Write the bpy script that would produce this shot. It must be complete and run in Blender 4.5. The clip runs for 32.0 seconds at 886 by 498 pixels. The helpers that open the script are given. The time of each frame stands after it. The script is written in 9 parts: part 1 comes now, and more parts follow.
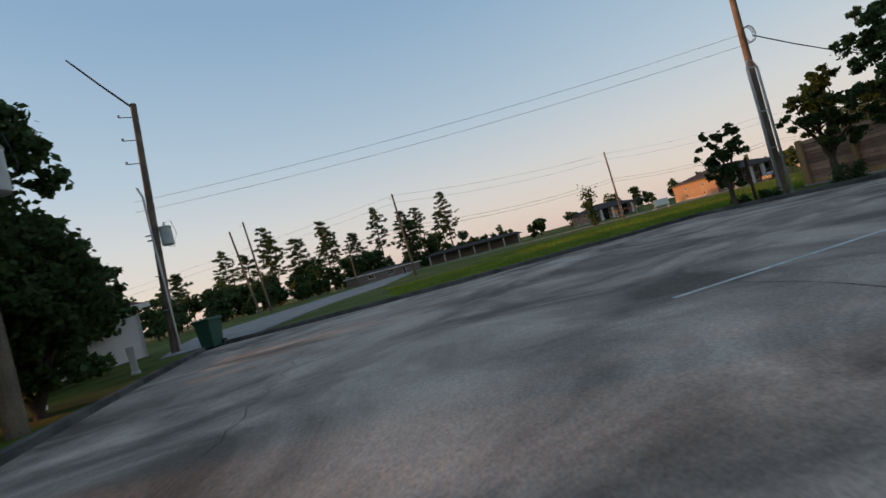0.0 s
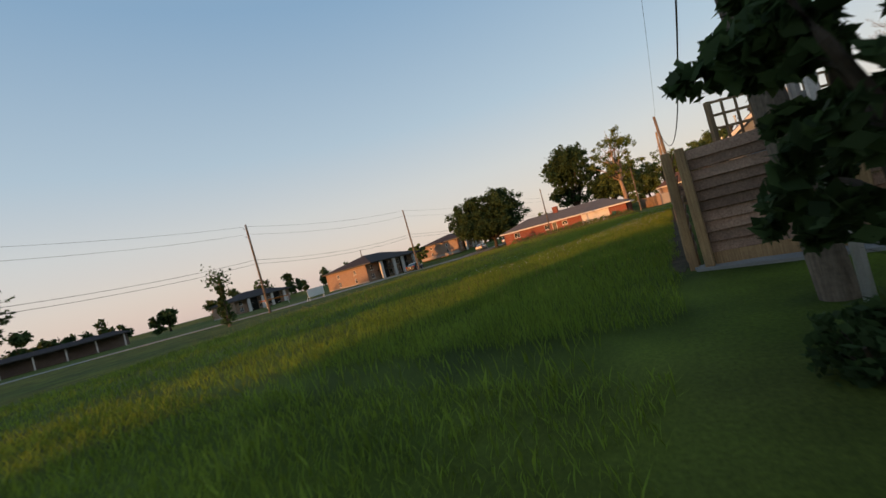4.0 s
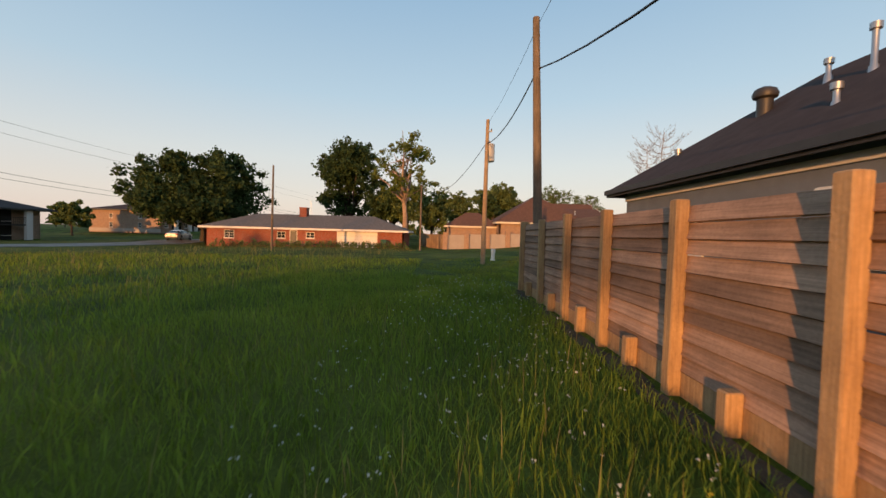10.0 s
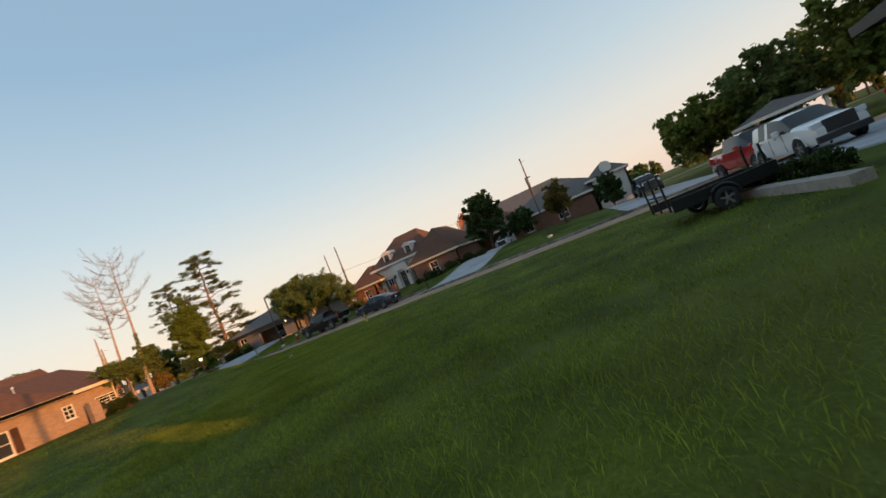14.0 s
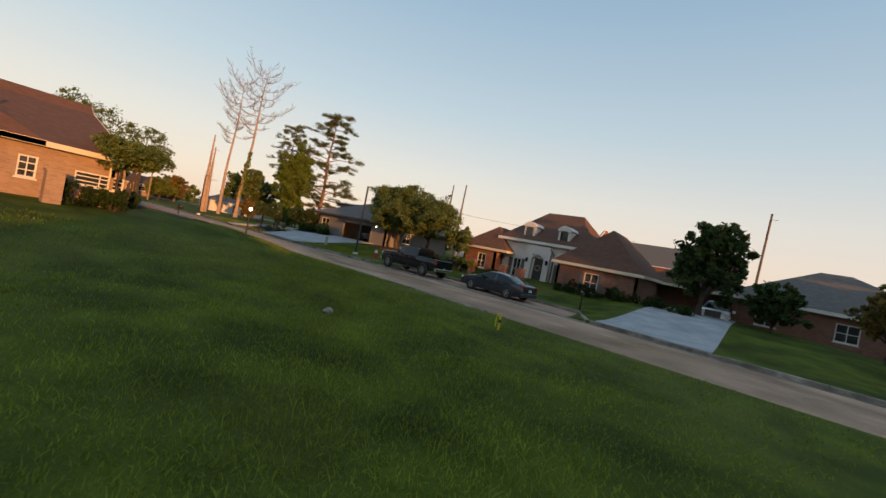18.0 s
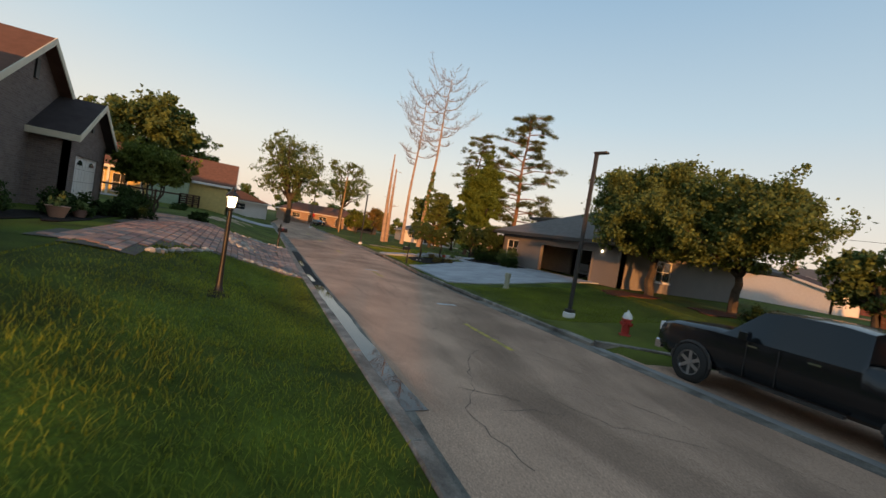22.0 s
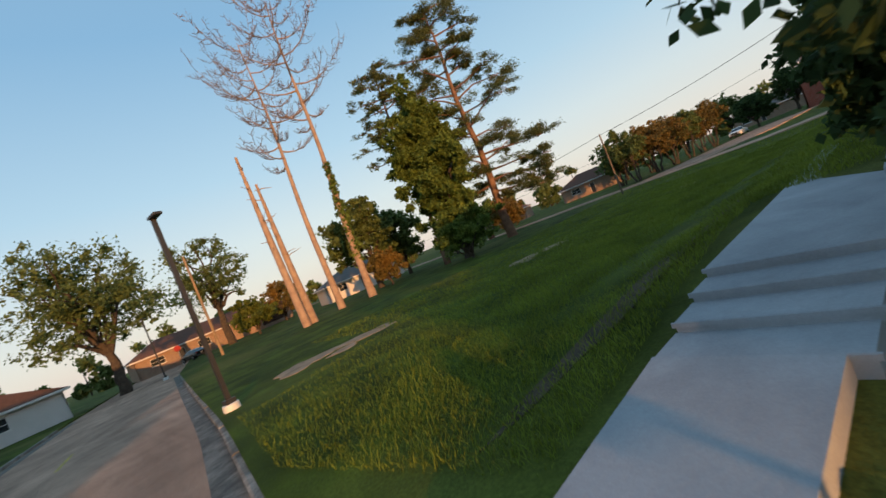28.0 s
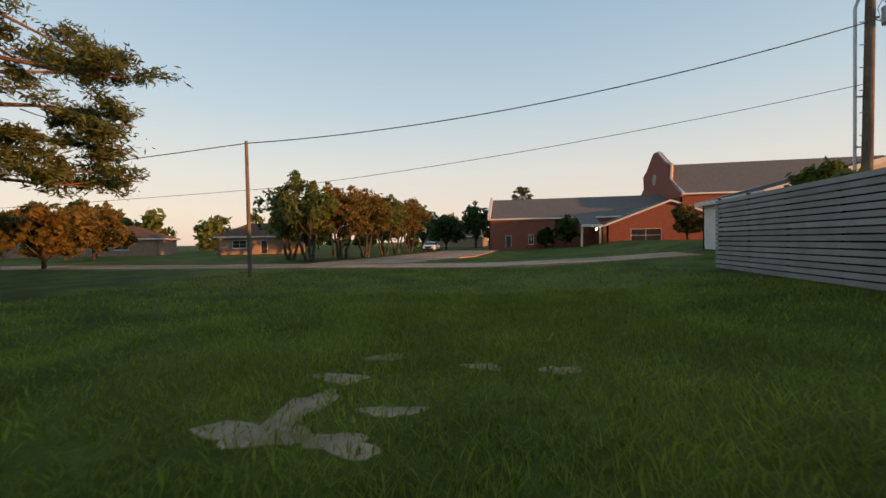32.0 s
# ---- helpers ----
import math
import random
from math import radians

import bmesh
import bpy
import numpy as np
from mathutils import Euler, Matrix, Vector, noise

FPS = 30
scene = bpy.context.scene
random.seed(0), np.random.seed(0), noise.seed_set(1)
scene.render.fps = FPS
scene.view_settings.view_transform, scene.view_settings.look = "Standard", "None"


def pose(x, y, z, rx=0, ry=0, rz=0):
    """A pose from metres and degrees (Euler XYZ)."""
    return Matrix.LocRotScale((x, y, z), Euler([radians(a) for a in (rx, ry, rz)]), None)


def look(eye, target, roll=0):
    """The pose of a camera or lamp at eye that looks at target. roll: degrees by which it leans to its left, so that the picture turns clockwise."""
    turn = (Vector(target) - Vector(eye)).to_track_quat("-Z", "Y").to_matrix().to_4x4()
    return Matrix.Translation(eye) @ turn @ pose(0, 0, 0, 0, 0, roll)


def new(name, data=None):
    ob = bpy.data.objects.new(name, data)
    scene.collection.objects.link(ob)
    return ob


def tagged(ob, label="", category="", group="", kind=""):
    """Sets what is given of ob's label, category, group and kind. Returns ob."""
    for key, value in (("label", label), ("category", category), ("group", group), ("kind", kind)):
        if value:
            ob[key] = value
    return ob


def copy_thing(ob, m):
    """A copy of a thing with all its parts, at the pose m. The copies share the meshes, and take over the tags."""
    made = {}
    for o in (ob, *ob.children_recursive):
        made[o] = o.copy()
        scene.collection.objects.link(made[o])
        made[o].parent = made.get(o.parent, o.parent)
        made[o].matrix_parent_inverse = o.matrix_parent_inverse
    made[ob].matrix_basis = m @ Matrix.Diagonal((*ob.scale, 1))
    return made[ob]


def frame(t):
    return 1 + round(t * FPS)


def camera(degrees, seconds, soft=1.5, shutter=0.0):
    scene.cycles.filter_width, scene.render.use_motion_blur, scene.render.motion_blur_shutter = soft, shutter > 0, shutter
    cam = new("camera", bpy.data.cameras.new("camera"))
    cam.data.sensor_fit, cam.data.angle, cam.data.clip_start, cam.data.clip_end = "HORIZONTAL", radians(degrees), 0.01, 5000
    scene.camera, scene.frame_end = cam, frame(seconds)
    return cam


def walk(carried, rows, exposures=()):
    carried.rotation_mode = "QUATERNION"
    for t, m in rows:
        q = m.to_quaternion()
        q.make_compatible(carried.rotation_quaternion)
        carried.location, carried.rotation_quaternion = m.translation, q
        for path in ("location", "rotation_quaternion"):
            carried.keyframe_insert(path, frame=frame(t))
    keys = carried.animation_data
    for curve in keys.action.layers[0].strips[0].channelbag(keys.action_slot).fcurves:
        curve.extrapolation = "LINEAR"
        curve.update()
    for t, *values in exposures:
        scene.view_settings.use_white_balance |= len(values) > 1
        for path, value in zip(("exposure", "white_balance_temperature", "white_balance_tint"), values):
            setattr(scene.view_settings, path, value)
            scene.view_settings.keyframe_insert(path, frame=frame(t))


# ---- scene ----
cam = camera(93.66, 32.0, soft=1.5, shutter=0.12)
PATH = [
    (0.0, pose(-56.103, -13.659, 1.034, 91.24, 14.82, -14.06)),
    (0.5, pose(-55.411, -11.429, 1.106, 90.83, 15.98, -21.08)),
    (1.0, pose(-54.755, -9.220, 1.136, 90.93, 13.79, -27.37)),
    (1.5, pose(-53.612, -7.169, 1.233, 90.91, 13.45, -32.82)),
    (2.0, pose(-52.258, -5.258, 1.270, 90.43, 13.46, -38.71)),
    (2.5, pose(-50.941, -3.467, 1.300, 90.00, 12.59, -44.64)),
    (4.5, pose(-41.130, 0.937, 1.444, 90.36, 15.50, -66.78)),
    (5.0, pose(-38.611, 1.619, 1.732, 89.83, 14.29, -73.52)),
    (5.5, pose(-35.998, 2.092, 1.763, 89.62, 10.40, -78.47)),
    (6.0, pose(-33.527, 2.268, 1.762, 89.42, 6.23, -81.16)),
    (6.5, pose(-31.158, 2.505, 1.757, 89.20, 4.83, -83.37)),
    (7.0, pose(-28.819, 2.720, 1.776, 89.03, 4.97, -86.01)),
    (7.5, pose(-26.377, 2.810, 1.741, 89.04, 4.31, -88.50)),
    (8.0, pose(-23.940, 2.768, 1.729, 89.03, 2.50, -90.16)),
    (8.5, pose(-21.505, 2.631, 1.768, 88.82, 0.25, -90.76)),
    (9.0, pose(-19.219, 2.640, 1.744, 88.35, -1.14, -90.95)),
    (9.5, pose(-16.832, 2.652, 1.641, 88.15, -1.56, -90.90)),
    (10.0, pose(-14.414, 2.524, 1.598, 87.95, -1.53, -90.51)),
    (10.5, pose(-12.013, 2.286, 1.546, 87.95, -1.31, -89.99)),
    (11.0, pose(-10.002, 2.352, 1.694, 87.66, -0.09, -90.36)),
    (11.5, pose(-7.681, 2.358, 1.472, 88.66, 4.26, -92.15)),
    (12.0, pose(-5.006, 2.175, 1.380, 89.92, 13.28, -97.32)),
    (12.5, pose(-2.670, 1.880, 1.379, 90.69, 20.64, -107.64)),
    (13.0, pose(-0.225, 1.346, 1.392, 91.41, 23.53, -122.99)),
    (13.5, pose(1.920, 0.238, 1.417, 92.26, 23.97, -140.55)),
    (14.0, pose(3.387, -1.731, 1.494, 92.27, 22.88, -156.70)),
    (14.5, pose(4.750, -3.100, 1.660, 91.49, 13.32, -168.46)),
    (16.5, pose(10.518, -6.430, 1.966, 90.11, -12.14, -161.19)),
    (17.0, pose(11.492, -8.558, 2.229, 89.84, -14.11, -155.29)),
    (17.5, pose(12.590, -10.906, 2.202, 89.79, -13.48, -148.99)),
    (18.0, pose(13.998, -12.948, 2.233, 89.63, -11.17, -143.94)),
    (18.5, pose(15.447, -14.952, 2.207, 89.31, -9.42, -139.65)),
    (19.0, pose(17.321, -16.717, 2.233, 88.78, -8.24, -136.08)),
    (19.5, pose(19.150, -18.550, 2.121, 88.80, -6.81, -132.74)),
    (20.0, pose(21.122, -20.346, 2.102, 88.81, -4.70, -130.49)),
    (20.5, pose(23.212, -21.930, 2.148, 88.72, -4.45, -128.83)),
    (21.0, pose(25.492, -23.748, 2.242, 88.45, -7.01, -125.69)),
    (21.5, pose(27.785, -25.426, 2.363, 88.08, -8.74, -121.08)),
    (22.0, pose(30.212, -26.858, 2.163, 88.45, -9.44, -116.53)),
    (22.5, pose(32.921, -28.161, 2.176, 88.86, -7.91, -112.79)),
    (23.0, pose(35.783, -29.316, 2.110, 89.58, -5.94, -109.68)),
    (23.5, pose(38.674, -30.046, 2.064, 90.02, -3.50, -107.95)),
    (24.0, pose(41.575, -30.892, 2.092, 89.99, -0.81, -107.00)),
    (24.5, pose(44.441, -31.765, 2.022, 90.02, 0.58, -106.57)),
    (26.5, pose(54.703, -35.027, 2.094, 88.44, 3.44, -107.64)),
    (27.0, pose(57.400, -35.876, 2.065, 88.71, 8.50, -110.76)),
    (27.5, pose(60.033, -36.768, 2.018, 89.21, 16.00, -117.54)),
    (28.0, pose(62.560, -37.902, 1.968, 89.18, 22.32, -128.60)),
    (28.5, pose(64.754, -40.045, 2.118, 88.54, 24.24, -140.93)),
    (29.0, pose(66.376, -42.480, 1.933, 88.79, 23.93, -152.58)),
    (29.5, pose(67.829, -45.208, 1.879, 88.64, 19.73, -162.45)),
    (30.0, pose(68.681, -48.056, 1.729, 88.80, 10.36, -167.25)),
    (30.5, pose(69.122, -51.165, 1.620, 88.72, 2.31, -167.76)),
    (31.0, pose(69.608, -54.231, 1.532, 88.53, 0.13, -167.83)),
    (31.5, pose(70.306, -57.231, 1.453, 88.58, 0.62, -168.72)),
    (32.0, pose(70.738, -60.226, 1.235, 88.94, 0.95, -169.46)),
]
walk(cam, PATH, exposures=((0, 0.05, 7300, 10), (2, -0.1, 7600, 10), (5, 0.1, 7200, 9), (9, 0.15, 7300, 8), (12, 0.27, 6900, 6), (13.1, 0.14, 7500, 7), (14, 0.32, 8000, 9), (17, 0.25, 8000, 10), (21, 0.27, 8000, 10), (24, 0.25, 6700, 2), (27, 0.2, 6500, -2), (28.5, 0.28, 6900, 3), (30, 0.3, 7900, 9), (32, 0.25, 7900, 10)))

# ---------------------------------------------------------------- light
SUN_DIR = Vector((-0.935, 0.345, 0.085)).normalized()
world = bpy.data.worlds.new("sky")
scene.world = world
world.use_nodes = True
wn = world.node_tree
sky = wn.nodes.new("ShaderNodeTexSky")
sky.sky_type, sky.sun_disc = "NISHITA", False
sky.sun_elevation, sky.sun_rotation = radians(5.0), radians(-69.7)
sky.air_density, sky.dust_density, sky.ozone_density = 1.0, 0.6, 1.6
# evening haze: a smooth rise from pale rose at the horizon to blue overhead, laid over the sky's own light
wtc, wsep, wramp, wmix, wgain = (wn.nodes.new("ShaderNode" + k) for k in ("TexCoord", "SeparateXYZ", "ValToRGB", "MixRGB", "VectorMath"))
wn.links.new(wtc.outputs["Generated"], wsep.inputs[0])
wn.links.new(wsep.outputs[2], wramp.inputs[0])
stops = wramp.color_ramp.elements
stops[0].position, stops[0].color = 0.0, (0.68, 0.575, 0.60, 1)
stops[1].position, stops[1].color = 1.0, (0.22, 0.35, 0.54, 1)
for pos, col in ((0.07, (0.69, 0.635, 0.665)), (0.16, (0.62, 0.655, 0.73)), (0.30, (0.43, 0.58, 0.76)), (0.55, (0.24, 0.42, 0.67))):
    stops.new(pos).color = (*col, 1)
wgain.operation = "SCALE"
wgain.inputs["Scale"].default_value = 0.22
wn.links.new(sky.outputs[0], wgain.inputs[0])
wmix.inputs[0].default_value = 0.84
wn.links.new(wgain.outputs[0], wmix.inputs[1])
wn.links.new(wramp.outputs[0], wmix.inputs[2])
wn.links.new(wmix.outputs[0], wn.nodes["Background"].inputs[0])
wn.nodes["Background"].inputs[1].default_value = 1.0
sun = new("sun", bpy.data.lights.new("sun", "SUN"))
sun.data.energy, sun.data.angle, sun.data.color = 4.4, radians(0.6), (1.0, 0.46, 0.17)
sun.matrix_world = look((0, 0, 60), Vector((0, 0, 60)) - SUN_DIR)


# ---------------------------------------------------------------- materials
def mat(name, colour, rough=0.8, metal=0.0, scale=4.0, vary=0.25, bump=0.15, second=None, fine=60.0, island=0.0, coat=0.0):
    """A material with two scales of variation, a mottled second colour and a fine relief."""
    m = bpy.data.materials.new(name)
    m.use_nodes = True
    t = m.node_tree
    b = t.nodes["Principled BSDF"]
    b.inputs["Roughness"].default_value, b.inputs["Metallic"].default_value = rough, metal
    b.inputs["Coat Weight"].default_value = coat
    if metal == 0 and rough >= 0.65:
        b.inputs["Specular IOR Level"].default_value = 0.12
    geo = t.nodes.new("ShaderNodeNewGeometry")
    n1, n2 = t.nodes.new("ShaderNodeTexNoise"), t.nodes.new("ShaderNodeTexNoise")
    n1.inputs["Scale"].default_value, n1.inputs["Detail"].default_value = scale, 4
    n2.inputs["Scale"].default_value, n2.inputs["Detail"].default_value = fine, 3
    for n in (n1, n2):
        t.links.new(geo.outputs["Position"], n.inputs["Vector"])
    ramp = t.nodes.new("ShaderNodeValToRGB")
    c2 = second or tuple(c * (1 - vary) for c in colour)
    ramp.color_ramp.elements[0].position, ramp.color_ramp.elements[1].position = 0.35, 0.68
    ramp.color_ramp.elements[0].color, ramp.color_ramp.elements[1].color = (*c2, 1), (*colour, 1)
    t.links.new(n1.outputs["Fac"], ramp.inputs[0])
    hsv = t.nodes.new("ShaderNodeHueSaturation")
    val = t.nodes.new("ShaderNodeMapRange")
    val.inputs["To Min"].default_value, val.inputs["To Max"].default_value = 1 - vary, 1 + vary
    t.links.new(n2.outputs["Fac"], val.inputs["Value"])
    t.links.new(val.outputs[0], hsv.inputs["Value"])
    t.links.new(ramp.outputs[0], hsv.inputs["Color"])
    out = hsv.outputs[0]
    if island:
        h2, info, mr = t.nodes.new("ShaderNodeHueSaturation"), t.nodes.new("ShaderNodeObjectInfo"), t.nodes.new("ShaderNodeMapRange")
        add = t.nodes.new("ShaderNodeMath")
        add.operation = "ADD"
        fr = t.nodes.new("ShaderNodeMath")
        fr.operation = "FRACT"
        t.links.new(info.outputs["Random"], add.inputs[0])
        t.links.new(geo.outputs["Random Per Island"], add.inputs[1])
        t.links.new(add.outputs[0], fr.inputs[0])
        mr.inputs["To Min"].default_value, mr.inputs["To Max"].default_value = 1 - island, 1 + island
        t.links.new(fr.outputs[0], mr.inputs["Value"])
        t.links.new(mr.outputs[0], h2.inputs["Value"])
        t.links.new(out, h2.inputs["Color"])
        out = h2.outputs[0]
    t.links.new(out, b.inputs["Base Color"])
    if bump:
        bp = t.nodes.new("ShaderNodeBump")
        bp.inputs["Strength"].default_value, bp.inputs["Distance"].default_value = bump, 0.02
        t.links.new(n2.outputs["Fac"], bp.inputs["Height"])
        t.links.new(bp.outputs[0], b.inputs["Normal"])
    return m


def bricks(name, c1, c2, mortar, scale=1.0):
    """Brickwork of 0.2 x 0.07 m courses on walls of any heading."""
    m = mat(name, c1, 0.85, vary=0.12, bump=0)
    t = m.node_tree
    b = t.nodes["Principled BSDF"]
    tc = t.nodes.new("ShaderNodeTexCoord")
    sep, comb, add = t.nodes.new("ShaderNodeSeparateXYZ"), t.nodes.new("ShaderNodeCombineXYZ"), t.nodes.new("ShaderNodeMath")
    t.links.new(tc.outputs["Object"], sep.inputs[0])
    t.links.new(sep.outputs[0], add.inputs[0])
    t.links.new(sep.outputs[1], add.inputs[1])
    t.links.new(add.outputs[0], comb.inputs[0])
    t.links.new(sep.outputs[2], comb.inputs[1])
    br = t.nodes.new("ShaderNodeTexBrick")
    br.inputs["Scale"].default_value = 2.4 / scale
    br.inputs["Mortar Size"].default_value, br.inputs["Mortar Smooth"].default_value = 0.018, 0.3
    br.inputs["Brick Width"].default_value, br.inputs["Row Height"].default_value = 0.5, 0.18
    br.inputs["Color1"].default_value, br.inputs["Color2"].default_value, br.inputs["Mortar"].default_value = (*c1, 1), (*c2, 1), (*mortar, 1)
    t.links.new(comb.outputs[0], br.inputs["Vector"])
    mix = t.nodes.new("ShaderNodeMixRGB")
    mix.blend_type, mix.inputs[0].default_value = "MULTIPLY", 0.6
    n = t.nodes.new("ShaderNodeTexNoise")
    n.inputs["Scale"].default_value, n.inputs["Detail"].default_value = 2.5, 5
    mr = t.nodes.new("ShaderNodeMapRange")
    mr.inputs["To Min"].default_value, mr.inputs["To Max"].default_value = 0.6, 1.35
    t.links.new(tc.outputs["Object"], n.inputs["Vector"])
    t.links.new(n.outputs["Fac"], mr.inputs["Value"])
    t.links.new(br.outputs["Color"], mix.inputs[1])
    t.links.new(mr.outputs[0], mix.inputs[2])
    t.links.new(mix.outputs[0], b.inputs["Base Color"])
    bp = t.nodes.new("ShaderNodeBump")
    bp.inputs["Strength"].default_value, bp.inputs["Distance"].default_value, bp.invert = 0.6, 0.01, True
    t.links.new(br.outputs["Fac"], bp.inputs["Height"])
    t.links.new(bp.outputs[0], b.inputs["Normal"])
    return m


def striped(name, c1, pitch, rough=0.6, vary=0.15, depth=0.02):
    """Lap siding or shingle courses: a sawtooth relief that follows height."""
    m = mat(name, c1, rough, vary=vary, scale=3.0, bump=0)
    t = m.node_tree
    b = t.nodes["Principled BSDF"]
    tc, w = t.nodes.new("ShaderNodeTexCoord"), t.nodes.new("ShaderNodeTexWave")
    w.wave_profile, w.bands_direction = "SAW", "Z"
    w.inputs["Scale"].default_value, w.inputs["Distortion"].default_value = 0.314 / pitch, 0.15
    t.links.new(tc.outputs["Object"], w.inputs["Vector"])
    bp = t.nodes.new("ShaderNodeBump")
    bp.inputs["Strength"].default_value, bp.inputs["Distance"].default_value = 0.8, depth
    t.links.new(w.outputs["Fac"], bp.inputs["Height"])
    t.links.new(bp.outputs[0], b.inputs["Normal"])
    return m


def glossy(name, colour, rough, metal=0.0, coat=0.0, transmit=0.0):
    m = bpy.data.materials.new(name)
    m.use_nodes = True
    b = m.node_tree.nodes["Principled BSDF"]
    b.inputs["Base Color"].default_value = (*colour, 1)
    b.inputs["Roughness"].default_value, b.inputs["Metallic"].default_value = rough, metal
    b.inputs["Coat Weight"].default_value, b.inputs["Transmission Weight"].default_value = coat, transmit
    return m


def lit(name, colour, power):
    m = bpy.data.materials.new(name)
    m.use_nodes = True
    b = m.node_tree.nodes["Principled BSDF"]
    b.inputs["Emission Color"].default_value, b.inputs["Emission Strength"].default_value = (*colour, 1), power
    return m


def grass_ground():
    """Mown turf: greens mixed at several scales, straw and thin soil in places."""
    m = mat("turf", (0.098, 0.134, 0.014), 0.9, scale=0.6, vary=0.35, bump=0.6, second=(0.038, 0.056, 0.007), fine=38.0)
    t = m.node_tree
    b = t.nodes["Principled BSDF"]
    src = b.inputs["Base Color"].links[0].from_socket
    geo = t.nodes.new("ShaderNodeNewGeometry")
    n = t.nodes.new("ShaderNodeTexNoise")
    n.inputs["Scale"].default_value, n.inputs["Detail"].default_value = 0.09, 6
    r = t.nodes.new("ShaderNodeValToRGB")
    r.color_ramp.elements[0].position, r.color_ramp.elements[1].position = 0.52, 0.66
    mix = t.nodes.new("ShaderNodeMixRGB")
    mix.inputs[2].default_value = (0.118, 0.126, 0.025, 1)
    t.links.new(geo.outputs["Position"], n.inputs["Vector"])
    t.links.new(n.outputs["Fac"], r.inputs[0])
    t.links.new(r.outputs[0], mix.inputs[0])
    t.links.new(src, mix.inputs[1])
    t.links.new(mix.outputs[0], b.inputs["Base Color"])
    return m


def leafy(name, colour, second, vary=0.45):
    m = mat(name, colour, 0.65, scale=0.6, vary=0.2, bump=0, second=second, fine=9.0, island=vary)
    b = m.node_tree.nodes["Principled BSDF"]
    t = m.node_tree
    tr, mx = t.nodes.new("ShaderNodeBsdfTranslucent"), t.nodes.new("ShaderNodeMixShader")
    mx.inputs[0].default_value = 0.45
    t.links.new(b.inputs["Base Color"].links[0].from_socket, tr.inputs["Color"])
    t.links.new(b.outputs[0], mx.inputs[1])
    t.links.new(tr.outputs[0], mx.inputs[2])
    t.links.new(mx.outputs[0], t.nodes["Material Output"].inputs["Surface"])
    return m


def grain(m, stretch=(0.6, 14.0, 14.0), scale=3.0, lo=0.55, hi=1.3):
    """Streaks along a timber's length, over its colour."""
    t = m.node_tree
    b = t.nodes["Principled BSDF"]
    src = b.inputs["Base Color"].links[0].from_socket
    tc, mp, n = t.nodes.new("ShaderNodeNewGeometry"), t.nodes.new("ShaderNodeMapping"), t.nodes.new("ShaderNodeTexNoise")
    mp.inputs["Scale"].default_value = stretch
    n.inputs["Scale"].default_value, n.inputs["Detail"].default_value, n.inputs["Roughness"].default_value = scale, 5, 0.65
    mr, mix = t.nodes.new("ShaderNodeMapRange"), t.nodes.new("ShaderNodeMixRGB")
    mr.inputs["From Min"].default_value, mr.inputs["From Max"].default_value = 0.3, 0.7
    mr.inputs["To Min"].default_value, mr.inputs["To Max"].default_value = lo, hi
    mix.blend_type, mix.inputs[0].default_value = "MULTIPLY", 1.0
    t.links.new(tc.outputs["Position"], mp.inputs["Vector"])
    t.links.new(mp.outputs[0], n.inputs["Vector"])
    t.links.new(n.outputs["Fac"], mr.inputs["Value"])
    t.links.new(src, mix.inputs[1])
    t.links.new(mr.outputs[0], mix.inputs[2])
    t.links.new(mix.outputs[0], b.inputs["Base Color"])
    return m


def weathered(m, stain=0.45, stain_scale=0.3, stretch=(1.0, 1.0, 1.0), grit=0.35, grit_scale=110.0, warp=1.2):
    """Broad uneven stains and a coarse grit over a material's colour, with the grit as relief."""
    t = m.node_tree
    b = t.nodes["Principled BSDF"]
    src = b.inputs["Base Color"].links[0].from_socket
    geo, mp = t.nodes.new("ShaderNodeNewGeometry"), t.nodes.new("ShaderNodeMapping")
    mp.inputs["Scale"].default_value = stretch
    t.links.new(geo.outputs["Position"], mp.inputs["Vector"])
    n1, n2 = t.nodes.new("ShaderNodeTexNoise"), t.nodes.new("ShaderNodeTexNoise")
    n1.inputs["Scale"].default_value, n1.inputs["Detail"].default_value, n1.inputs["Roughness"].default_value, n1.inputs["Distortion"].default_value = stain_scale, 8, 0.62, warp
    n2.inputs["Scale"].default_value, n2.inputs["Detail"].default_value, n2.inputs["Roughness"].default_value = grit_scale, 2, 0.7
    t.links.new(mp.outputs[0], n1.inputs["Vector"])
    t.links.new(geo.outputs["Position"], n2.inputs["Vector"])
    prev = src
    for n, amount, lo, hi in ((n1, stain, 0.38, 0.60), (n2, grit, 0.30, 0.70)):
        mr, mix = t.nodes.new("ShaderNodeMapRange"), t.nodes.new("ShaderNodeMixRGB")
        mr.inputs["From Min"].default_value, mr.inputs["From Max"].default_value = lo, hi
        mr.inputs["To Min"].default_value, mr.inputs["To Max"].default_value = 1 - amount, 1 + amount * 0.45
        mix.blend_type, mix.inputs[0].default_value = "MULTIPLY", 1.0
        t.links.new(n.outputs["Fac"], mr.inputs["Value"])
        t.links.new(prev, mix.inputs[1])
        t.links.new(mr.outputs[0], mix.inputs[2])
        prev = mix.outputs[0]
    t.links.new(prev, b.inputs["Base Color"])
    return m


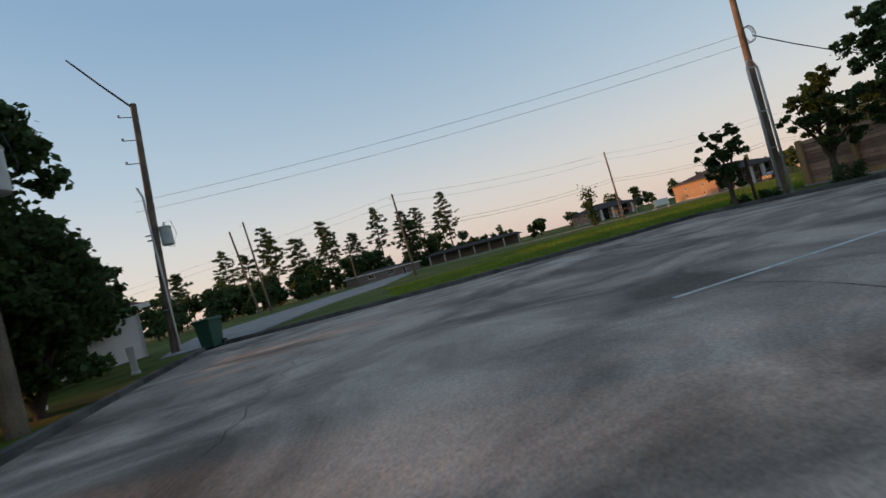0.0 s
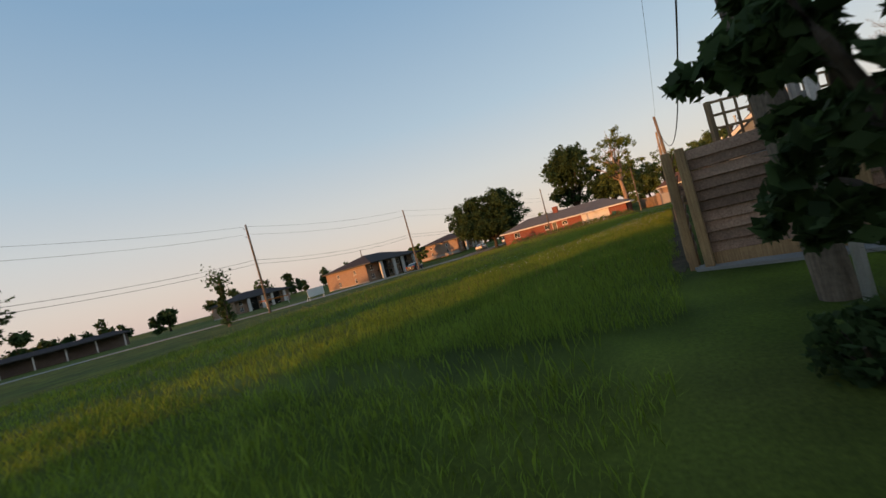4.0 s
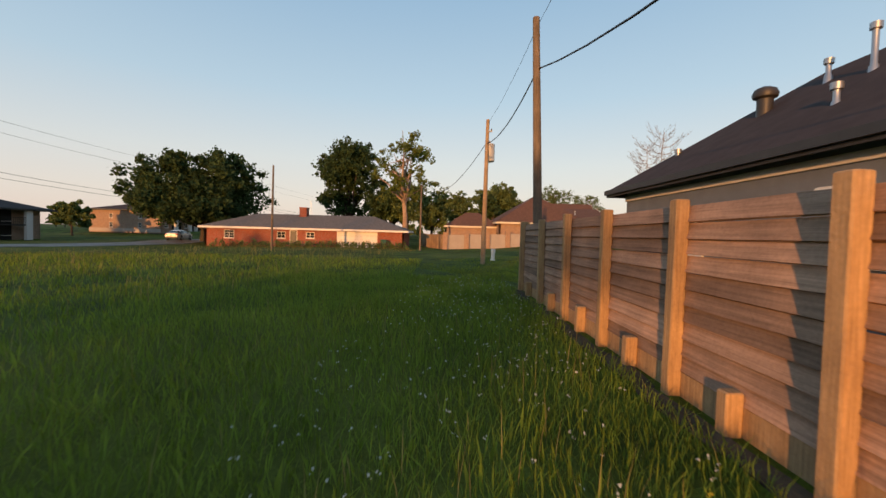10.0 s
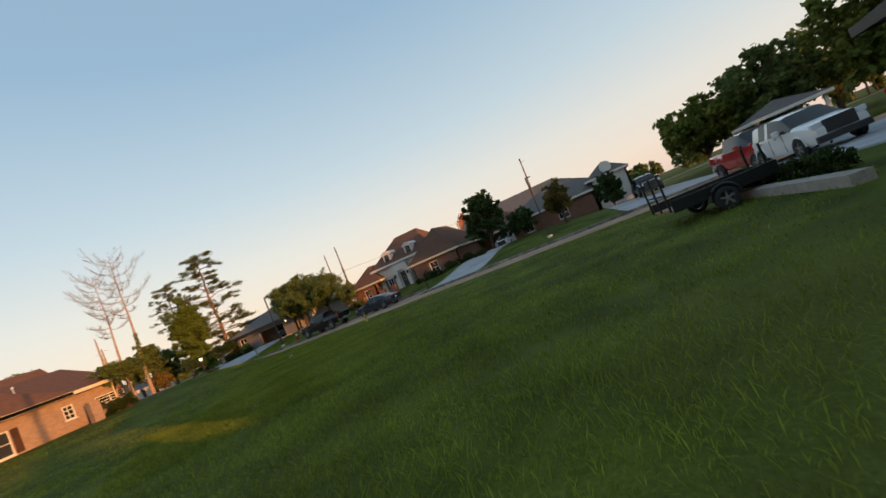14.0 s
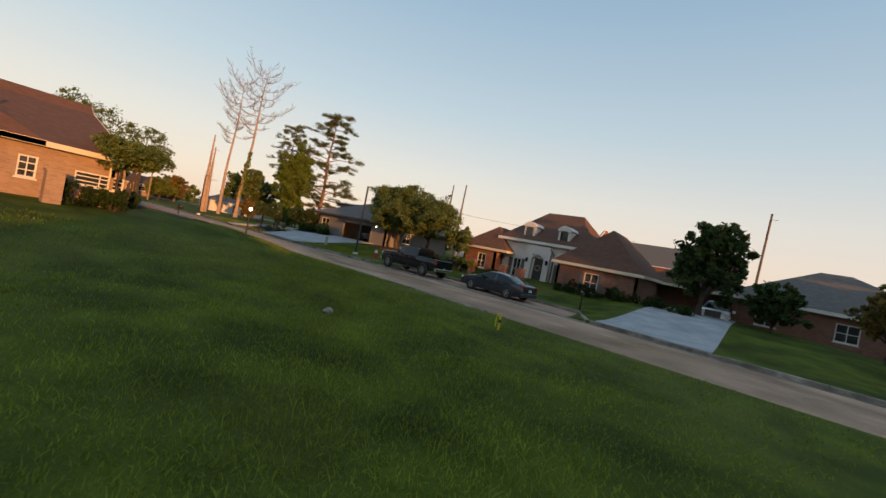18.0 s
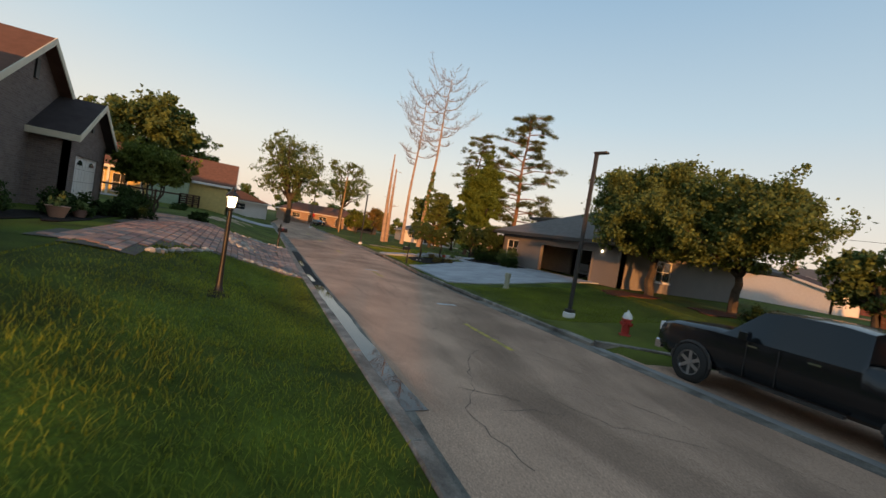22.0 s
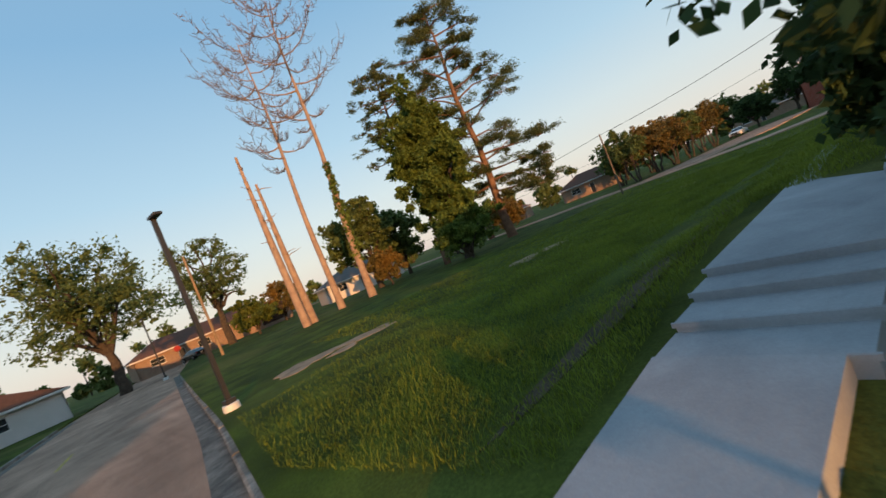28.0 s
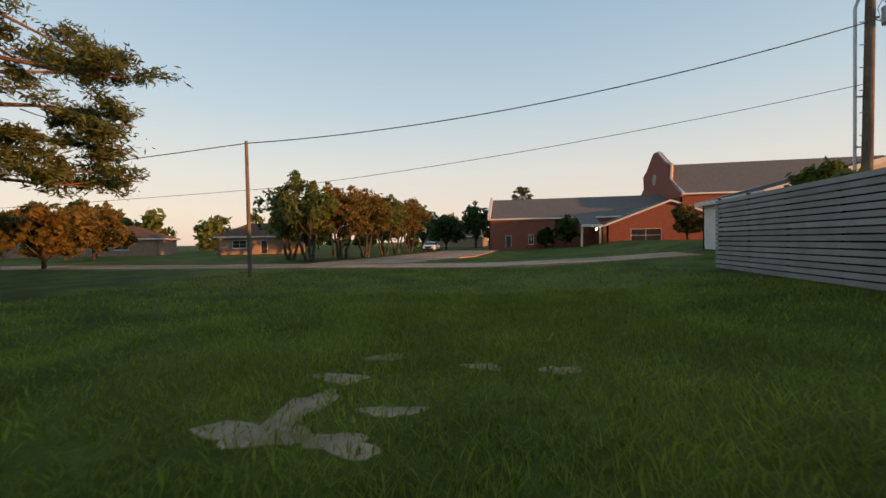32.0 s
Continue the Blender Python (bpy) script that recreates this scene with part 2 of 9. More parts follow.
M = {
    "turf": grass_ground(),
    "blade": leafy("blade", (0.225, 0.290, 0.040), (0.143, 0.210, 0.028), 0.35),
    "lawn_blade": leafy("lawn_blade", (0.240, 0.278, 0.036), (0.150, 0.182, 0.024), 0.3),
    "straw": leafy("straw", (0.30, 0.25, 0.09), (0.18, 0.19, 0.06), 0.3),
    "asphalt": mat("asphalt", (0.57, 0.362, 0.252), 0.9, scale=0.5, vary=0.45, bump=0.9, second=(0.39, 0.248, 0.175), fine=30),
    "concrete": mat("concrete", (0.30, 0.29, 0.28), 0.9, scale=0.9, vary=0.14, bump=0.25, second=(0.20, 0.19, 0.185), fine=30),
    "lot": mat("lot_concrete", (0.42, 0.338, 0.280), 0.92, scale=0.9, vary=0.15, bump=0.3, second=(0.30, 0.240, 0.200), fine=20),
    "slab": mat("pale_concrete", (0.42, 0.43, 0.45), 0.9, scale=0.8, vary=0.08, bump=0.15, second=(0.33, 0.34, 0.36), fine=20),
    "kerb": mat("kerb_concrete", (0.34, 0.30, 0.255), 0.92, scale=1.6, vary=0.3, bump=0.4, second=(0.17, 0.155, 0.135), fine=22, island=0.2),
    "kerb_dark": mat("stained_kerb", (0.12, 0.115, 0.11), 0.92, scale=1.6, vary=0.3, bump=0.4, second=(0.06, 0.058, 0.055), fine=22, island=0.2),
    "paint": mat("worn_white_paint", (0.60, 0.585, 0.57), 0.8, scale=5, vary=0.3, second=(0.38, 0.37, 0.36)),
    "yellow": mat("worn_yellow_paint", (0.62, 0.44, 0.08), 0.8, scale=6, vary=0.3, second=(0.28, 0.22, 0.10)),
    "fence": mat("weathered_fence_wood", (0.375, 0.235, 0.165), 0.85, scale=1.2, vary=0.25, bump=0.22, second=(0.235, 0.152, 0.112), fine=34, island=0.36),
    "post": mat("yellow_pine_post", (0.44, 0.28, 0.145), 0.8, scale=1.8, vary=0.2, bump=0.35, second=(0.32, 0.20, 0.11), fine=30, island=0.12),
    "slat_grey": mat("grey_slat_paint", (0.37, 0.345, 0.335), 0.8, scale=1.2, vary=0.15, bump=0.2, second=(0.29, 0.27, 0.26), fine=30, island=0.12),
    "fence2": mat("tan_fence_wood", (0.33, 0.22, 0.13), 0.85, scale=1.2, vary=0.22, bump=0.4, second=(0.23, 0.15, 0.09), fine=30, island=0.2),
    "pole": mat("utility_pole_wood", (0.20, 0.155, 0.115), 0.9, scale=1.5, vary=0.3, bump=0.5, second=(0.12, 0.095, 0.075), fine=24),
    "pole_tan": mat("fresh_pole_wood", (0.36, 0.25, 0.15), 0.9, scale=1.5, vary=0.25, bump=0.4, second=(0.26, 0.18, 0.11), fine=24),
    "bark": mat("bark", (0.10, 0.078, 0.060), 0.95, scale=3, vary=0.35, bump=0.8, second=(0.055, 0.044, 0.036), fine=14),
    "pinebark": mat("pine_bark", (0.25, 0.145, 0.095), 0.95, scale=2.2, vary=0.35, bump=0.9, second=(0.14, 0.085, 0.06), fine=12),
    "deadwood": mat("bare_grey_wood", (0.40, 0.29, 0.215), 0.9, scale=2, vary=0.25, bump=0.4, second=(0.29, 0.20, 0.15), fine=12),
    "deadtwig": mat("dead_twig_wood", (0.20, 0.15, 0.125), 0.9, scale=2, vary=0.25, bump=0, second=(0.14, 0.105, 0.09), fine=12),
    "leaf": leafy("oak_leaf", (0.160, 0.205, 0.068), (0.105, 0.145, 0.048)),
    "leaf_dark": leafy("dark_leaf", (0.072, 0.112, 0.040), (0.046, 0.076, 0.028)),
    "leaf_lime": leafy("pale_leaf", (0.175, 0.195, 0.042), (0.100, 0.135, 0.030)),
    # warm evening sun put into crown colour; brown grass tufts share it
    "leaf_brown_sunlit": leafy("brown_and_sunlit_leaf", (0.250, 0.160, 0.050), (0.150, 0.125, 0.042)),
    "needle": leafy("pine_needle", (0.140, 0.165, 0.060), (0.095, 0.110, 0.038)),
    "vine": leafy("vine_leaf", (0.165, 0.225, 0.050), (0.105, 0.155, 0.036)),
    "hedge": leafy("hedge_leaf", (0.048, 0.078, 0.022), (0.026, 0.045, 0.013)),
    "bloom": leafy("white_bloom", (0.70, 0.70, 0.66), (0.55, 0.55, 0.5), 0.15),
    "buttercup": leafy("yellow_bloom", (0.62, 0.50, 0.06), (0.5, 0.4, 0.05), 0.15),
    "mulch": mat("dark_mulch", (0.022, 0.018, 0.016), 0.95, scale=6, vary=0.5, bump=1.0, fine=40),
    "damp_soil": mat("damp_bare_soil", (0.105, 0.078, 0.052), 0.95, scale=3, vary=0.4, bump=1.0, second=(0.055, 0.045, 0.03), fine=16),
    "tar": mat("dark_crack_filler", (0.12, 0.095, 0.08), 0.9, scale=4, vary=0.3, bump=0.2),
    "wet_tar": mat("wet_dark_gutter", (0.022, 0.020, 0.019), 0.75, scale=1.5, vary=0.4, bump=0.2),
    "redmulch": mat("red_mulch", (0.13, 0.052, 0.034), 0.95, scale=6, vary=0.4, bump=1.0, fine=40),
    "sand": mat("bare_sandy_soil", (0.45, 0.315, 0.205), 0.95, scale=2.2, vary=0.25, bump=0.8, second=(0.26, 0.185, 0.125), fine=18),
    "rock": mat("pale_rock", (0.42, 0.385, 0.34), 0.9, scale=6, vary=0.25, bump=0.5, fine=26, island=0.25),
    "paver": mat("clay_paver", (0.62, 0.32, 0.215), 0.88, scale=0.7, vary=0.2, bump=0.3, second=(0.32, 0.185, 0.15), fine=30, island=0.28),
    "paver_grey": mat("grey_paver", (0.37, 0.26, 0.22), 0.88, scale=0.7, vary=0.2, bump=0.3, second=(0.16, 0.14, 0.13), fine=30, island=0.22),
    "paver_plum": mat("plum_paver", (0.48, 0.265, 0.21), 0.88, scale=0.7, vary=0.2, bump=0.3, second=(0.19, 0.12, 0.11), fine=30, island=0.25),
    "joint": mat("joint_sand", (0.12, 0.105, 0.09), 0.95, scale=3, vary=0.2),
    "water": glossy("standing_water", (0.02, 0.022, 0.022), 0.04),
    "brick_red": bricks("red_brick", (0.30, 0.085, 0.055), (0.23, 0.065, 0.045), (0.27, 0.19, 0.16)),
    "brick_mix": bricks("old_brick", (0.27, 0.115, 0.078), (0.17, 0.08, 0.06), (0.26, 0.20, 0.17)),
    "brick_tan": bricks("tan_brick", (0.36, 0.235, 0.165), (0.28, 0.18, 0.13), (0.33, 0.27, 0.22)),
    "brick_white": bricks("whitewashed_brick", (0.50, 0.475, 0.455), (0.41, 0.385, 0.37), (0.47, 0.45, 0.43)),
    "brick_grey": bricks("grey_brown_brick", (0.20, 0.155, 0.135), (0.145, 0.11, 0.10), (0.21, 0.18, 0.165)),
    "stucco": mat("white_stucco", (0.62, 0.58, 0.555), 0.9, scale=1.2, vary=0.06, bump=0.2, fine=40),
    "siding": striped("grey_blue_siding", (0.175, 0.20, 0.24), 0.15),
    "siding_green": striped("pale_green_siding", (0.30, 0.40, 0.29), 0.15),
    "siding_sunlit": striped("sunlit_yellow_siding", (0.58, 0.44, 0.17), 0.15),
    "siding_teal": striped("teal_siding", (0.13, 0.25, 0.24), 0.15),
    "wall_taupe": mat("taupe_wall", (0.21, 0.185, 0.17), 0.9, scale=1.0, vary=0.08, bump=0.15, fine=40),
    "conc_wall": mat("precast_wall", (0.40, 0.35, 0.31), 0.9, scale=1.4, vary=0.1, bump=0.2, fine=30),
    "shingle": striped("brown_shingle", (0.15, 0.082, 0.060), 0.07, 0.9, 0.2, 0.012),
    "shingle_grey": striped("grey_shingle", (0.165, 0.15, 0.14), 0.07, 0.9, 0.2, 0.012),
    "shingle_dark": striped("charcoal_shingle", (0.062, 0.050, 0.050), 0.07, 0.9, 0.2, 0.012),
    "shingle_red": striped("rust_shingle", (0.175, 0.092, 0.066), 0.07, 0.9, 0.2, 0.012),
    "trim": mat("white_trim_paint", (0.68, 0.64, 0.60), 0.6, vary=0.06, bump=0.05),
    "cream": mat("cream_trim_paint", (0.62, 0.55, 0.42), 0.6, vary=0.06, bump=0.05),
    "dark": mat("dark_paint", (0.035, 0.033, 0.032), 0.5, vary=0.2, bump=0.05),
    "brown": mat("brown_stained_wood", (0.075, 0.040, 0.028), 0.7, vary=0.3, bump=0.3, scale=2),
    # near-black that stands in for shade inside rooms, bays and openings
    "interior_shade": mat("painted_interior_shade", (0.03, 0.028, 0.026), 0.9, vary=0.2, bump=0),
    "glass": glossy("window_glass", (0.05, 0.055, 0.06), 0.03, transmit=0.35),
    "iron": mat("black_iron", (0.018, 0.018, 0.018), 0.45, metal=0.3, vary=0.2, bump=0.05),
    "steel": mat("galvanised_steel", (0.42, 0.43, 0.44), 0.4, metal=0.8, vary=0.15, bump=0.05),
    "metal_roof": mat("maroon_metal_roof", (0.21, 0.085, 0.075), 0.4, metal=0.3, vary=0.1, bump=0.05),
    "tank": mat("pale_grey_enamel", (0.46, 0.46, 0.45), 0.45, vary=0.12, bump=0.05),
    "cable": glossy("black_cable", (0.012, 0.012, 0.012), 0.6),
    "pedestal": mat("olive_plastic", (0.36, 0.36, 0.27), 0.6, vary=0.1, bump=0.05),
    "green_bin": mat("green_plastic", (0.012, 0.075, 0.052), 0.5, vary=0.15, bump=0.05),
    "hyd_red": mat("red_enamel", (0.42, 0.03, 0.022), 0.45, vary=0.1, bump=0.05),
    "white": mat("white_plastic", (0.72, 0.72, 0.70), 0.5, vary=0.08, bump=0.05),
    "yellow_tag": mat("yellow_marker_paint", (0.62, 0.46, 0.03), 0.5, vary=0.1, bump=0.05),
    "orange": mat("orange_fabric", (0.55, 0.20, 0.05), 0.8, vary=0.1, bump=0.05),
    "tyre": glossy("tyre_rubber", (0.016, 0.016, 0.016), 0.8),
    "rim": glossy("alloy_rim", (0.45, 0.45, 0.46), 0.3, metal=0.9),
    "chrome": glossy("chrome", (0.7, 0.7, 0.7), 0.12, metal=1.0),
    "car_black": glossy("black_car_paint", (0.008, 0.009, 0.011), 0.2, coat=0.25),
    "car_grey": glossy("slate_car_paint", (0.026, 0.034, 0.047), 0.22, metal=0.1, coat=0.3),
    "car_white": glossy("white_car_paint", (0.74, 0.74, 0.73), 0.25, coat=1.0),
    "car_red": glossy("red_car_paint", (0.42, 0.015, 0.020), 0.25, coat=1.0),
    "car_glass": glossy("tinted_car_glass", (0.010, 0.011, 0.012), 0.08, coat=0.0),
    "tail": glossy("red_lens", (0.45, 0.012, 0.012), 0.15),
    "lens": glossy("clear_lens", (0.65, 0.66, 0.68), 0.1),
    "lamp_on": lit("lit_lamp_glass", (1.0, 0.86, 0.62), 5.0),
    "porch_on": lit("lit_bulb", (1.0, 0.72, 0.38), 30.0),
}

weathered(M["asphalt"], 0.32, 0.22, (0.35, 1.0, 1.0), 0.42, 55.0)
weathered(M["lot"], 0.58, 0.42, (0.75, 1.0, 1.0), 0.24, 40.0, 0.9)
weathered(M["slab"], 0.14, 0.5, (1.0, 1.0, 1.0), 0.08, 60.0)
weathered(M["kerb"], 0.35, 1.2, (1.0, 1.0, 1.0), 0.3, 60.0)
weathered(M["turf"], 0.22, 0.35, (1.0, 1.0, 1.0), 0.35, 22.0)
grain(M["fence"], (0.3, 10.0, 10.0), lo=0.66, hi=1.25)
grain(M["post"], (14.0, 14.0, 0.7), 3.0, 0.7, 1.2)
grain(M["pole"], (10.0, 10.0, 0.5), 3.0, 0.7, 1.25)
grain(M["pole_tan"], (10.0, 10.0, 0.5), 3.0, 0.75, 1.2)


# ---------------------------------------------------------------- builders
class MB:
    """Collects vertices and faces for one mesh."""

    def __init__(self):
        self.v, self.f, self.smooth = [], [], False

    def add(self, verts, faces):
        n = len(self.v)
        self.v += [tuple(p) for p in verts]
        self.f += [tuple(i + n for i in f) for f in faces]
        return self

    def box(self, x0, y0, z0, x1, y1, z1, m=None, taper=0.0):
        t = taper
        vs = [(x0, y0, z0), (x1, y0, z0), (x1, y1, z0), (x0, y1, z0), (x0 + t, y0 + t, z1), (x1 - t, y0 + t, z1), (x1 - t, y1 - t, z1), (x0 + t, y1 - t, z1)]
        if m is not None:
            vs = [m @ Vector(p) for p in vs]
        return self.add(vs, [(3, 2, 1, 0), (4, 5, 6, 7), (0, 1, 5, 4), (1, 2, 6, 5), (2, 3, 7, 6), (3, 0, 4, 7)])

    def bevel_box(self, x0, y0, z0, x1, y1, z1, b):
        """A box whose top and upright edges are chamfered by b."""
        def ring(i, z):
            return [(x0 + b + i, y0 + i, z), (x1 - b - i, y0 + i, z), (x1 - i, y0 + b + i, z), (x1 - i, y1 - b - i, z), (x1 - b - i, y1 - i, z), (x0 + b + i, y1 - i, z), (x0 + i, y1 - b - i, z), (x0 + i, y0 + b + i, z)]
        return self.rings([ring(0, z0), ring(0, z1 - b), ring(b, z1)], True)

    def rings(self, rs, cap=True):
        n = len(rs[0])
        vs = [p for r in rs for p in r]
        fs = [(k * n + i, k * n + (i + 1) % n, (k + 1) * n + (i + 1) % n, (k + 1) * n + i) for k in range(len(rs) - 1) for i in range(n)]
        if cap:
            fs += [tuple(range(n))[::-1], tuple(range((len(rs) - 1) * n, len(rs) * n))]
        return self.add(vs, fs)

    def tube(self, pts, radii, n=8, cap=True):
        """A tapered tube through the points."""
        rs = []
        pts = [Vector(p) for p in pts]
        for i, p in enumerate(pts):
            d = (pts[min(i + 1, len(pts) - 1)] - pts[max(i - 1, 0)]).normalized()
            a = d.orthogonal().normalized() if abs(d.z) < 0.9 else Vector((1, 0, 0)).cross(d).normalized()
            b = d.cross(a)
            r = radii[i] if isinstance(radii, (list, tuple)) else radii
            rs.append([p + (a * math.cos(2 * math.pi * k / n) + b * math.sin(2 * math.pi * k / n)) * r for k in range(n)])
        return self.rings(rs, cap)

    def lathe(self, prof, n=12, centre=(0, 0, 0), axis="z", cap=True):
        """Turns a profile of (radius, height) about an axis."""
        rs = []
        for r, h in prof:
            ring = []
            for k in range(n):
                c, s = math.cos(2 * math.pi * k / n) * r, math.sin(2 * math.pi * k / n) * r
                p = (c, s, h) if axis == "z" else ((h, c, s) if axis == "x" else (c, h, -s))
                ring.append((p[0] + centre[0], p[1] + centre[1], p[2] + centre[2]))
            rs.append(ring)
        return self.rings(rs, cap)

    def prism(self, outline, z0, z1):
        n = len(outline)
        return self.rings([[(x, y, z0) for x, y in outline], [(x, y, z1) for x, y in outline]], True)

    def blob(self, c, r, seed, n=8, m=5, rough=0.2, flat=1.0):
        """A lumpy closed stone or clod."""
        rnd = random.Random(seed)
        rs = []
        for i in range(m + 1):
            a = math.pi * (0.04 + 0.92 * i / m)
            ring = []
            for k in range(n):
                q = r * (1 + rough * (rnd.random() - 0.5) * 2)
                b = 2 * math.pi * k / n
                ring.append((c[0] + q * math.sin(a) * math.cos(b), c[1] + q * math.sin(a) * math.sin(b), c[2] - q * math.cos(a) * flat))
            rs.append(ring)
        return self.rings(rs, True)

    def compact(self):
        """Drops vertices that no face uses."""
        used = sorted({i for f in self.f for i in f})
        at = {i: k for k, i in enumerate(used)}
        self.v, self.f = [self.v[i] for i in used], [tuple(at[i] for i in f) for f in self.f]
        return self

    def mesh(self, name, material):
        me = bpy.data.meshes.new(name)
        me.from_pydata(self.v, [], self.f)
        if isinstance(material, str):
            material = M[material]
        me.materials.append(material)
        if self.smooth:
            me.polygons.foreach_set("use_smooth", [True] * len(me.polygons))
            me.set_sharp_from_angle(angle=radians(40))
        me.update()
        return me


def part(name, mb, material, parent=None, label="", smooth=False):
    mb.smooth = smooth
    ob = new(name, mb.mesh(name, material))
    if parent is not None:
        ob.parent = parent
    if label:
        ob["label"] = label
    return ob


def thing(name, at, label, category, group="", kind="", yaw=0.0):
    e = new(name)
    e.matrix_world = pose(*at, 0, 0, yaw)
    e.empty_display_size = 0.2
    return tagged(e, label, category, group, kind)


def S(v):
    v = min(1.0, max(0.0, v))
    return v * v * (3 - 2 * v)


def lerp_table(tab, x):
    if x <= tab[0][0]:
        return tab[0][1]
    for (a, ya), (b, yb) in zip(tab, tab[1:]):
        if x <= b:
            return ya + (yb - ya) * (x - a) / (b - a)
    return tab[-1][1]


# ---------------------------------------------------------------- the lie of the land
ROAD_N = ((-400, 40), (-60, -19), (4, -25.4), (17, -27.0), (30, -28.75), (45, -29.3), (57, -29.95), (72, -30.7), (84, -31.2), (110, -32.4), (150, -37.0), (400, -80))
ROAD_W = ((52, 7.05), (58, 7.55), (62, 7.7), (68, 8.0), (75, 8.2))
STREET_Z = -0.13


def road_n(x):
    return lerp_table(ROAD_N, x)


def road_s(x):
    return road_n(x) - lerp_table(ROAD_W, x)


def lane(x):
    """Width of the parking lane beyond the street's south edge."""
    return 3.2 * S((x - 20.0) / 1.5) * S((38.2 - x) / 1.2)


def gz(x, y):
    """Height of the ground."""
    n, s = road_n(x), road_s(x)
    z = 0.0
    if y > n:
        z -= 0.35 * S((y - 12) / 25) * S((y - n) / 20)
        z -= 0.25 * S((x - 12) / 20) * S((y + 4) / 8) * S((46 - x) / 6)
        z += 0.95 * S((x - 26) / 12) * S((-4 - y) / 9) * S((y - n) / 5) * (1 - S((x - 62) / 12))
        z += 1.1 * S((x - 62) / 12) * S((y - n) / 8) * S((110 - x) / 12)
    if s - lane(x) < y <= s:
        return -0.22
    if y < s:
        s -= lane(x)
        f = S((x + 5) / 20) * (1 - S((x - 61) / 5))
        g = 1 - 0.8 * S((-y - 54) / 11) * S((x - 58.5) / 3)
        z += 0.95 * S((s - y) / 11) * f * g
        z += g * 0.55 * S((s - y - 1.4) / 6) * S((x - 55) / 4) * (1 - S((x - 64.5) / 3)) * (1 - f)
        z -= 0.30 * S((s - y) / 25) * S((x - 64) / 8)
    return z


# ---------------------------------------------------------------- ground, street and paving
def axis_lines(near, lo, hi, step, far):
    """Grid lines: every step between lo and hi, then widening out to +-far."""
    out = [lo + i * step for i in range(int((hi - lo) / step) + 1)]
    d, a, b = step, out[0], out[-1]
    left, right = [], []
    while a > -far or b < far:
        d *= 1.5
        a, b = a - d, b + d
        left.append(a)
        right.append(b)
    return left[::-1] + out + right


def ground_sheet():
    xs = axis_lines(0, -70, 130, 2.0, 2200)
    north = [0, 0.6, 1.2, 1.8, 2.5, 3.3, 4.1, 5] + [7 + 2.5 * i for i in range(34)] + [100, 130, 180, 260, 400, 700, 1200, 2200]
    south = [0, 0.6, 1.5, 2.3, 3.1, 3.3, 4.1, 5] + [7 + 2.5 * i for i in range(38)] + [110, 140, 190, 260, 400, 700, 1200, 2200]
    cols = []
    for x in xs:
        n, s = road_n(x), road_s(x)
        col = [(x, n + d, gz(x, n + d + 0.01)) for d in reversed(north)]
        col += [(x, n - 0.03, -0.4), (x, s + 0.03, -0.4)]
        col += [(x, s - d, gz(x, s - d - 0.01)) for d in south]
        cols.append(col)
    k = len(cols[0])
    mb = MB()
    mb.add([p for c in cols for p in c], [(i * k + j, i * k + j + 1, (i + 1) * k + j + 1, (i + 1) * k + j) for i in range(len(cols) - 1) for j in range(k - 1)])
    ob = part("ground", mb, "turf", smooth=True)
    return tagged(ob, "mown green lawn turf over gently rolling ground", "lawn", kind="structure")


ground = ground_sheet()


def ribbon(name, a, b, x0, x1, step, z, thick, material, label, category):
    """A paved strip between the lines y = a(x) and y = b(x)."""
    mb = MB()
    n = int((x1 - x0) / step)
    top = [[(x0 + (x1 - x0) * i / n, f(x0 + (x1 - x0) * i / n)) for f in (a, b)] for i in range(n + 1)]
    vs, fs = [], []
    for (p, q) in top:
        vs += [(*p, z(*p)), (*q, z(*q)), (*p, z(*p) - thick), (*q, z(*q) - thick)]
    for i in range(n):
        o, w = 4 * i, 4 * i + 4
        fs += [(o, o + 1, w + 1, w), (o, w, w + 2, o + 2), (o + 1, o + 3, w + 3, w + 1)]
    mb.add(vs, fs)
    return tagged(part(name, mb, material), label, category, kind="structure")


street = ribbon("road", road_n, road_s, -120, 240, 2.0, lambda x, y: STREET_Z, 0.1, "asphalt", "worn brown-grey asphalt residential street with fine cracks", "street")


def slab(name, outline, top, material, label, category, thick=0.18, kind="structure"):
    """A flat-topped paving slab that follows the ground."""
    mb = MB()
    edge = []
    for (ax, ay), (bx, by) in zip(outline, outline[1:] + outline[:1]):
        k = max(1, int(math.dist((ax, ay), (bx, by)) / 1.4))
        edge += [(ax + (bx - ax) * i / k, ay + (by - ay) * i / k) for i in range(k)]
    n = len(edge)
    cx, cy = sum(p[0] for p in outline) / len(outline), sum(p[1] for p in outline) / len(outline)
    fr = (1.0,) if n < 30 and max(math.dist(p, (cx, cy)) for p in edge) < 1.2 else (1.0, 0.85, 0.68, 0.5, 0.3)
    vs = [(x, y, top(x, y) - thick) for x, y in edge]
    for q in fr:
        vs += [(cx + (x - cx) * q, cy + (y - cy) * q, top(cx + (x - cx) * q, cy + (y - cy) * q)) for x, y in edge]
    vs.append((cx, cy, top(cx, cy)))
    fs = [(k * n + i, k * n + (i + 1) % n, (k + 1) * n + (i + 1) % n, (k + 1) * n + i) for k in range(len(fr)) for i in range(n)]
    fs += [(len(fr) * n + i, len(fr) * n + (i + 1) % n, len(vs) - 1) for i in range(n)]
    mb.add(vs, fs)
    return tagged(part(name, mb, material), label, category, kind=kind)


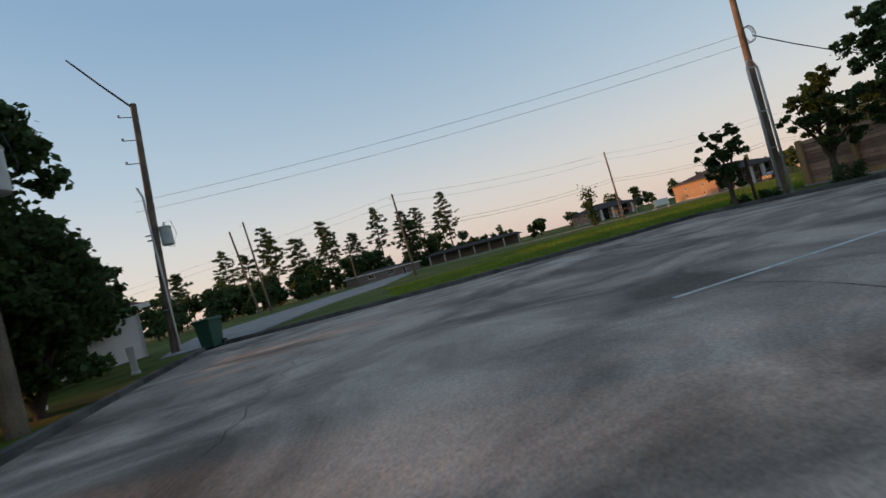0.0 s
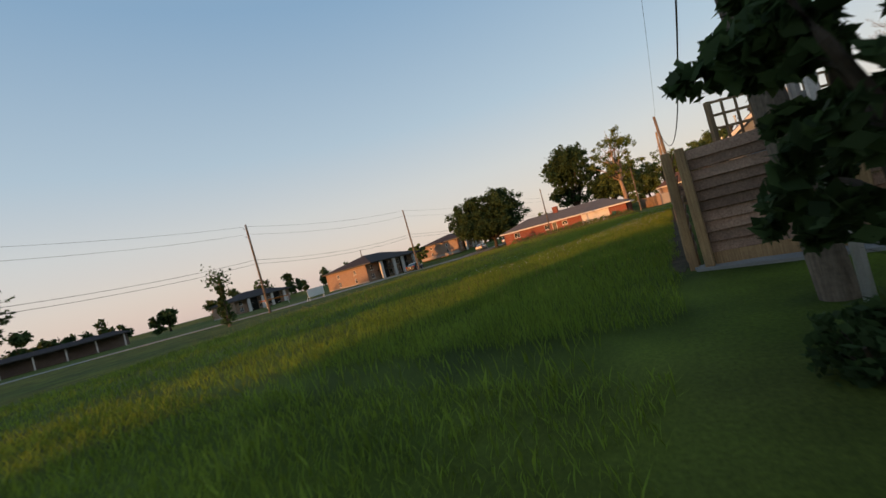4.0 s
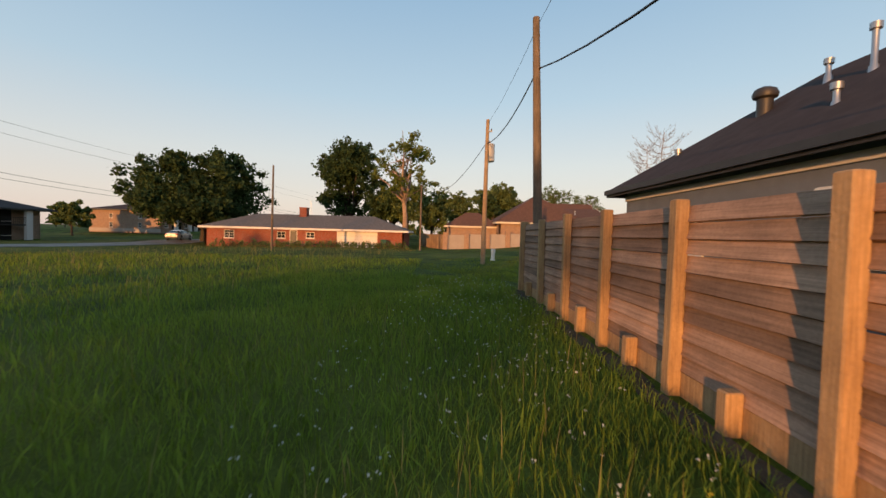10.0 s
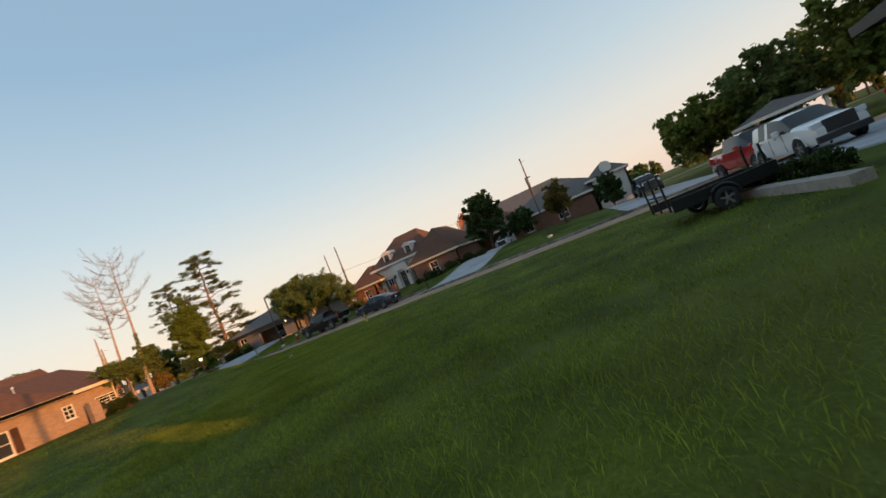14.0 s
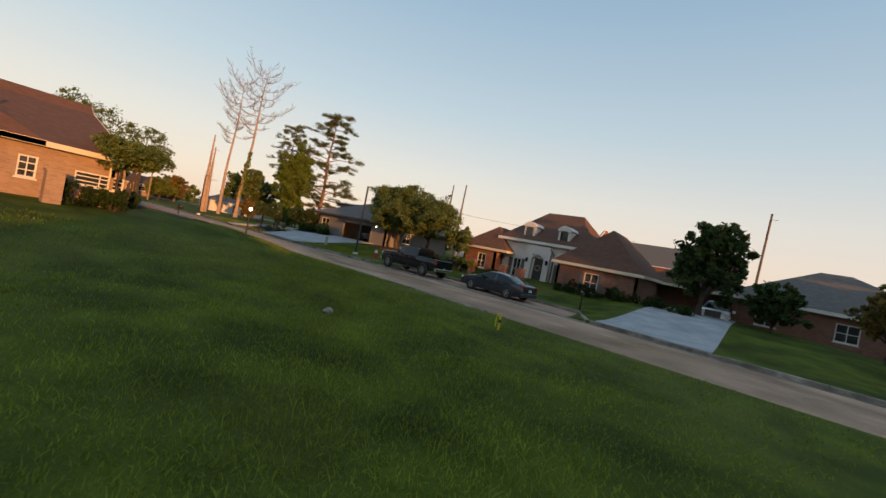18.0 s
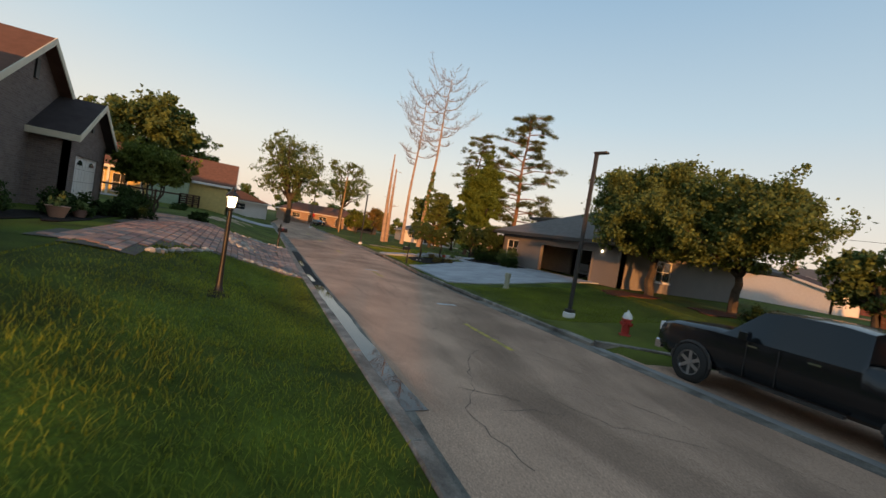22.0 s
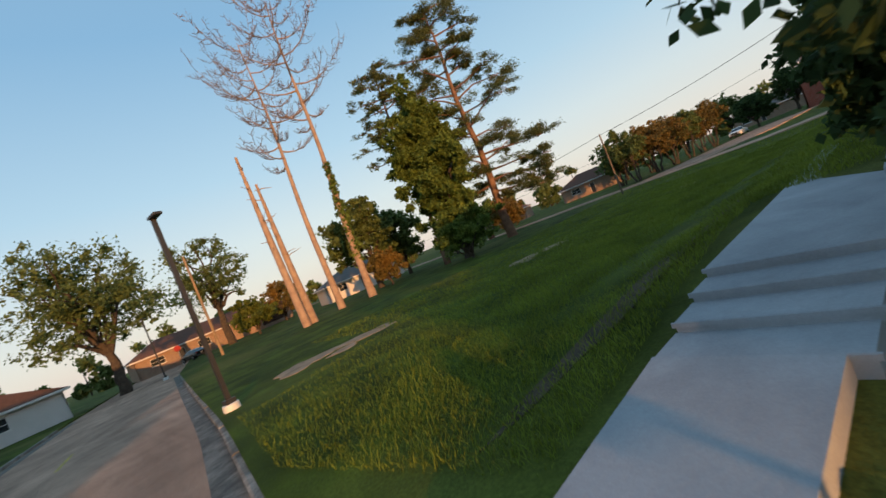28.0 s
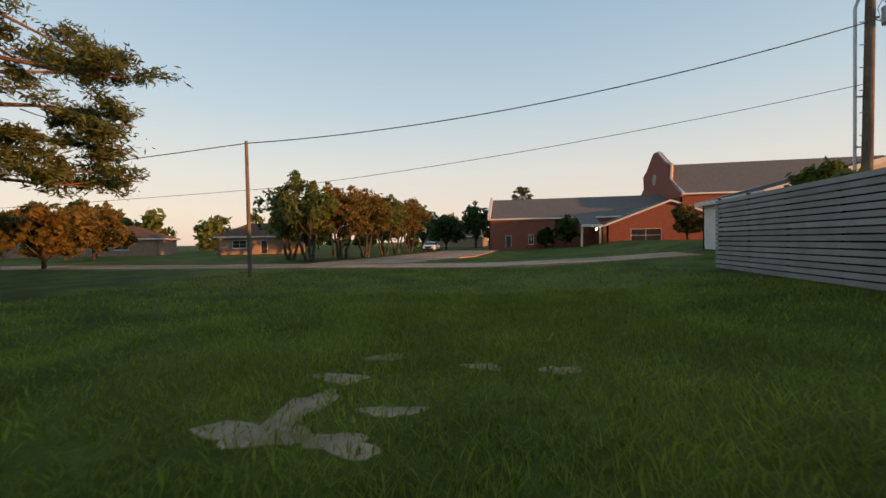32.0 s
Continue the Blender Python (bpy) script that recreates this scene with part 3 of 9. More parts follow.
def kerb_run(name, pts, width, z0, z1, material, label, piece=2.4, parent=None):
    """A kerb of cast lengths with small gaps, along a line of points."""
    root = thing(name, (0, 0, 0), label, "kerb", kind="structure")
    pts = [Vector((*p, 0)) for p in pts]
    rnd = random.Random(5)
    for a, b in zip(pts, pts[1:]):
        L = (b - a).length
        k = max(1, round(L / piece))
        d = (b - a).normalized()
        side = Vector((-d.y, d.x, 0)) * width / 2
        for i in range(k):
            p, q = a + d * (L * i / k + 0.008), a + d * (L * (i + 1) / k - 0.008)
            h = z1 + rnd.uniform(-0.012, 0.012)
            mb = MB()
            prof = ((-1, z0), (-1, h - 0.02), (-0.75, h), (0.75, h), (1, h - 0.02), (1, z0))
            mb.rings([[(*(e + side * u).xy, z) for u, z in prof] for e in (p, q)], True)
            part("kerb_stone", mb, material, root)
    return root


kerb_run("kerb_street_north", [(x, road_n(x) + 0.05) for x in range(22, 112, 6)], 0.22, -0.3, 0.03, "kerb", "stained concrete street kerb in cast lengths", 3.0)
lane_ground = ribbon("parking_lane", lambda x: road_s(x) - 0.12, lambda x: road_s(x) - lane(x) + 0.02, 20.7, 37.8, 0.7, lambda x, y: STREET_Z + 0.01, 0.1, "asphalt", "worn asphalt parking lane beside the street", "parking lane")
kerb_run("kerb_lane", [(x, road_s(x) - lane(x) - 0.02) for x in (20.0, 20.7, 21.5, 25, 29, 33, 36.8, 37.6, 38.4)], 0.2, -0.3, 0.05, "kerb", "stained concrete kerb behind the parking lane", 3.0)
ribbon("edge_strip", lambda x: road_s(x) + 0.16, lambda x: road_s(x) - 0.12, 20.0, 38.4, 0.7, lambda x, y: STREET_Z + 0.014, 0.08, "concrete", "pale concrete strip along the street edge", "kerb")
kerb_run("kerb_street_south_west", [(x, road_s(x) - 0.05) for x in (-4, 2, 8, 14, 19.8)], 0.22, -0.3, 0.03, "kerb", "stained concrete street kerb in cast lengths", 3.0)
kerb_run("kerb_street_south", [(x, road_s(x) - 0.05) for x in [38.4] + list(range(44, 112, 6))], 0.34, -0.3, -0.02, "kerb", "stained concrete street kerb in cast lengths", 1.6)
gutter = ribbon("gutter", lambda x: road_n(x) - 0.12, lambda x: road_n(x) - 0.12 - 0.5 * S((x - 31) / 9), 22, 110, 3.0, lambda x, y: STREET_Z + 0.006, 0.03, "kerb", "concrete gutter strip along the kerb", "gutter")
gutter_s = ribbon("gutter_south", lambda x: road_s(x) + 0.55, lambda x: road_s(x) + 0.12, -4, 110, 3.0, lambda x, y: STREET_Z + 0.006, 0.03, "kerb", "concrete gutter strip along the kerb", "gutter")
for i, (a, b, f, u0, u1) in enumerate(((35.0, 44.5, road_n, -0.16, -0.50), (45.3, 47.0, road_n, -0.2, -0.34), (49.6, 51.6, road_n, -0.2, -0.36), (44.5, 62.5, road_s, 0.36, 0.15))):
    w = ribbon("gutter_water", lambda x, f=f, u=u0: f(x) + u - 0.02 * math.sin(x * 1.7), lambda x, f=f, u=u1: f(x) + u + 0.025 * math.sin(x * 2.3), a, b, 0.4, lambda x, y: STREET_Z + 0.012, 0.01, "water", "still dark rain water lying in the gutter", "water")
# centre line dashes
line_y = lambda x: road_n(x) - 3.85
for i, (a, b) in enumerate(((15.7, 18.6), (26.7, 29.6), (37.8, 40.2), (48.75, 50.8), (59.8, 62.2), (71.0, 74.0), (82.0, 85.0))):
    ribbon("lane_marking", lambda x: line_y(x) + 0.07, lambda x: line_y(x) - 0.07, a, b, 0.5, lambda x, y: STREET_Z + 0.004, 0.003, "yellow", "worn yellow centre line dash on asphalt", "road marking")
for x, y in ((51.3, -33.55), (43.0, -33.8)):
    mb = MB().box(x - 0.1, y - 0.35, STREET_Z + 0.001, x + 0.1, y + 0.35, STREET_Z + 0.006)
    tagged(part("lane_marking", mb, "paint"), "worn white reflector patch on asphalt", "road marking", kind="structure")


def crack(name, pts, width, z, seed, label):
    """A tarred crack that wanders between points."""
    rnd = random.Random(seed)
    line = []
    for a, b in zip(pts, pts[1:]):
        k = max(2, int(math.dist(a, b) / 0.25))
        for i in range(k):
            u = i / k
            line.append((a[0] + (b[0] - a[0]) * u + rnd.uniform(-0.07, 0.07), a[1] + (b[1] - a[1]) * u + rnd.uniform(-0.07, 0.07)))
    vs, fs = [], []
    for i, (x, y) in enumerate(line):
        p, q = line[max(0, i - 1)], line[min(len(line) - 1, i + 1)]
        d = Vector((q[0] - p[0], q[1] - p[1]))
        s = Vector((-d.y, d.x)).normalized() * width * rnd.uniform(0.3, 1.2)
        vs += [(x + s.x, y + s.y, z(x, y)), (x - s.x, y - s.y, z(x, y))]
    fs = [(2 * i, 2 * i + 1, 2 * i + 3, 2 * i + 2) for i in range(len(line) - 1)]
    return tagged(part(name, MB().add(vs, fs), "tar"), label, "crack", kind="structure")


sz = lambda x, y: STREET_Z + 0.004
for i, pts in enumerate((((54.4, -31.4), (52, -31.4), (48.9, -31.4)), ((48.5, -32.55), (46.15, -32.43), (45.07, -32.2), (42, -32)), ((48.66, -33.26), (44.9, -32.8)), ((46.2, -31.1), (43, -31)), ((36, -33.8), (38.5, -32.0), (41, -31.0)), ((61.5, -33.3), (63.71, -33.64), (67.27, -33.8), (72.59, -34.41), (80, -34.9)), ((61.5, -35.96), (62.6, -35.88), (63.4, -36.1)), ((67.28, -35.22), (69.7, -35.43)), ((28, -31.5), (30, -33), (29.5, -35)), ((68, -36.5), (70, -35), (73, -35.2)))):
    crack("road_crack", pts, 0.008, sz, i, "dark ragged crack in the asphalt")

crnd = random.Random(31)
for i in range(34):
    x = crnd.uniform(24, 78)
    y = road_n(x) - crnd.uniform(0.9, 6.3)
    a = crnd.choice((0.0, 0.0, 1.3, 1.8)) + crnd.uniform(-0.4, 0.4)
    pts = [(x, y)]
    for k in range(crnd.randint(2, 4)):
        x, y = x + 1.3 * math.cos(a), y + 1.3 * math.sin(a)
        a += crnd.uniform(-0.7, 0.7)
        if road_s(x) + 0.7 < y < road_n(x) - 0.7:
            pts.append((x, y))
    if len(pts) > 1:
        crack("road_crack", pts, 0.007, sz, 300 + i, "fine dark hairline crack in the asphalt")
# parking lot
LOT_Z = 0.03
lot_out = [(-61.2, 3.2), (-57.5, 1.6), (-54.4, 0.75), (-50.8, 0.25), (-47, 0.0), (-42.2, -0.1), (-41.5, -2.5), (-40.6, -6), (-40, -12), (-39.5, -45), (-59, -45), (-60.3, -8), (-60.8, -3)]
lot = slab("pavement_lot", lot_out, lambda x, y: LOT_Z, "lot", "stained grey concrete parking lot with tyre marks", "parking lot", 0.2)
kerb_run("kerb_lot", [(p[0], p[1]) for p in lot_out[:6]], 0.16, -0.1, 0.17, "kerb_dark", "dark stained concrete kerb round the parking lot", 2.5)
kerb_run("kerb_lot_east", [(p[0], p[1]) for p in lot_out[5:10]], 0.16, -0.1, 0.17, "kerb_dark", "dark stained concrete kerb round the parking lot", 2.5)
kerb_run("kerb_lot_west", [(p[0], p[1]) for p in lot_out[10:]] + [lot_out[0]], 0.16, -0.1, 0.17, "kerb_dark", "dark stained concrete kerb round the parking lot", 2.5)
for a, b in (((-49.88, -1.62), (-49.71, -3.48)), ((-47.55, -3.0), (-47.5, -3.6)), ((-52.95, -10.05), (-44.0, -10.5))):
    d = Vector((b[0] - a[0], b[1] - a[1], 0))
    m = Matrix.Translation((a[0], a[1], LOT_Z)) @ Matrix.Rotation(math.atan2(d.y, d.x), 4, "Z")
    tagged(part("bay_line", MB().box(0, -0.035, 0.001, d.length, 0.035, 0.005, m), "paint"), "worn white parking bay line on concrete", "road marking", kind="structure")
lz = lambda x, y: LOT_Z + 0.004
for i, pts in enumerate((((-61, -7.0), (-60.6, -3), (-59, 0.5)), ((-57.4, -10), (-57.0, -5), (-56.4, 1.0)), ((-52.5, -12), (-51.9, -6), (-51.2, 0)), ((-47.2, -12), (-46.6, -5), (-46.1, -0.3)), ((-60, -6.2), (-52, -6.8), (-42, -7.4)))):
    crack("lot_joint", pts, 0.006, lz, 20 + i, "dark expansion joint in the concrete")


def patch(name, c, rx, ry, seed, material, label, category, z=0.012, lobes=14):
    """An irregular thin patch of bare soil or water lying on the ground."""
    rnd = random.Random(seed)
    k = 26
    ph = [rnd.uniform(0, 6.28) for _ in range(4)]
    out = []
    for i in range(k):
        a = 2 * math.pi * i / k
        r = 1 + 0.22 * math.sin(2 * a + ph[0]) + 0.16 * math.sin(3 * a + ph[1]) + 0.12 * math.sin(5 * a + ph[2]) + 0.07 * math.sin(9 * a + ph[3])
        out.append((c[0] + rx * r * math.cos(a), c[1] + ry * r * math.sin(a)))
    return slab(name, out, lambda x, y: gz(x, y) + z, material, label, category, 0.05)


for i, (x, y, rx, ry) in enumerate(((75.5, -52.3, 0.6, 1.1), (75.25, -54.3, 0.45, 1.0), (76.9, -42.0, 0.9, 1.0), (76.6, -44.2, 0.6, 1.2), (75.9, -43.0, 0.35, 0.6), (72.9, -63.2, 0.42, 0.24), (72.75, -63.75, 0.22, 0.42), (72.75, -64.6, 0.26, 0.2), (72.1, -63.15, 0.34, 0.16), (71.9, -63.8, 0.28, 0.12), (71.2, -65.2, 0.24, 0.13), (70.3, -65.1, 0.2, 0.16), (72.5, -65.5, 0.24, 0.16))):
    patch("soil_patch", (x, y), rx, ry, 40 + i, "sand", "pale bare sandy soil patch in the lawn", "bare soil")
for i, (x, y, rx, ry) in enumerate(((65.9, -43.0, 0.2, 3.0), (65.7, -47.6, 0.2, 3.0), (65.7, -52.4, 0.22, 3.2), (65.8, -58.0, 0.26, 3.6))):
    patch("soil_track", (x, y), rx, ry, 80 + i, "damp_soil", "dark damp rut of bare soil in the lawn", "bare soil", 0.010 + 0.007 * (i % 2))
for i, (x, y, rx, ry) in enumerate(((63.5, -25.8, 2.6, 0.7), (67.0, -27.0, 2.0, 0.5), (73.4, -26.6, 1.8, 0.7), (74.6, -27.9, 1.2, 0.5))):
    patch("soil_patch", (x, y), rx, ry, 90 + i, "sand", "thin worn soil patch in a front lawn", "bare soil")
prnd = random.Random(61)
for i in range(34):
    cx, cy, sp = ((15.0, -9.8, 2.0), (16.2, -11.2, 1.6), (13.4, -8.6, 1.4))[i % 3]
    patch("puddle", (cx + prnd.gauss(0, sp * 0.6), cy + prnd.gauss(0, sp * 0.35)), prnd.uniform(0.15, 0.55), prnd.uniform(0.07, 0.22), 600 + i, "water", "shallow rain puddle among flooded grass blades", "puddle", 0.012 + 0.0012 * (i % 11))
for i, (x, y, rx, ry) in enumerate(((23.9, -21.2, 0.5, 0.22), (38.9, -26.75, 0.3, 0.2), (-4.4, 0.4, 0.5, 0.2))):
    patch("soil_patch", (x, y), rx, ry, 75 + i, "mulch", "small dark bare soil spot in turf", "bare soil")

# north road with its verge
NR_TAB = ((-400, 300), (-60, 118), (-40, 92), (-17, 67), (-4, 47.5), (14, 39.5), (41, 36.0), (120, 30), (400, 5))
nroad = lambda x: lerp_table(NR_TAB, x)
slabz = lambda x, y: gz(x, y) + 0.05
ribbon("road_north", lambda x: nroad(x) + 7, nroad, -300, 300, 4.0, slabz, 0.15, "concrete", "pale concrete road across the field", "road")
# back lane and church drive in the far south
ribbon("road_south", lambda x: -84.0 + 0.02 * (x - 70), lambda x: -88.5 + 0.02 * (x - 70), -60, 260, 6.0, slabz, 0.15, "asphalt", "grey asphalt lane beyond the lawn", "road")
slab("church_drive", [(86, -88), (79, -88), (75, -100), (74, -124), (82, -124), (84, -100)], lambda x, y: gz(x, y) + 0.08, "asphalt", "grey asphalt drive leading to the church", "driveway")

# driveways and walks
slab("driveway_garage", [(48.6, road_s(48.6) - 0.15), (55.6, road_s(55.6) - 0.15), (58.9, -42.6), (58.4, -46.9), (48.4, -46.9), (48.5, -42.0)], lambda x, y: gz(x, y) + 0.05, "slab", "broad pale blue-grey concrete driveway before the garage", "driveway")
slab("walk_garden", [(63.25, -47.0), (63.25, -45.6), (61.9, -44.9), (60.4, -43.7), (58.6, -43.3), (58.0, -45.2), (60.2, -45.9), (61.2, -46.9)], lambda x, y: gz(x, y) + 0.06, "slab", "pale concrete garden walk before the grey house", "walk")
slab("stone_bed", [(63.12, -42.3), (63.12, -45.5), (62.0, -44.75), (60.5, -43.5), (61.4, -42.95), (62.3, -42.55)], lambda x, y: gz(x, y) + 0.035, "rock", "bed of pale broken stone beside the steps", "stone bed")
slab("driveway_white_house", [(19.6, road_s(19.6) - 0.15), (14.6, road_s(14.6) - 0.15), (14.3, -41), (14.0, -50), (18.2, -50)], lambda x, y: gz(x, y) + 0.05, "slab", "pale concrete driveway beside the white house", "driveway")
slab("walk_white_house", [(28.2, road_s(28.2) - 3.3), (30.4, road_s(30.4) - 3.3), (30.6, -44.5), (28.8, -44.5)], lambda x, y: gz(x, y) + 0.06, "slab", "pale concrete front walk to the steps", "walk")
slab("driveway_brick_house", [(2.5, road_s(2.5) - 0.15), (-4.0, road_s(-4.0) - 0.15), (-2, -46), (4, -46)], lambda x, y: gz(x, y) + 0.05, "slab", "pale concrete driveway", "driveway")
slab("driveway_suv", [(-0.2, -23.5), (-2, road_n(-2) + 0.2), (-12, road_n(-12) + 0.2), (-13, -14.5), (-4, -13.5)], lambda x, y: gz(x, y) + 0.05, "slab", "pale concrete parking pad behind the grey house", "driveway")
slab("driveway_green", [(83.0, road_n(83.0) + 0.15), (89.5, road_n(89.5) + 0.15), (86.4, -28.4), (85.0, -26.1), (79.4, -26.1), (79.9, -28.2)], lambda x, y: gz(x, y) + 0.05, "slab", "pale concrete driveway to a garage", "driveway")
slab("patio_green", [(66, -14.6), (77.5, -18.5), (79.5, -16), (78, -12), (68, -11)], lambda x, y: gz(x, y) + 0.05, "slab", "pale concrete patio", "patio")

# stepped front walk beyond the street
STEP_Y = (-38.2, -41.2, -41.7, -42.2, -42.65, -52.0)
slab("walk_front", [(63.36, STEP_Y[0]), (64.62, STEP_Y[0]), (64.58, STEP_Y[1]), (63.3, STEP_Y[1])], lambda x, y: 0.06 + 0.0933 * (STEP_Y[0] - y), "slab", "pale concrete front walk rising from the kerb", "walk", 0.5)
step_z = 0.24
for i in range(1, 5):
    z = step_z + 0.10 * i
    y1, y0 = STEP_Y[i], STEP_Y[i + 1]
    mb = MB().box(63.2 - 0.03 * i, y0, z - 0.6, 64.58 - 0.02 * i, y1, z)
    mb.box(63.17 - 0.03 * i, y1 - 0.02, z - 0.05, 64.61 - 0.02 * i, y1 + 0.012, z - 0.004)
    tagged(part("walk_step", mb, "slab"), "pale concrete step of the front walk", "step", "front walk steps")

MULCH = [(62.7, -40.2), (62.8, -40.9), (62.4, -41.7), (61.7, -42.3), (60.7, -42.75), (59.6, -42.9), (58.3, -42.7), (57.3, -42.0), (56.9, -41.1), (57.1, -40.2), (57.8, -39.55), (58.7, -39.25), (59.7, -39.22), (60.6, -39.38), (61.5, -39.62), (62.2, -39.85)]
slab("mulch_bed", MULCH, lambda x, y: gz(x, y) + 0.03, "mulch", "dark mulch bed set in a mown lawn", "flower bed", 0.1)
for i, (x, y, r) in enumerate(((44.9, -45.2, 1.2), (40.6, -45.8, 1.1))):
    patch("mulch_ring", (x, y), r, r * 0.9, 110 + i, "redmulch", "red-brown mulch ring round a tree", "flower bed", 0.03)
patch("mulch_bed", (46.5, -22.2), 4.2, 0.8, 120, "mulch", "planted bed before the brick house", "flower bed", 0.03)
patch("mulch_bed", (58.2, -45.4), 2.6, 1.2, 121, "mulch", "dark mulch bed along the grey house", "flower bed", 0.08)


# ---------------------------------------------------------------- houses
def wall_run(house, name, p0, p1, z0, z1, thick, material, openings=()):
    """A wall from p0 to p1 (outside on the right-hand side) with openings (u0, u1, low, high) cut through."""
    d = Vector((p1[0] - p0[0], p1[1] - p0[1], 0))
    L = d.length
    m = Matrix.Translation((*p0, 0)) @ Matrix.Rotation(math.atan2(d.y, d.x), 4, "Z")
    holes = [o[:4] for o in openings]
    us = sorted({0.0, L} | {v for o in holes for v in o[:2]})
    zs = sorted({z0, z1} | {min(z1, max(z0, v)) for o in holes for v in o[2:4]})
    solid = {(i, k) for i in range(len(us) - 1) for k in range(len(zs) - 1)
             if not any(a < (us[i] + us[i + 1]) / 2 < b and lo < (zs[k] + zs[k + 1]) / 2 < hi for a, b, lo, hi in holes)}
    mb, at = MB(), {}

    def vert(i, k, d):
        if (i, k, d) not in at:
            at[i, k, d] = len(mb.v)
            mb.v.append(tuple(m @ Vector((us[i], thick * d, zs[k]))))
        return at[i, k, d]
    for i, k in solid:
        for d in (0, 1):
            q = (vert(i, k, d), vert(i + 1, k, d), vert(i + 1, k + 1, d), vert(i, k + 1, d))
            mb.f.append(q if d == 0 else q[::-1])
        for (di, dk), (a, b) in (((0, -1), ((0, 0), (1, 0))), ((1, 0), ((1, 0), (1, 1))), ((0, 1), ((1, 1), (0, 1))), ((-1, 0), ((0, 1), (0, 0)))):
            if (i + di, k + dk) not in solid:
                mb.f.append((vert(i + b[0], k + b[1], 0), vert(i + a[0], k + a[1], 0), vert(i + a[0], k + a[1], 1), vert(i + b[0], k + b[1], 1)))
    w = part(name, mb, material, house)
    return w, m


def window_in(house, m, a, b, lo, hi, frame="trim", shutters=None, bars=(1, 1)):
    w = new("window")
    w.parent = house
    w.matrix_local = m
    f = MB()
    t = 0.06
    for x0, x1, q0, q1 in ((a, b, lo, lo + t), (a, b, hi - t, hi), (a, a + t, lo + t, hi - t), (b - t, b, lo + t, hi - t)):
        f.box(x0, 0.02, q0, x1, 0.12, q1)
    for i in range(1, bars[0] + 1):
        x = a + (b - a) * i / (bars[0] + 1)
        f.box(x - 0.02, 0.05, lo + t, x + 0.02, 0.10, hi - t)
    for i in range(1, bars[1] + 1):
        z = lo + (hi - lo) * i / (bars[1] + 1)
        f.box(a + t, 0.055, z - 0.02, b - t, 0.095, z + 0.02)
    part("window_frame", f, frame, w)
    part("pane", MB().box(a + t, 0.075, lo + t, b - t, 0.085, hi - t), "glass", w)
    part("window_sill", MB().box(a - 0.05, -0.05, lo - 0.07, b + 0.05, 0.03, lo - 0.003), frame, w)
    if shutters:
        for x in (a - 0.42, b + 0.06):
            s = MB().box(x, -0.045, lo, x + 0.36, -0.003, hi)
            k = int((hi - lo) / 0.09)
            for i in range(k):
                s.box(x + 0.04, -0.06, lo + 0.06 + i * 0.085, x + 0.32, -0.045, lo + 0.10 + i * 0.085)
            part("shutter", s, shutters, w)
    return w


def door_in(house, m, a, b, lo, hi, material="dark", frame="trim", glass=True):
    d = new("door")
    d.parent = house
    d.matrix_local = m
    f = MB()
    for x0, x1, q0, q1 in ((a, a + 0.07, lo, hi), (b - 0.07, b, lo, hi), (a + 0.07, b - 0.07, hi - 0.07, hi)):
        f.box(x0, 0.0, q0, x1, 0.14, q1)
    part("door_frame", f, frame, d)
    part("leaf", MB().box(a + 0.07, 0.06, lo, b - 0.07, 0.11, hi - 0.07), material, d)
    part("door_handle", MB().lathe([(0.0, 0), (0.03, 0.005), (0.03, 0.03), (0.0, 0.05)], 8, (b - 0.16, 0.03, lo + 1.0), "y"), "chrome", d)
    return d


def garage_in(house, m, a, b, lo, hi, material="trim", rows=4, cols=8, shut=1.0):
    g = new("garage_door")
    g.parent = house
    g.matrix_local = m
    bottom = hi - (hi - lo) * shut
    for i in range(rows):
        q0, q1 = bottom + (hi - bottom) * i / rows, bottom + (hi - bottom) * (i + 1) / rows
        p = MB().box(a, 0.08, q0 + 0.006, b, 0.12, q1 - 0.006)
        for j in range(cols):
            x0, x1 = a + (b - a) * j / cols, a + (b - a) * (j + 1) / cols
            p.box(x0 + 0.07, 0.065, q0 + 0.07, x1 - 0.07, 0.08, q1 - 0.07)
        part("panel", p, material, g)
    return g


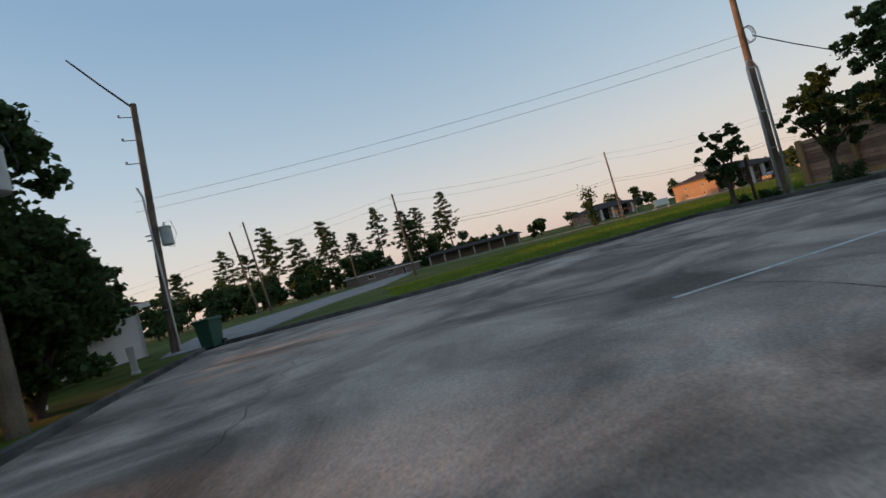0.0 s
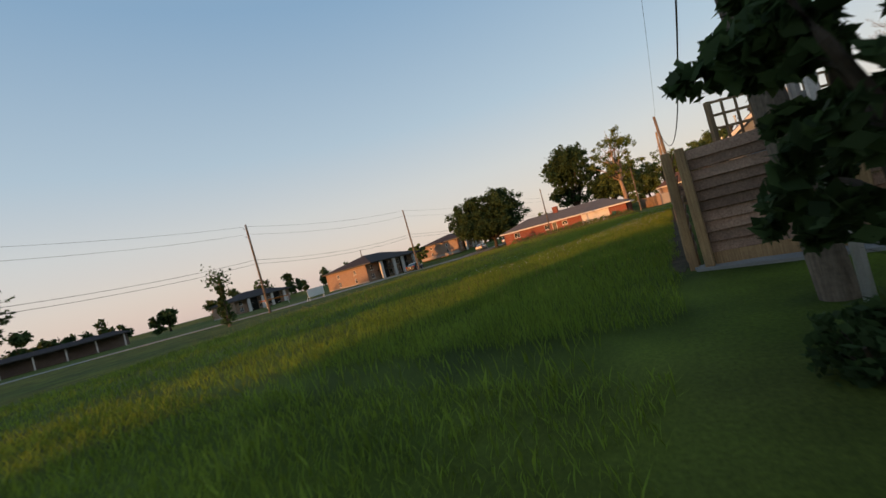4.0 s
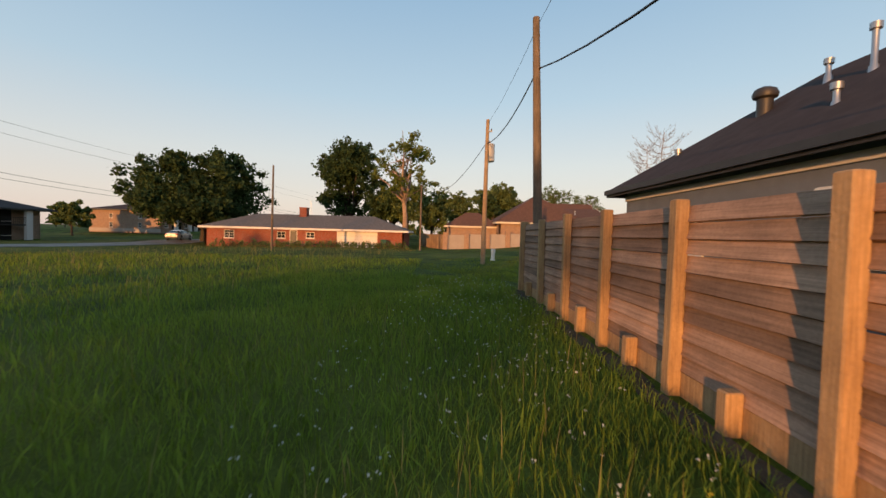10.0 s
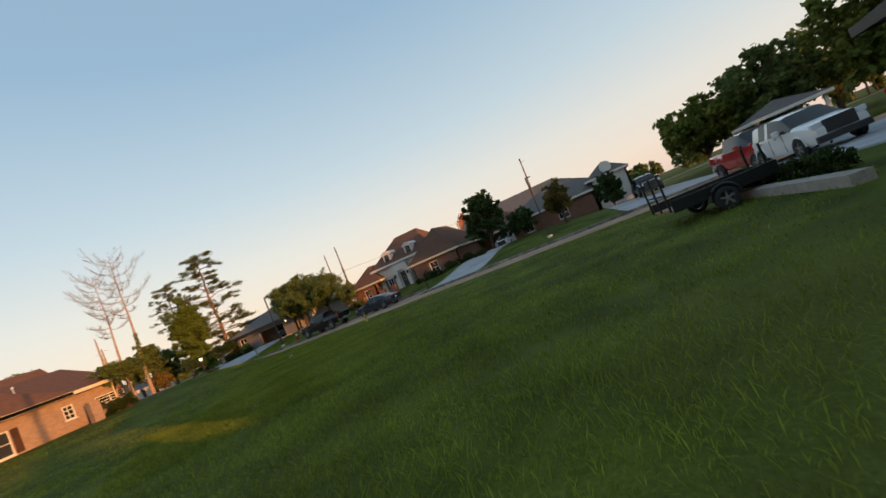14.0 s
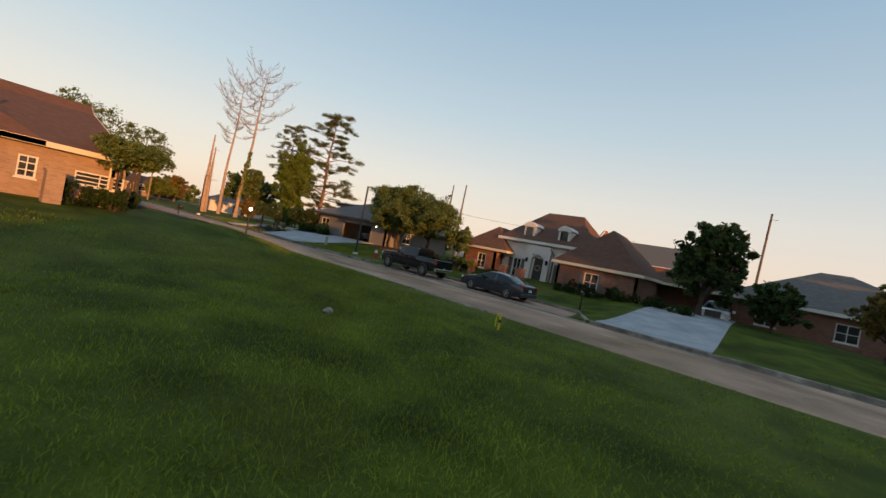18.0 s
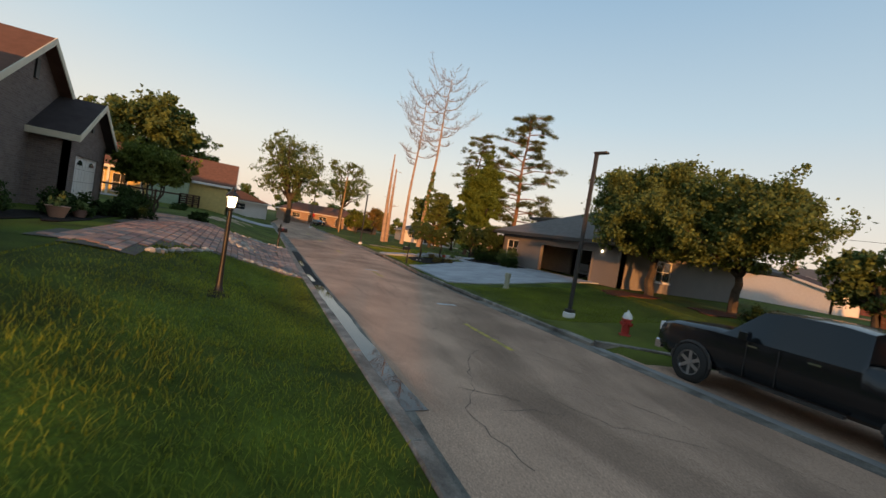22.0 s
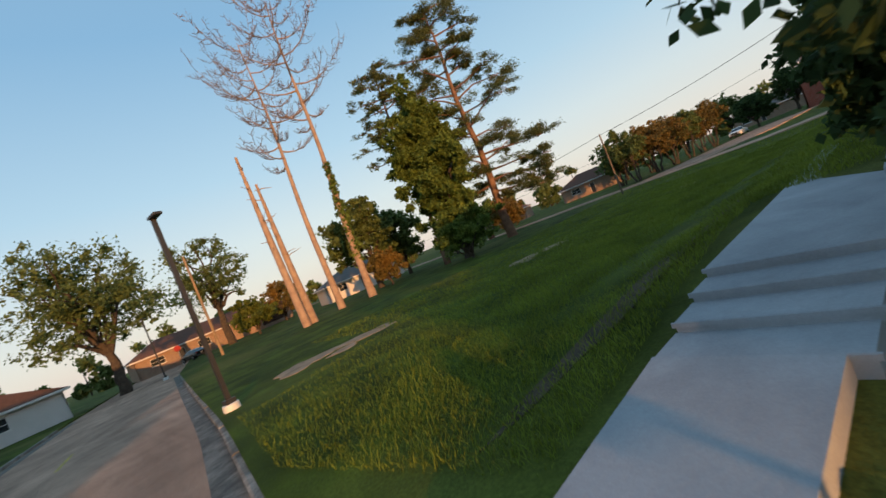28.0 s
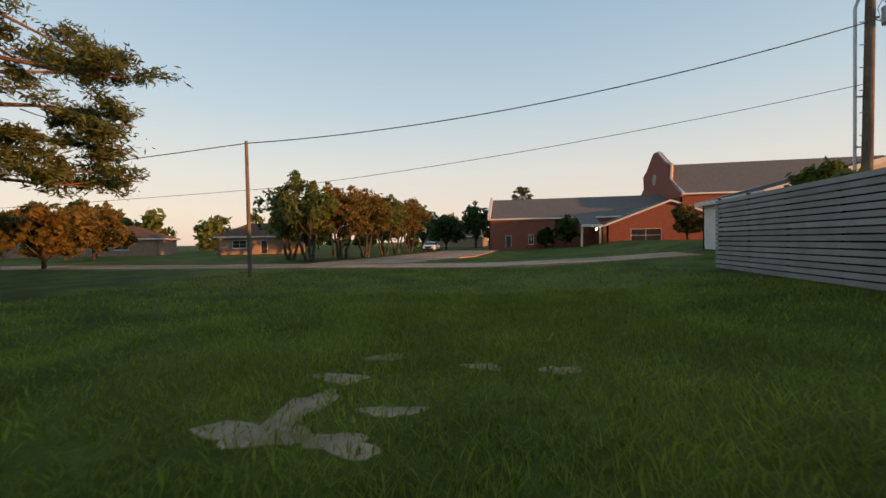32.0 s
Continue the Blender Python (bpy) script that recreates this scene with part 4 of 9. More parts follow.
def roof_on(house, x0, y0, x1, y1, z, rise, over, material, kind="hip", axis="x", fascia="trim", gable=None, name="roof", ends=(True, True)):
    """A pitched roof over a rectangle. hip: ends slope; gable: ends are upright triangles."""
    X0, Y0, X1, Y1 = x0 - over, y0 - over, x1 + over, y1 + over
    swap = axis == "y"
    if swap:
        X0, Y0, X1, Y1 = Y0, X0, Y1, X1
    half = (Y1 - Y0) / 2
    cy = (Y0 + Y1) / 2
    drop = rise * over / half
    zb = z - drop * 0.0
    a0 = X0 + half * 0.95 if kind == "hip" or not ends[0] and False else X0
    a1 = X1 - half * 0.95 if kind == "hip" else X1
    if kind == "hipgable":
        a0, a1 = X0 + half * 0.95, X1
    if a1 < a0:
        a0 = a1 = (X0 + X1) / 2
    t = 0.16
    P = [(X0, Y0, zb), (X1, Y0, zb), (X1, Y1, zb), (X0, Y1, zb), (a0, cy, zb + rise), (a1, cy, zb + rise)]
    Q = [(x, y, q - t) for x, y, q in P]
    if kind == "gable" or kind == "hipgable":
        fs = [(0, 1, 5, 4), (2, 3, 4, 5), (7 + 0, 6 + 0, 10, 11), (9, 8, 11, 10)]
        fs += [(0, 6, 7, 1), (2, 8, 9, 3), (1, 7, 11, 5), (5, 11, 8, 2), (0, 4, 10, 6), (4, 3, 9, 10)]
        if kind == "hipgable":
            fs += [(3, 0, 4), (6, 9, 10)]
    else:
        fs = [(0, 1, 5, 4), (1, 2, 5), (2, 3, 4, 5), (3, 0, 4), (0, 6, 7, 1), (1, 7, 8, 2), (2, 8, 9, 3), (3, 9, 6, 0), (6, 9, 8, 7)]
    fix = (lambda p: (p[1], p[0], p[2])) if swap else (lambda p: p)
    vs = [fix(p) for p in P + Q]
    if swap:
        fs = [tuple(reversed(f)) for f in fs]
    r = part(name, MB().add(vs, fs), material, house)
    for u0, v0, u1, v1 in ((X0 - 0.02, Y0 - 0.03, X1 + 0.02, Y0 - 0.004), (X0 - 0.02, Y1 + 0.004, X1 + 0.02, Y1 + 0.03)):
        q = [fix((u0, v0, 0)), fix((u1, v1, 0))]
        part("fascia", MB().box(min(q[0][0], q[1][0]), min(q[0][1], q[1][1]), zb - t - 0.05, max(q[0][0], q[1][0]), max(q[0][1], q[1][1]), zb + 0.015), fascia, house)
    for u, e in ((X0, -1), (X1, 1)):
        if kind == "hip" or kind == "hipgable" and e < 0:
            q = [fix((u + e * 0.004, Y0, 0)), fix((u + e * 0.03, Y1, 0))]
            part("fascia", MB().box(min(q[0][0], q[1][0]), min(q[0][1], q[1][1]), zb - t - 0.05, max(q[0][0], q[1][0]), max(q[0][1], q[1][1]), zb + 0.015), fascia, house)
            continue
        for s in (-1, 1):
            yb = cy + s * half
            ring = [[fix((w, yb, zb - t - 0.06)), fix((w, yb, zb + 0.02)), fix((w, cy, zb + rise + 0.02)), fix((w, cy, zb + rise - t - 0.06))] for w in (u + e * 0.004, u + e * 0.035)]
            part("bargeboard", MB().rings(ring, True), fascia, house)
    if gable:
        for u, e in ((x0 if not swap else y0, 0), (x1 if not swap else y1, 1)):
            if kind == "hipgable" and e == 0 or kind == "hip":
                continue
            k = (half - over) / half
            zz = zb + drop - t
            u0, u1 = (u + 0.003, u + 0.15) if e == 0 else (u - 0.15, u - 0.003)
            tri = lambda w: [fix((w, cy - half * k, zb - t - 0.02)), fix((w, cy + half * k, zb - t - 0.02)), fix((w, cy + half * k, zz)), fix((w, cy, zb + rise - t)), fix((w, cy - half * k, zz))]
            part("gable_wall", MB().rings([tri(u0), tri(u1)], True), gable, house)
    return r


def body(house, x0, y0, x1, y1, z0, z1, material, south=(), east=(), north=(), west=(), thick=0.2, frame="trim", shutters=None):
    """Four walls round a rectangle; each side's list holds (u0, u1, low, high, kind) along the wall, seen from outside left to right."""
    sides = (("wall_south", (x0, y0), (x1, y0), south), ("wall_east", (x1, y0), (x1, y1), east), ("wall_north", (x1, y1), (x0, y1), north), ("wall_west", (x0, y1), (x0, y0), west))
    for name, p, q, ops in sides:
        _, m = wall_run(house, name, p, q, z0, z1, thick, material, ops)
        for a, b, lo, hi, kind in ops:
            if kind == "window":
                window_in(house, m, a, b, lo, hi, frame, shutters)
            elif kind == "plain":
                window_in(house, m, a, b, lo, hi, frame, None, (1, 2))
            elif kind == "slit":
                window_in(house, m, a, b, lo, hi, "dark", None, (0, 1))
            elif kind == "door":
                door_in(house, m, a, b, lo, hi, "dark", frame)
            elif kind == "garage":
                garage_in(house, m, a, b, lo, hi)
            elif kind == "garage_brown":
                garage_in(house, m, a, b, lo, hi, "brown")
    # floor and ceiling are near-black so the rooms read as unlit
    part("floor_slab", MB().box(x0 + 0.02, y0 + 0.02, z0 - 0.5, x1 - 0.02, y1 - 0.02, z0 + 0.06), "interior_shade", house)
    part("ceiling_board", MB().box(x0 + 0.21, y0 + 0.21, z1 - 0.12, x1 - 0.21, y1 - 0.21, z1 - 0.06), "interior_shade", house)


def vent_stack(house, x, y, z, kind, parent=None):
    if kind == "turbine":
        p = part("roof_vent", MB().lathe([(0.16, -0.3), (0.16, 0.12), (0.24, 0.16), (0.26, 0.24), (0.22, 0.34), (0.10, 0.40), (0.0, 0.41)], 14, (x, y, z)), "dark", house, smooth=True)
    else:
        p = part("vent_pipe", MB().lathe([(0.10, -0.3), (0.07, 0.02), (0.05, 0.06), (0.05, kind), (0.09, kind + 0.01), (0.09, kind + 0.12), (0.0, kind + 0.14)], 10, (x, y, z)), "steel", house, smooth=True)
    return p


# grey house behind the fence
gh1 = thing("house", (0, 0, 0), "grey lap-sided house with a charcoal gable roof and white trim", "house", "houses")
body(gh1, -13.5, -9.3, -1.9, -3.1, 0, 2.97, "siding", north=((7.2, 7.9, 1.35, 2.35, "window"), (2.9, 3.7, 1.3, 2.3, "window")), west=((1.6, 2.7, 2.0, 2.3, "plain"),))
roof_on(gh1, -13.5, -9.3, -1.9, -3.1, 3.07, 2.45, 0.42, "shingle_dark", "hipgable", "x", "trim", "siding")
gh1r = [o for o in gh1.children if o.name.startswith(("roof", "gable_wall", "fascia", "bargeboard"))]
for o in gh1r:
    o.matrix_local = Matrix.Translation((-7.7, 0, 0)) @ Matrix.Diagonal((-1, 1, 1, 1)) @ Matrix.Translation((7.7, 0, 0))
    o.data.flip_normals()
for o in gh1r:
    if o.name.startswith("fascia"):
        o.data.materials[0] = M["dark"]
part("corner_trim", MB().box(-13.58, -3.16, 0.0, -13.44, -3.02, 2.95), "trim", gh1)
part("frieze", MB().box(-13.44, -3.1, 2.72, -1.9, -3.05, 2.86), "trim", gh1)
part("gutter", MB().box(-13.9, -2.66, 2.92, -1.5, -2.56, 3.05), "dark", gh1)
part("downpipe", MB().tube([(-13.45, -2.62, 2.82), (-13.45, -2.95, 2.6), (-13.45, -3.02, 0.1)], 0.045, 8), "dark", gh1)
for x, y, z, k in ((-7.1, -5.0, 4.72, 0.65), (-4.85, -4.85, 4.75, "turbine"), (-5.8, -5.4, 5.05, 0.25), (-9.8, -5.6, 5.05, "turbine"), (-7.6, -3.9, 3.9, 0.22), (-3.1, -3.9, 3.75, 0.2)):
    vent_stack(gh1, x, y, z, k)
box = part("meter_box", MB().bevel_box(-8.85, -3.09, 2.15, -8.35, -2.93, 2.42, 0.02), "white", gh1, "white plastic service box")
fl = part("floodlight", MB().box(-13.4, -3.0, 2.5, -13.28, -2.92, 2.6).lathe([(0.0, 0), (0.04, 0.01), (0.055, 0.08), (0.0, 0.085)], 10, (-13.42, -2.93, 2.5), "x").lathe([(0.0, 0), (0.04, 0.01), (0.055, 0.08), (0.0, 0.085)], 10, (-13.3, -2.93, 2.5), "x"), "trim", gh1)
# back porch at its east end
for x, y in ((-3.5, -14.5), (-8.0, -14.5), (-12.4, -14.5)):
    part("porch_post", MB().box(x - 0.11, y - 0.11, 0, x + 0.11, y + 0.11, 2.7), "brown", gh1)
roof_on(gh1, -12.8, -14.6, -3.3, -9.3, 2.9, 1.2, 0.35, "shingle_dark", "hip", "x", "dark", name="porch_roof")
part("porch_beam", MB().box(-12.6, -14.6, 2.5, -3.4, -14.4, 2.72), "trim", gh1)

gh0 = thing("house", (0, 0, 0), "grey house with a sunlit white gable and dark roof", "house", "houses")
body(gh0, -27.3, -18.0, -18.35, -10.0, 0, 2.85, "siding", north=((3.2, 4.6, 0.9, 2.1, "window"),))
roof_on(gh0, -27.3, -18.0, -18.35, -10.0, 3.0, 6.2, 0.5, "shingle_dark", "gable", "y", "cream", "siding")
for s in (-1, 1):
    part("soffit", MB().add([(-22.825 + s * 5.0, -9.5, 2.83), (-22.825, -9.5, 8.96), (-22.825, -10.0, 8.96), (-22.825 + s * 5.0, -10.0, 2.83), (-22.825 + s * 5.0, -9.5, 2.79), (-22.825, -9.5, 8.92), (-22.825, -10.0, 8.92), (-22.825 + s * 5.0, -10.0, 2.79)], [(0, 1, 2, 3), (7, 6, 5, 4), (0, 4, 5, 1), (1, 5, 6, 2), (2, 6, 7, 3), (3, 7, 4, 0)]), "cream", gh0)

# brick ranch house across the field
ranch = thing("house", (0, 0, 0), "long low red-brick ranch house with a grey hip roof", "house", "houses")
rz = gz(36, 18)
body(ranch, 34.6, 6.7, 43.5, 30.0, rz - 0.5, rz + 2.05, "brick_red", west=((2.2, 3.4, rz + 0.8, rz + 1.75, "plain"), (8.4, 9.4, rz + 0.9, rz + 1.7, "window"), (9.9, 10.8, rz + 0.1, rz + 1.9, "door"), (11.8, 12.8, rz + 1.0, rz + 1.7, "window"), (15.4, 20.2, rz + 0.0, rz + 1.9, "garage")))
roof_on(ranch, 34.6, 6.7, 43.5, 30.0, rz + 2.15, 1.75, 0.55, "shingle_grey", "hip", "y", "trim")
part("chimney", MB().box(38.2, 19.3, rz + 3.0, 39.2, 20.2, rz + 4.7).box(38.15, 19.25, rz + 4.7, 39.25, 20.25, rz + 4.8), "brick_red", ranch)
part("antenna", MB().tube([(38.7, 18.9, rz + 3.5), (38.7, 18.9, rz + 5.6)], 0.02, 6).tube([(38.2, 18.9, rz + 5.5), (39.2, 18.9, rz + 5.5)], 0.012, 6), "steel", ranch)

# brown house by the lawn with its wing on the street
bh = thing("house", (0, 0, 0), "large tan-brick house with brown shingle roofs and a garage wing", "house", "houses")
bz = 0.3
body(bh, 38.0, -19.4, 52.0, -5.0, bz - 0.5, 3.2, "brick_tan", west=((7.0, 8.6, bz + 0.75, bz + 2.2, "window"), (11.2, 11.8, bz + 1.4, bz + 2.3, "plain"), (13.0, 14.8, bz + 1.5, bz + 2.1, "plain")), south=((2.0, 3.2, bz + 0.7, bz + 2.1, "window"), (7.0, 8.3, bz + 0.7, bz + 2.1, "window")), shutters="brown")
roof_on(bh, 38.0, -19.4, 52.0, -10.8, 3.3, 2.4, 0.45, "shingle", "gable", "y", "cream", "brick_grey")
body(bh, 44.6, -20.2, 54.4, -15.0, bz - 0.5, 3.25, "brick_grey", south=((0.5, 2.7, 1.0, 2.95, "garage"),))
roof_on(bh, 44.6, -20.2, 54.4, -11.5, 3.34, 3.4, 0.4, "shingle", "gable", "y", "cream", "brick_grey", name="front_roof")
roof_on(bh, 38.0, -16.4, 52.0, -5.0, 3.32, 3.9, 0.45, "shingle", "hip", "x", "cream", name="cross_roof")
body(bh, 49.6, -21.3, 54.0, -19.4, bz - 0.5, 3.5, "brick_grey", south=((0.8, 3.6, 1.0, 2.95, "garage"),))
roof_on(bh, 49.6, -21.3, 54.0, -17.0, 3.6, 1.6, 0.35, "shingle_dark", "gable", "y", "cream", "brick_grey", name="porch_roof")
for cx, cy in ((45.7, -20.14), (46.7, -20.14), (51.1, -21.24), (52.5, -21.24)):
    part("arch_light", MB().rings([[(cx + 0.28 * math.cos(math.pi * q / 8), y, 2.62 + 0.2 * math.sin(math.pi * q / 8)) for q in range(9)] for y in (cy - 0.02, cy + 0.03)], True), "glass", bh)
for cx, cy, cz in ((49.5, -20.26, 5.6), (51.8, -21.36, 4.35)):
    part("gable_vent", MB().box(cx - 0.14, cy, cz - 0.35, cx + 0.14, cy + 0.05, cz + 0.3), "dark", bh)
for x, y, z in ((43.0, -9.0, 5.5), (44.2, -12.6, 6.2), (41.0, -15.5, 4.75)):
    vent_stack(bh, x, y, z, 0.25)
part("downpipe", MB().tube([(37.75, -19.2, 3.1), (37.9, -19.2, 2.9), (37.9, -19.2, 0.6)], 0.045, 8), "cream", bh)
part("yard_wing", MB().box(40.5, -5.0, bz - 0.3, 46, 1.5, 2.6), "brick_tan", bh)
roof_on(bh, 40.5, -5.4, 46, 1.5, 2.75, 1.9, 0.4, "shingle", "hip", "y", "cream", name="yard_roof")
# boundary wall of precast panels between brick piers
bwall = thing("boundary_wall", (0, 0, 0), "pale precast panel wall between brick piers", "wall", kind="structure")
wp = [Vector((34.8, 1.8, 0)), Vector((37.6, -8.5, 0))]
for i in range(5):
    a = wp[0].lerp(wp[1], i / 4)
    z = gz(a.x, a.y)
    part("pier", MB().box(a.x - 0.28, a.y - 0.28, z - 0.3, a.x + 0.28, a.y + 0.28, z + 1.95).box(a.x - 0.33, a.y - 0.33, z + 1.95, a.x + 0.33, a.y + 0.33, z + 2.03), "brick_tan", bwall)
    if i < 4:
        b = wp[0].lerp(wp[1], (i + 1) / 4)
        d = (b - a).normalized()
        m = Matrix.Translation((a.x, a.y, z)) @ Matrix.Rotation(math.atan2(d.y, d.x), 4, "Z")
        part("panel", MB().box(0.285, -0.05, -0.3, (b - a).length - 0.285, 0.05, 1.75, m), "conc_wall", bwall)

# white stucco and brick house across the street
wh = thing("house", (0, 0, 0), "white stucco and red-brick house with steep brown hip roofs", "house", "houses")
wz = 0.45
body(wh, 25.4, -59.5, 32.9, -48.6, wz - 0.6, 4.15, "stucco", north=((3.3, 4.35, wz + 0.05, wz + 2.45, "door"), (1.3, 2.1, wz + 0.1, wz + 2.1, "window"), (5.75, 6.5, wz + 0.1, wz + 2.1, "window")), shutters="shingle_grey")
main_roof = MB()
RX0, RX1, RY0, RY1, RZ = 24.9, 33.35, -60.0, -48.15, 4.32
crown = [(RX0, RY0, RZ), (RX1, RY0, RZ), (RX1, RY1, RZ), (RX0, RY1, RZ), (27.6, -54.2, 7.8), (31.3, -54.2, 7.8)]
main_roof.add(crown + [(x, y, z - 0.16) for x, y, z in crown[:4]], [(0, 1, 5, 4), (1, 2, 5), (2, 3, 4, 5), (3, 0, 4), (0, 6, 7, 1), (1, 7, 8, 2), (2, 8, 9, 3), (3, 9, 6, 0), (6, 9, 8, 7)])
part("roof", main_roof, "shingle", wh)
for x0_, y0_, x1_, y1_ in ((RX0 - 0.03, RY1 + 0.004, RX1 + 0.03, RY1 + 0.04), (RX1 + 0.004, RY0, RX1 + 0.04, RY1), (RX0 - 0.04, RY0, RX0 - 0.004, RY1)):
    part("fascia", MB().box(x0_, y0_, RZ - 0.24, x1_, y1_, RZ + 0.015), "trim", wh)
portal = MB()
portal.box(27.95, -48.58, wz - 0.2, 28.5, -48.2, 3.95).box(29.65, -48.58, wz - 0.2, 30.25, -48.2, 3.95).box(28.5, -48.58, 3.15, 29.65, -48.2, 3.95)
part("door_surround", portal, "stucco", wh)
part("arch_band", MB().tube([(28.5 + 1.15 * i / 8, -48.3, 2.85 + 0.32 * math.sin(math.pi * i / 8)) for i in range(9)], 0.09, 6), "stucco", wh)
part("door_wreath", MB().tube([(29.07 + 0.24 * math.cos(a * 0.524), -48.52, 1.95 + 0.24 * math.sin(a * 0.524)) for a in range(13)], 0.05, 6), "deadwood", wh)
for x in (30.7, 27.35):
    dm = new("dormer")
    dm.parent = wh
    part("dormer_box", MB().box(x - 0.55, -51.6, 4.4, x + 0.55, -49.0, 5.75), "stucco", dm)
    cap = MB()
    cap.rings([[(x - 0.72 + 1.44 * i / 8, y, 5.7 + 0.42 * math.sin(math.pi * i / 8)) for i in range(9)] + [(x + 0.55, y, 5.62), (x - 0.55, y, 5.62)] for y in (-51.9, -48.85)], True)
    part("dormer_cap", cap, "stucco", dm)
    part("pane", MB().rings([[(x - 0.34, y, 4.62), (x + 0.34, y, 4.62), (x + 0.34, y, 5.45)] + [(x + 0.34 * math.cos(math.pi * i / 6), y, 5.45 + 0.24 * math.sin(math.pi * i / 6)) for i in range(1, 6)] + [(x - 0.34, y, 5.45)] for y in (-49.06, -48.97)], True), "glass", dm)
    part("glazing_bar", MB().box(x - 0.015, -48.97, 4.62, x + 0.015, -48.955, 5.66).box(x - 0.34, -48.97, 5.1, x + 0.34, -48.955, 5.13), "dark", dm)
body(wh, 32.9, -56, 36.4, -47.4, wz - 0.6, 2.85, "brick_mix", north=((1.6, 2.5, wz + 0.5, wz + 1.9, "window"),))
roof_on(wh, 32.0, -56, 36.4, -47.4, 2.95, 2.3, 0.4, "shingle", "hip", "y", "cream", name="wing_roof")
body(wh, 20.2, -57, 26.4, -46.2, wz - 0.6, 2.85, "brick_mix", north=((2.3, 3.4, wz + 0.5, wz + 1.95, "window"),), shutters="shingle_grey")
roof_on(wh, 20.2, -57, 26.4, -46.2, 2.95, 3.35, 0.4, "shingle", "hip", "y", "cream", name="garage_roof")
body(wh, 15.5, -66, 21.0, -57, wz - 0.6, 2.8, "brick_mix")
roof_on(wh, 12.5, -66, 22.0, -55, 2.9, 2.6, 0.4, "shingle", "hip", "x", "cream", name="rear_roof")
part("downpipe", MB().tube([(28.0, -48.2, 4.15), (28.0, -48.2, 3.7), (27.75, -48.5, 3.4), (27.75, -48.5, 0.5)], 0.05, 8), "dark", wh)
for x in (28.15, 30.05):
    part("wall_lantern", MB().lathe([(0.0, 0), (0.10, 0.06), (0.13, 0.3), (0.16, 0.32), (0.02, 0.46)], 8, (x, -48.05, 2.3)), "iron", wh)
# brick piers and steps before it
for x in (28.9, 30.5, 33.6):
    pz = gz(x, -44.8)
    p = thing("brick_pier", (x, -44.8, pz), "square red-brick garden pier with a stone cap", "pillar", "garden piers")
    part("shaft", MB().box(-0.3, -0.3, -0.1, 0.3, 0.3, 1.05), "brick_mix", p)
    part("cap", MB().bevel_box(-0.35, -0.35, 1.05, 0.35, 0.35, 1.13, 0.02), "brick_mix", p)
for i in range(2):
    tagged(part("entry_step", MB().box(29.25, -48.2, 0.3, 30.15, -44.6 - 0.3 * i, gz(28, -45) + 0.10 + 0.14 * i), "brick_mix"), "low red-brick entry step before the house", "step", "entry steps")

# brick house with the round dormer
rb = thing("house", (0, 0, 0), "long red-brick house with grey roof and a white entry bay", "house", "houses")
body(rb, 4.4, -62, 15.0, -50.2, 0, 2.8, "brick_mix", north=((2, 3.2, 1.1, 2.3, "window"), (6.2, 7.4, 1.1, 2.3, "window")))
roof_on(rb, 2.0, -62, 15.0, -50.2, 2.9, 3.0, 0.4, "shingle_grey", "hip", "x", "trim")
body(rb, 0.6, -58, 4.4, -50.0, 0, 3.7, "stucco", north=((1.2, 2.6, 0.6, 2.9, "door"),))
roof_on(rb, 0.6, -60, 4.6, -50.0, 3.8, 1.5, 0.3, "shingle_grey", "hip", "y", "trim", name="bay_roof")
part("round_dormer", MB().lathe([(0.62, 0.0), (0.62, 0.9), (0.5, 0.9), (0.5, 0.95), (0, 0.95)], 16, (2.4, -50.9, 4.5), "y"), "trim", rb)
pv = thing("pavilion", (-9.5, -40, 0), "small open porch with white posts and grey roof", "pavilion")
for x, y in ((-2, -2), (2, -2), (-2, 2), (2, 2)):
    part("post", MB().box(x - 0.1, y - 0.1, 0, x + 0.1, y + 0.1, 2.3), "trim", pv)
roof_on(pv, -2, -2, 2, 2, 2.35, 0.9, 0.4, "shingle_grey", "hip", "x", "trim")

# grey house with an open garage
ghz = 0.92
gg = thing("house", (0, 0, 0), "taupe stucco house with grey hip roof and an open garage", "house", "houses")
body(gg, 47.0, -59, 59.3, -47.0, ghz - 0.6, 3.38, "wall_taupe", north=((0.7, 2.2, ghz + 0.75, ghz + 2.05, "window"), (5.0, 9.9, ghz + 0.0, ghz + 1.95, "open")), west=((3, 4.4, ghz + 0.7, ghz + 2.0, "window"),))
roof_on(gg, 46.4, -62, 59.3, -47.0, 3.55, 3.2, 0.75, "shingle_grey", "hip", "y", "dark")
body(gg, 55.0, -56.0, 60.4, -51.0, 3.6, 5.2, "wall_taupe", north=((1.4, 2.4, 4.2, 4.8, "window"),))
roof_on(gg, 55.0, -56.0, 60.4, -51.0, 5.33, 0.5, 0.45, "shingle_grey", "hip", "y", "dark", name="upper_roof")
part("garage_trim", MB().box(54.32, -47.0, ghz, 54.42, -46.95, ghz + 2.05).box(49.28, -47.0, ghz, 49.38, -46.95, ghz + 2.05).box(49.28, -47.0, ghz + 1.95, 54.42, -46.95, ghz + 2.05), "wall_taupe", gg)
# near-black wall puts the garage's inner shade into colour
part("partition", MB().box(48.0, -53.5, ghz - 0.1, 55.5, -53.3, 3.2), "interior_shade", gg)
lm = part("porch_light", MB().lathe([(0.0, 0), (0.06, 0.02), (0.06, 0.14), (0, 0.16)], 8, (48.6, -46.93, ghz + 1.95)), "lamp_on", gg, "small lit white wall light")

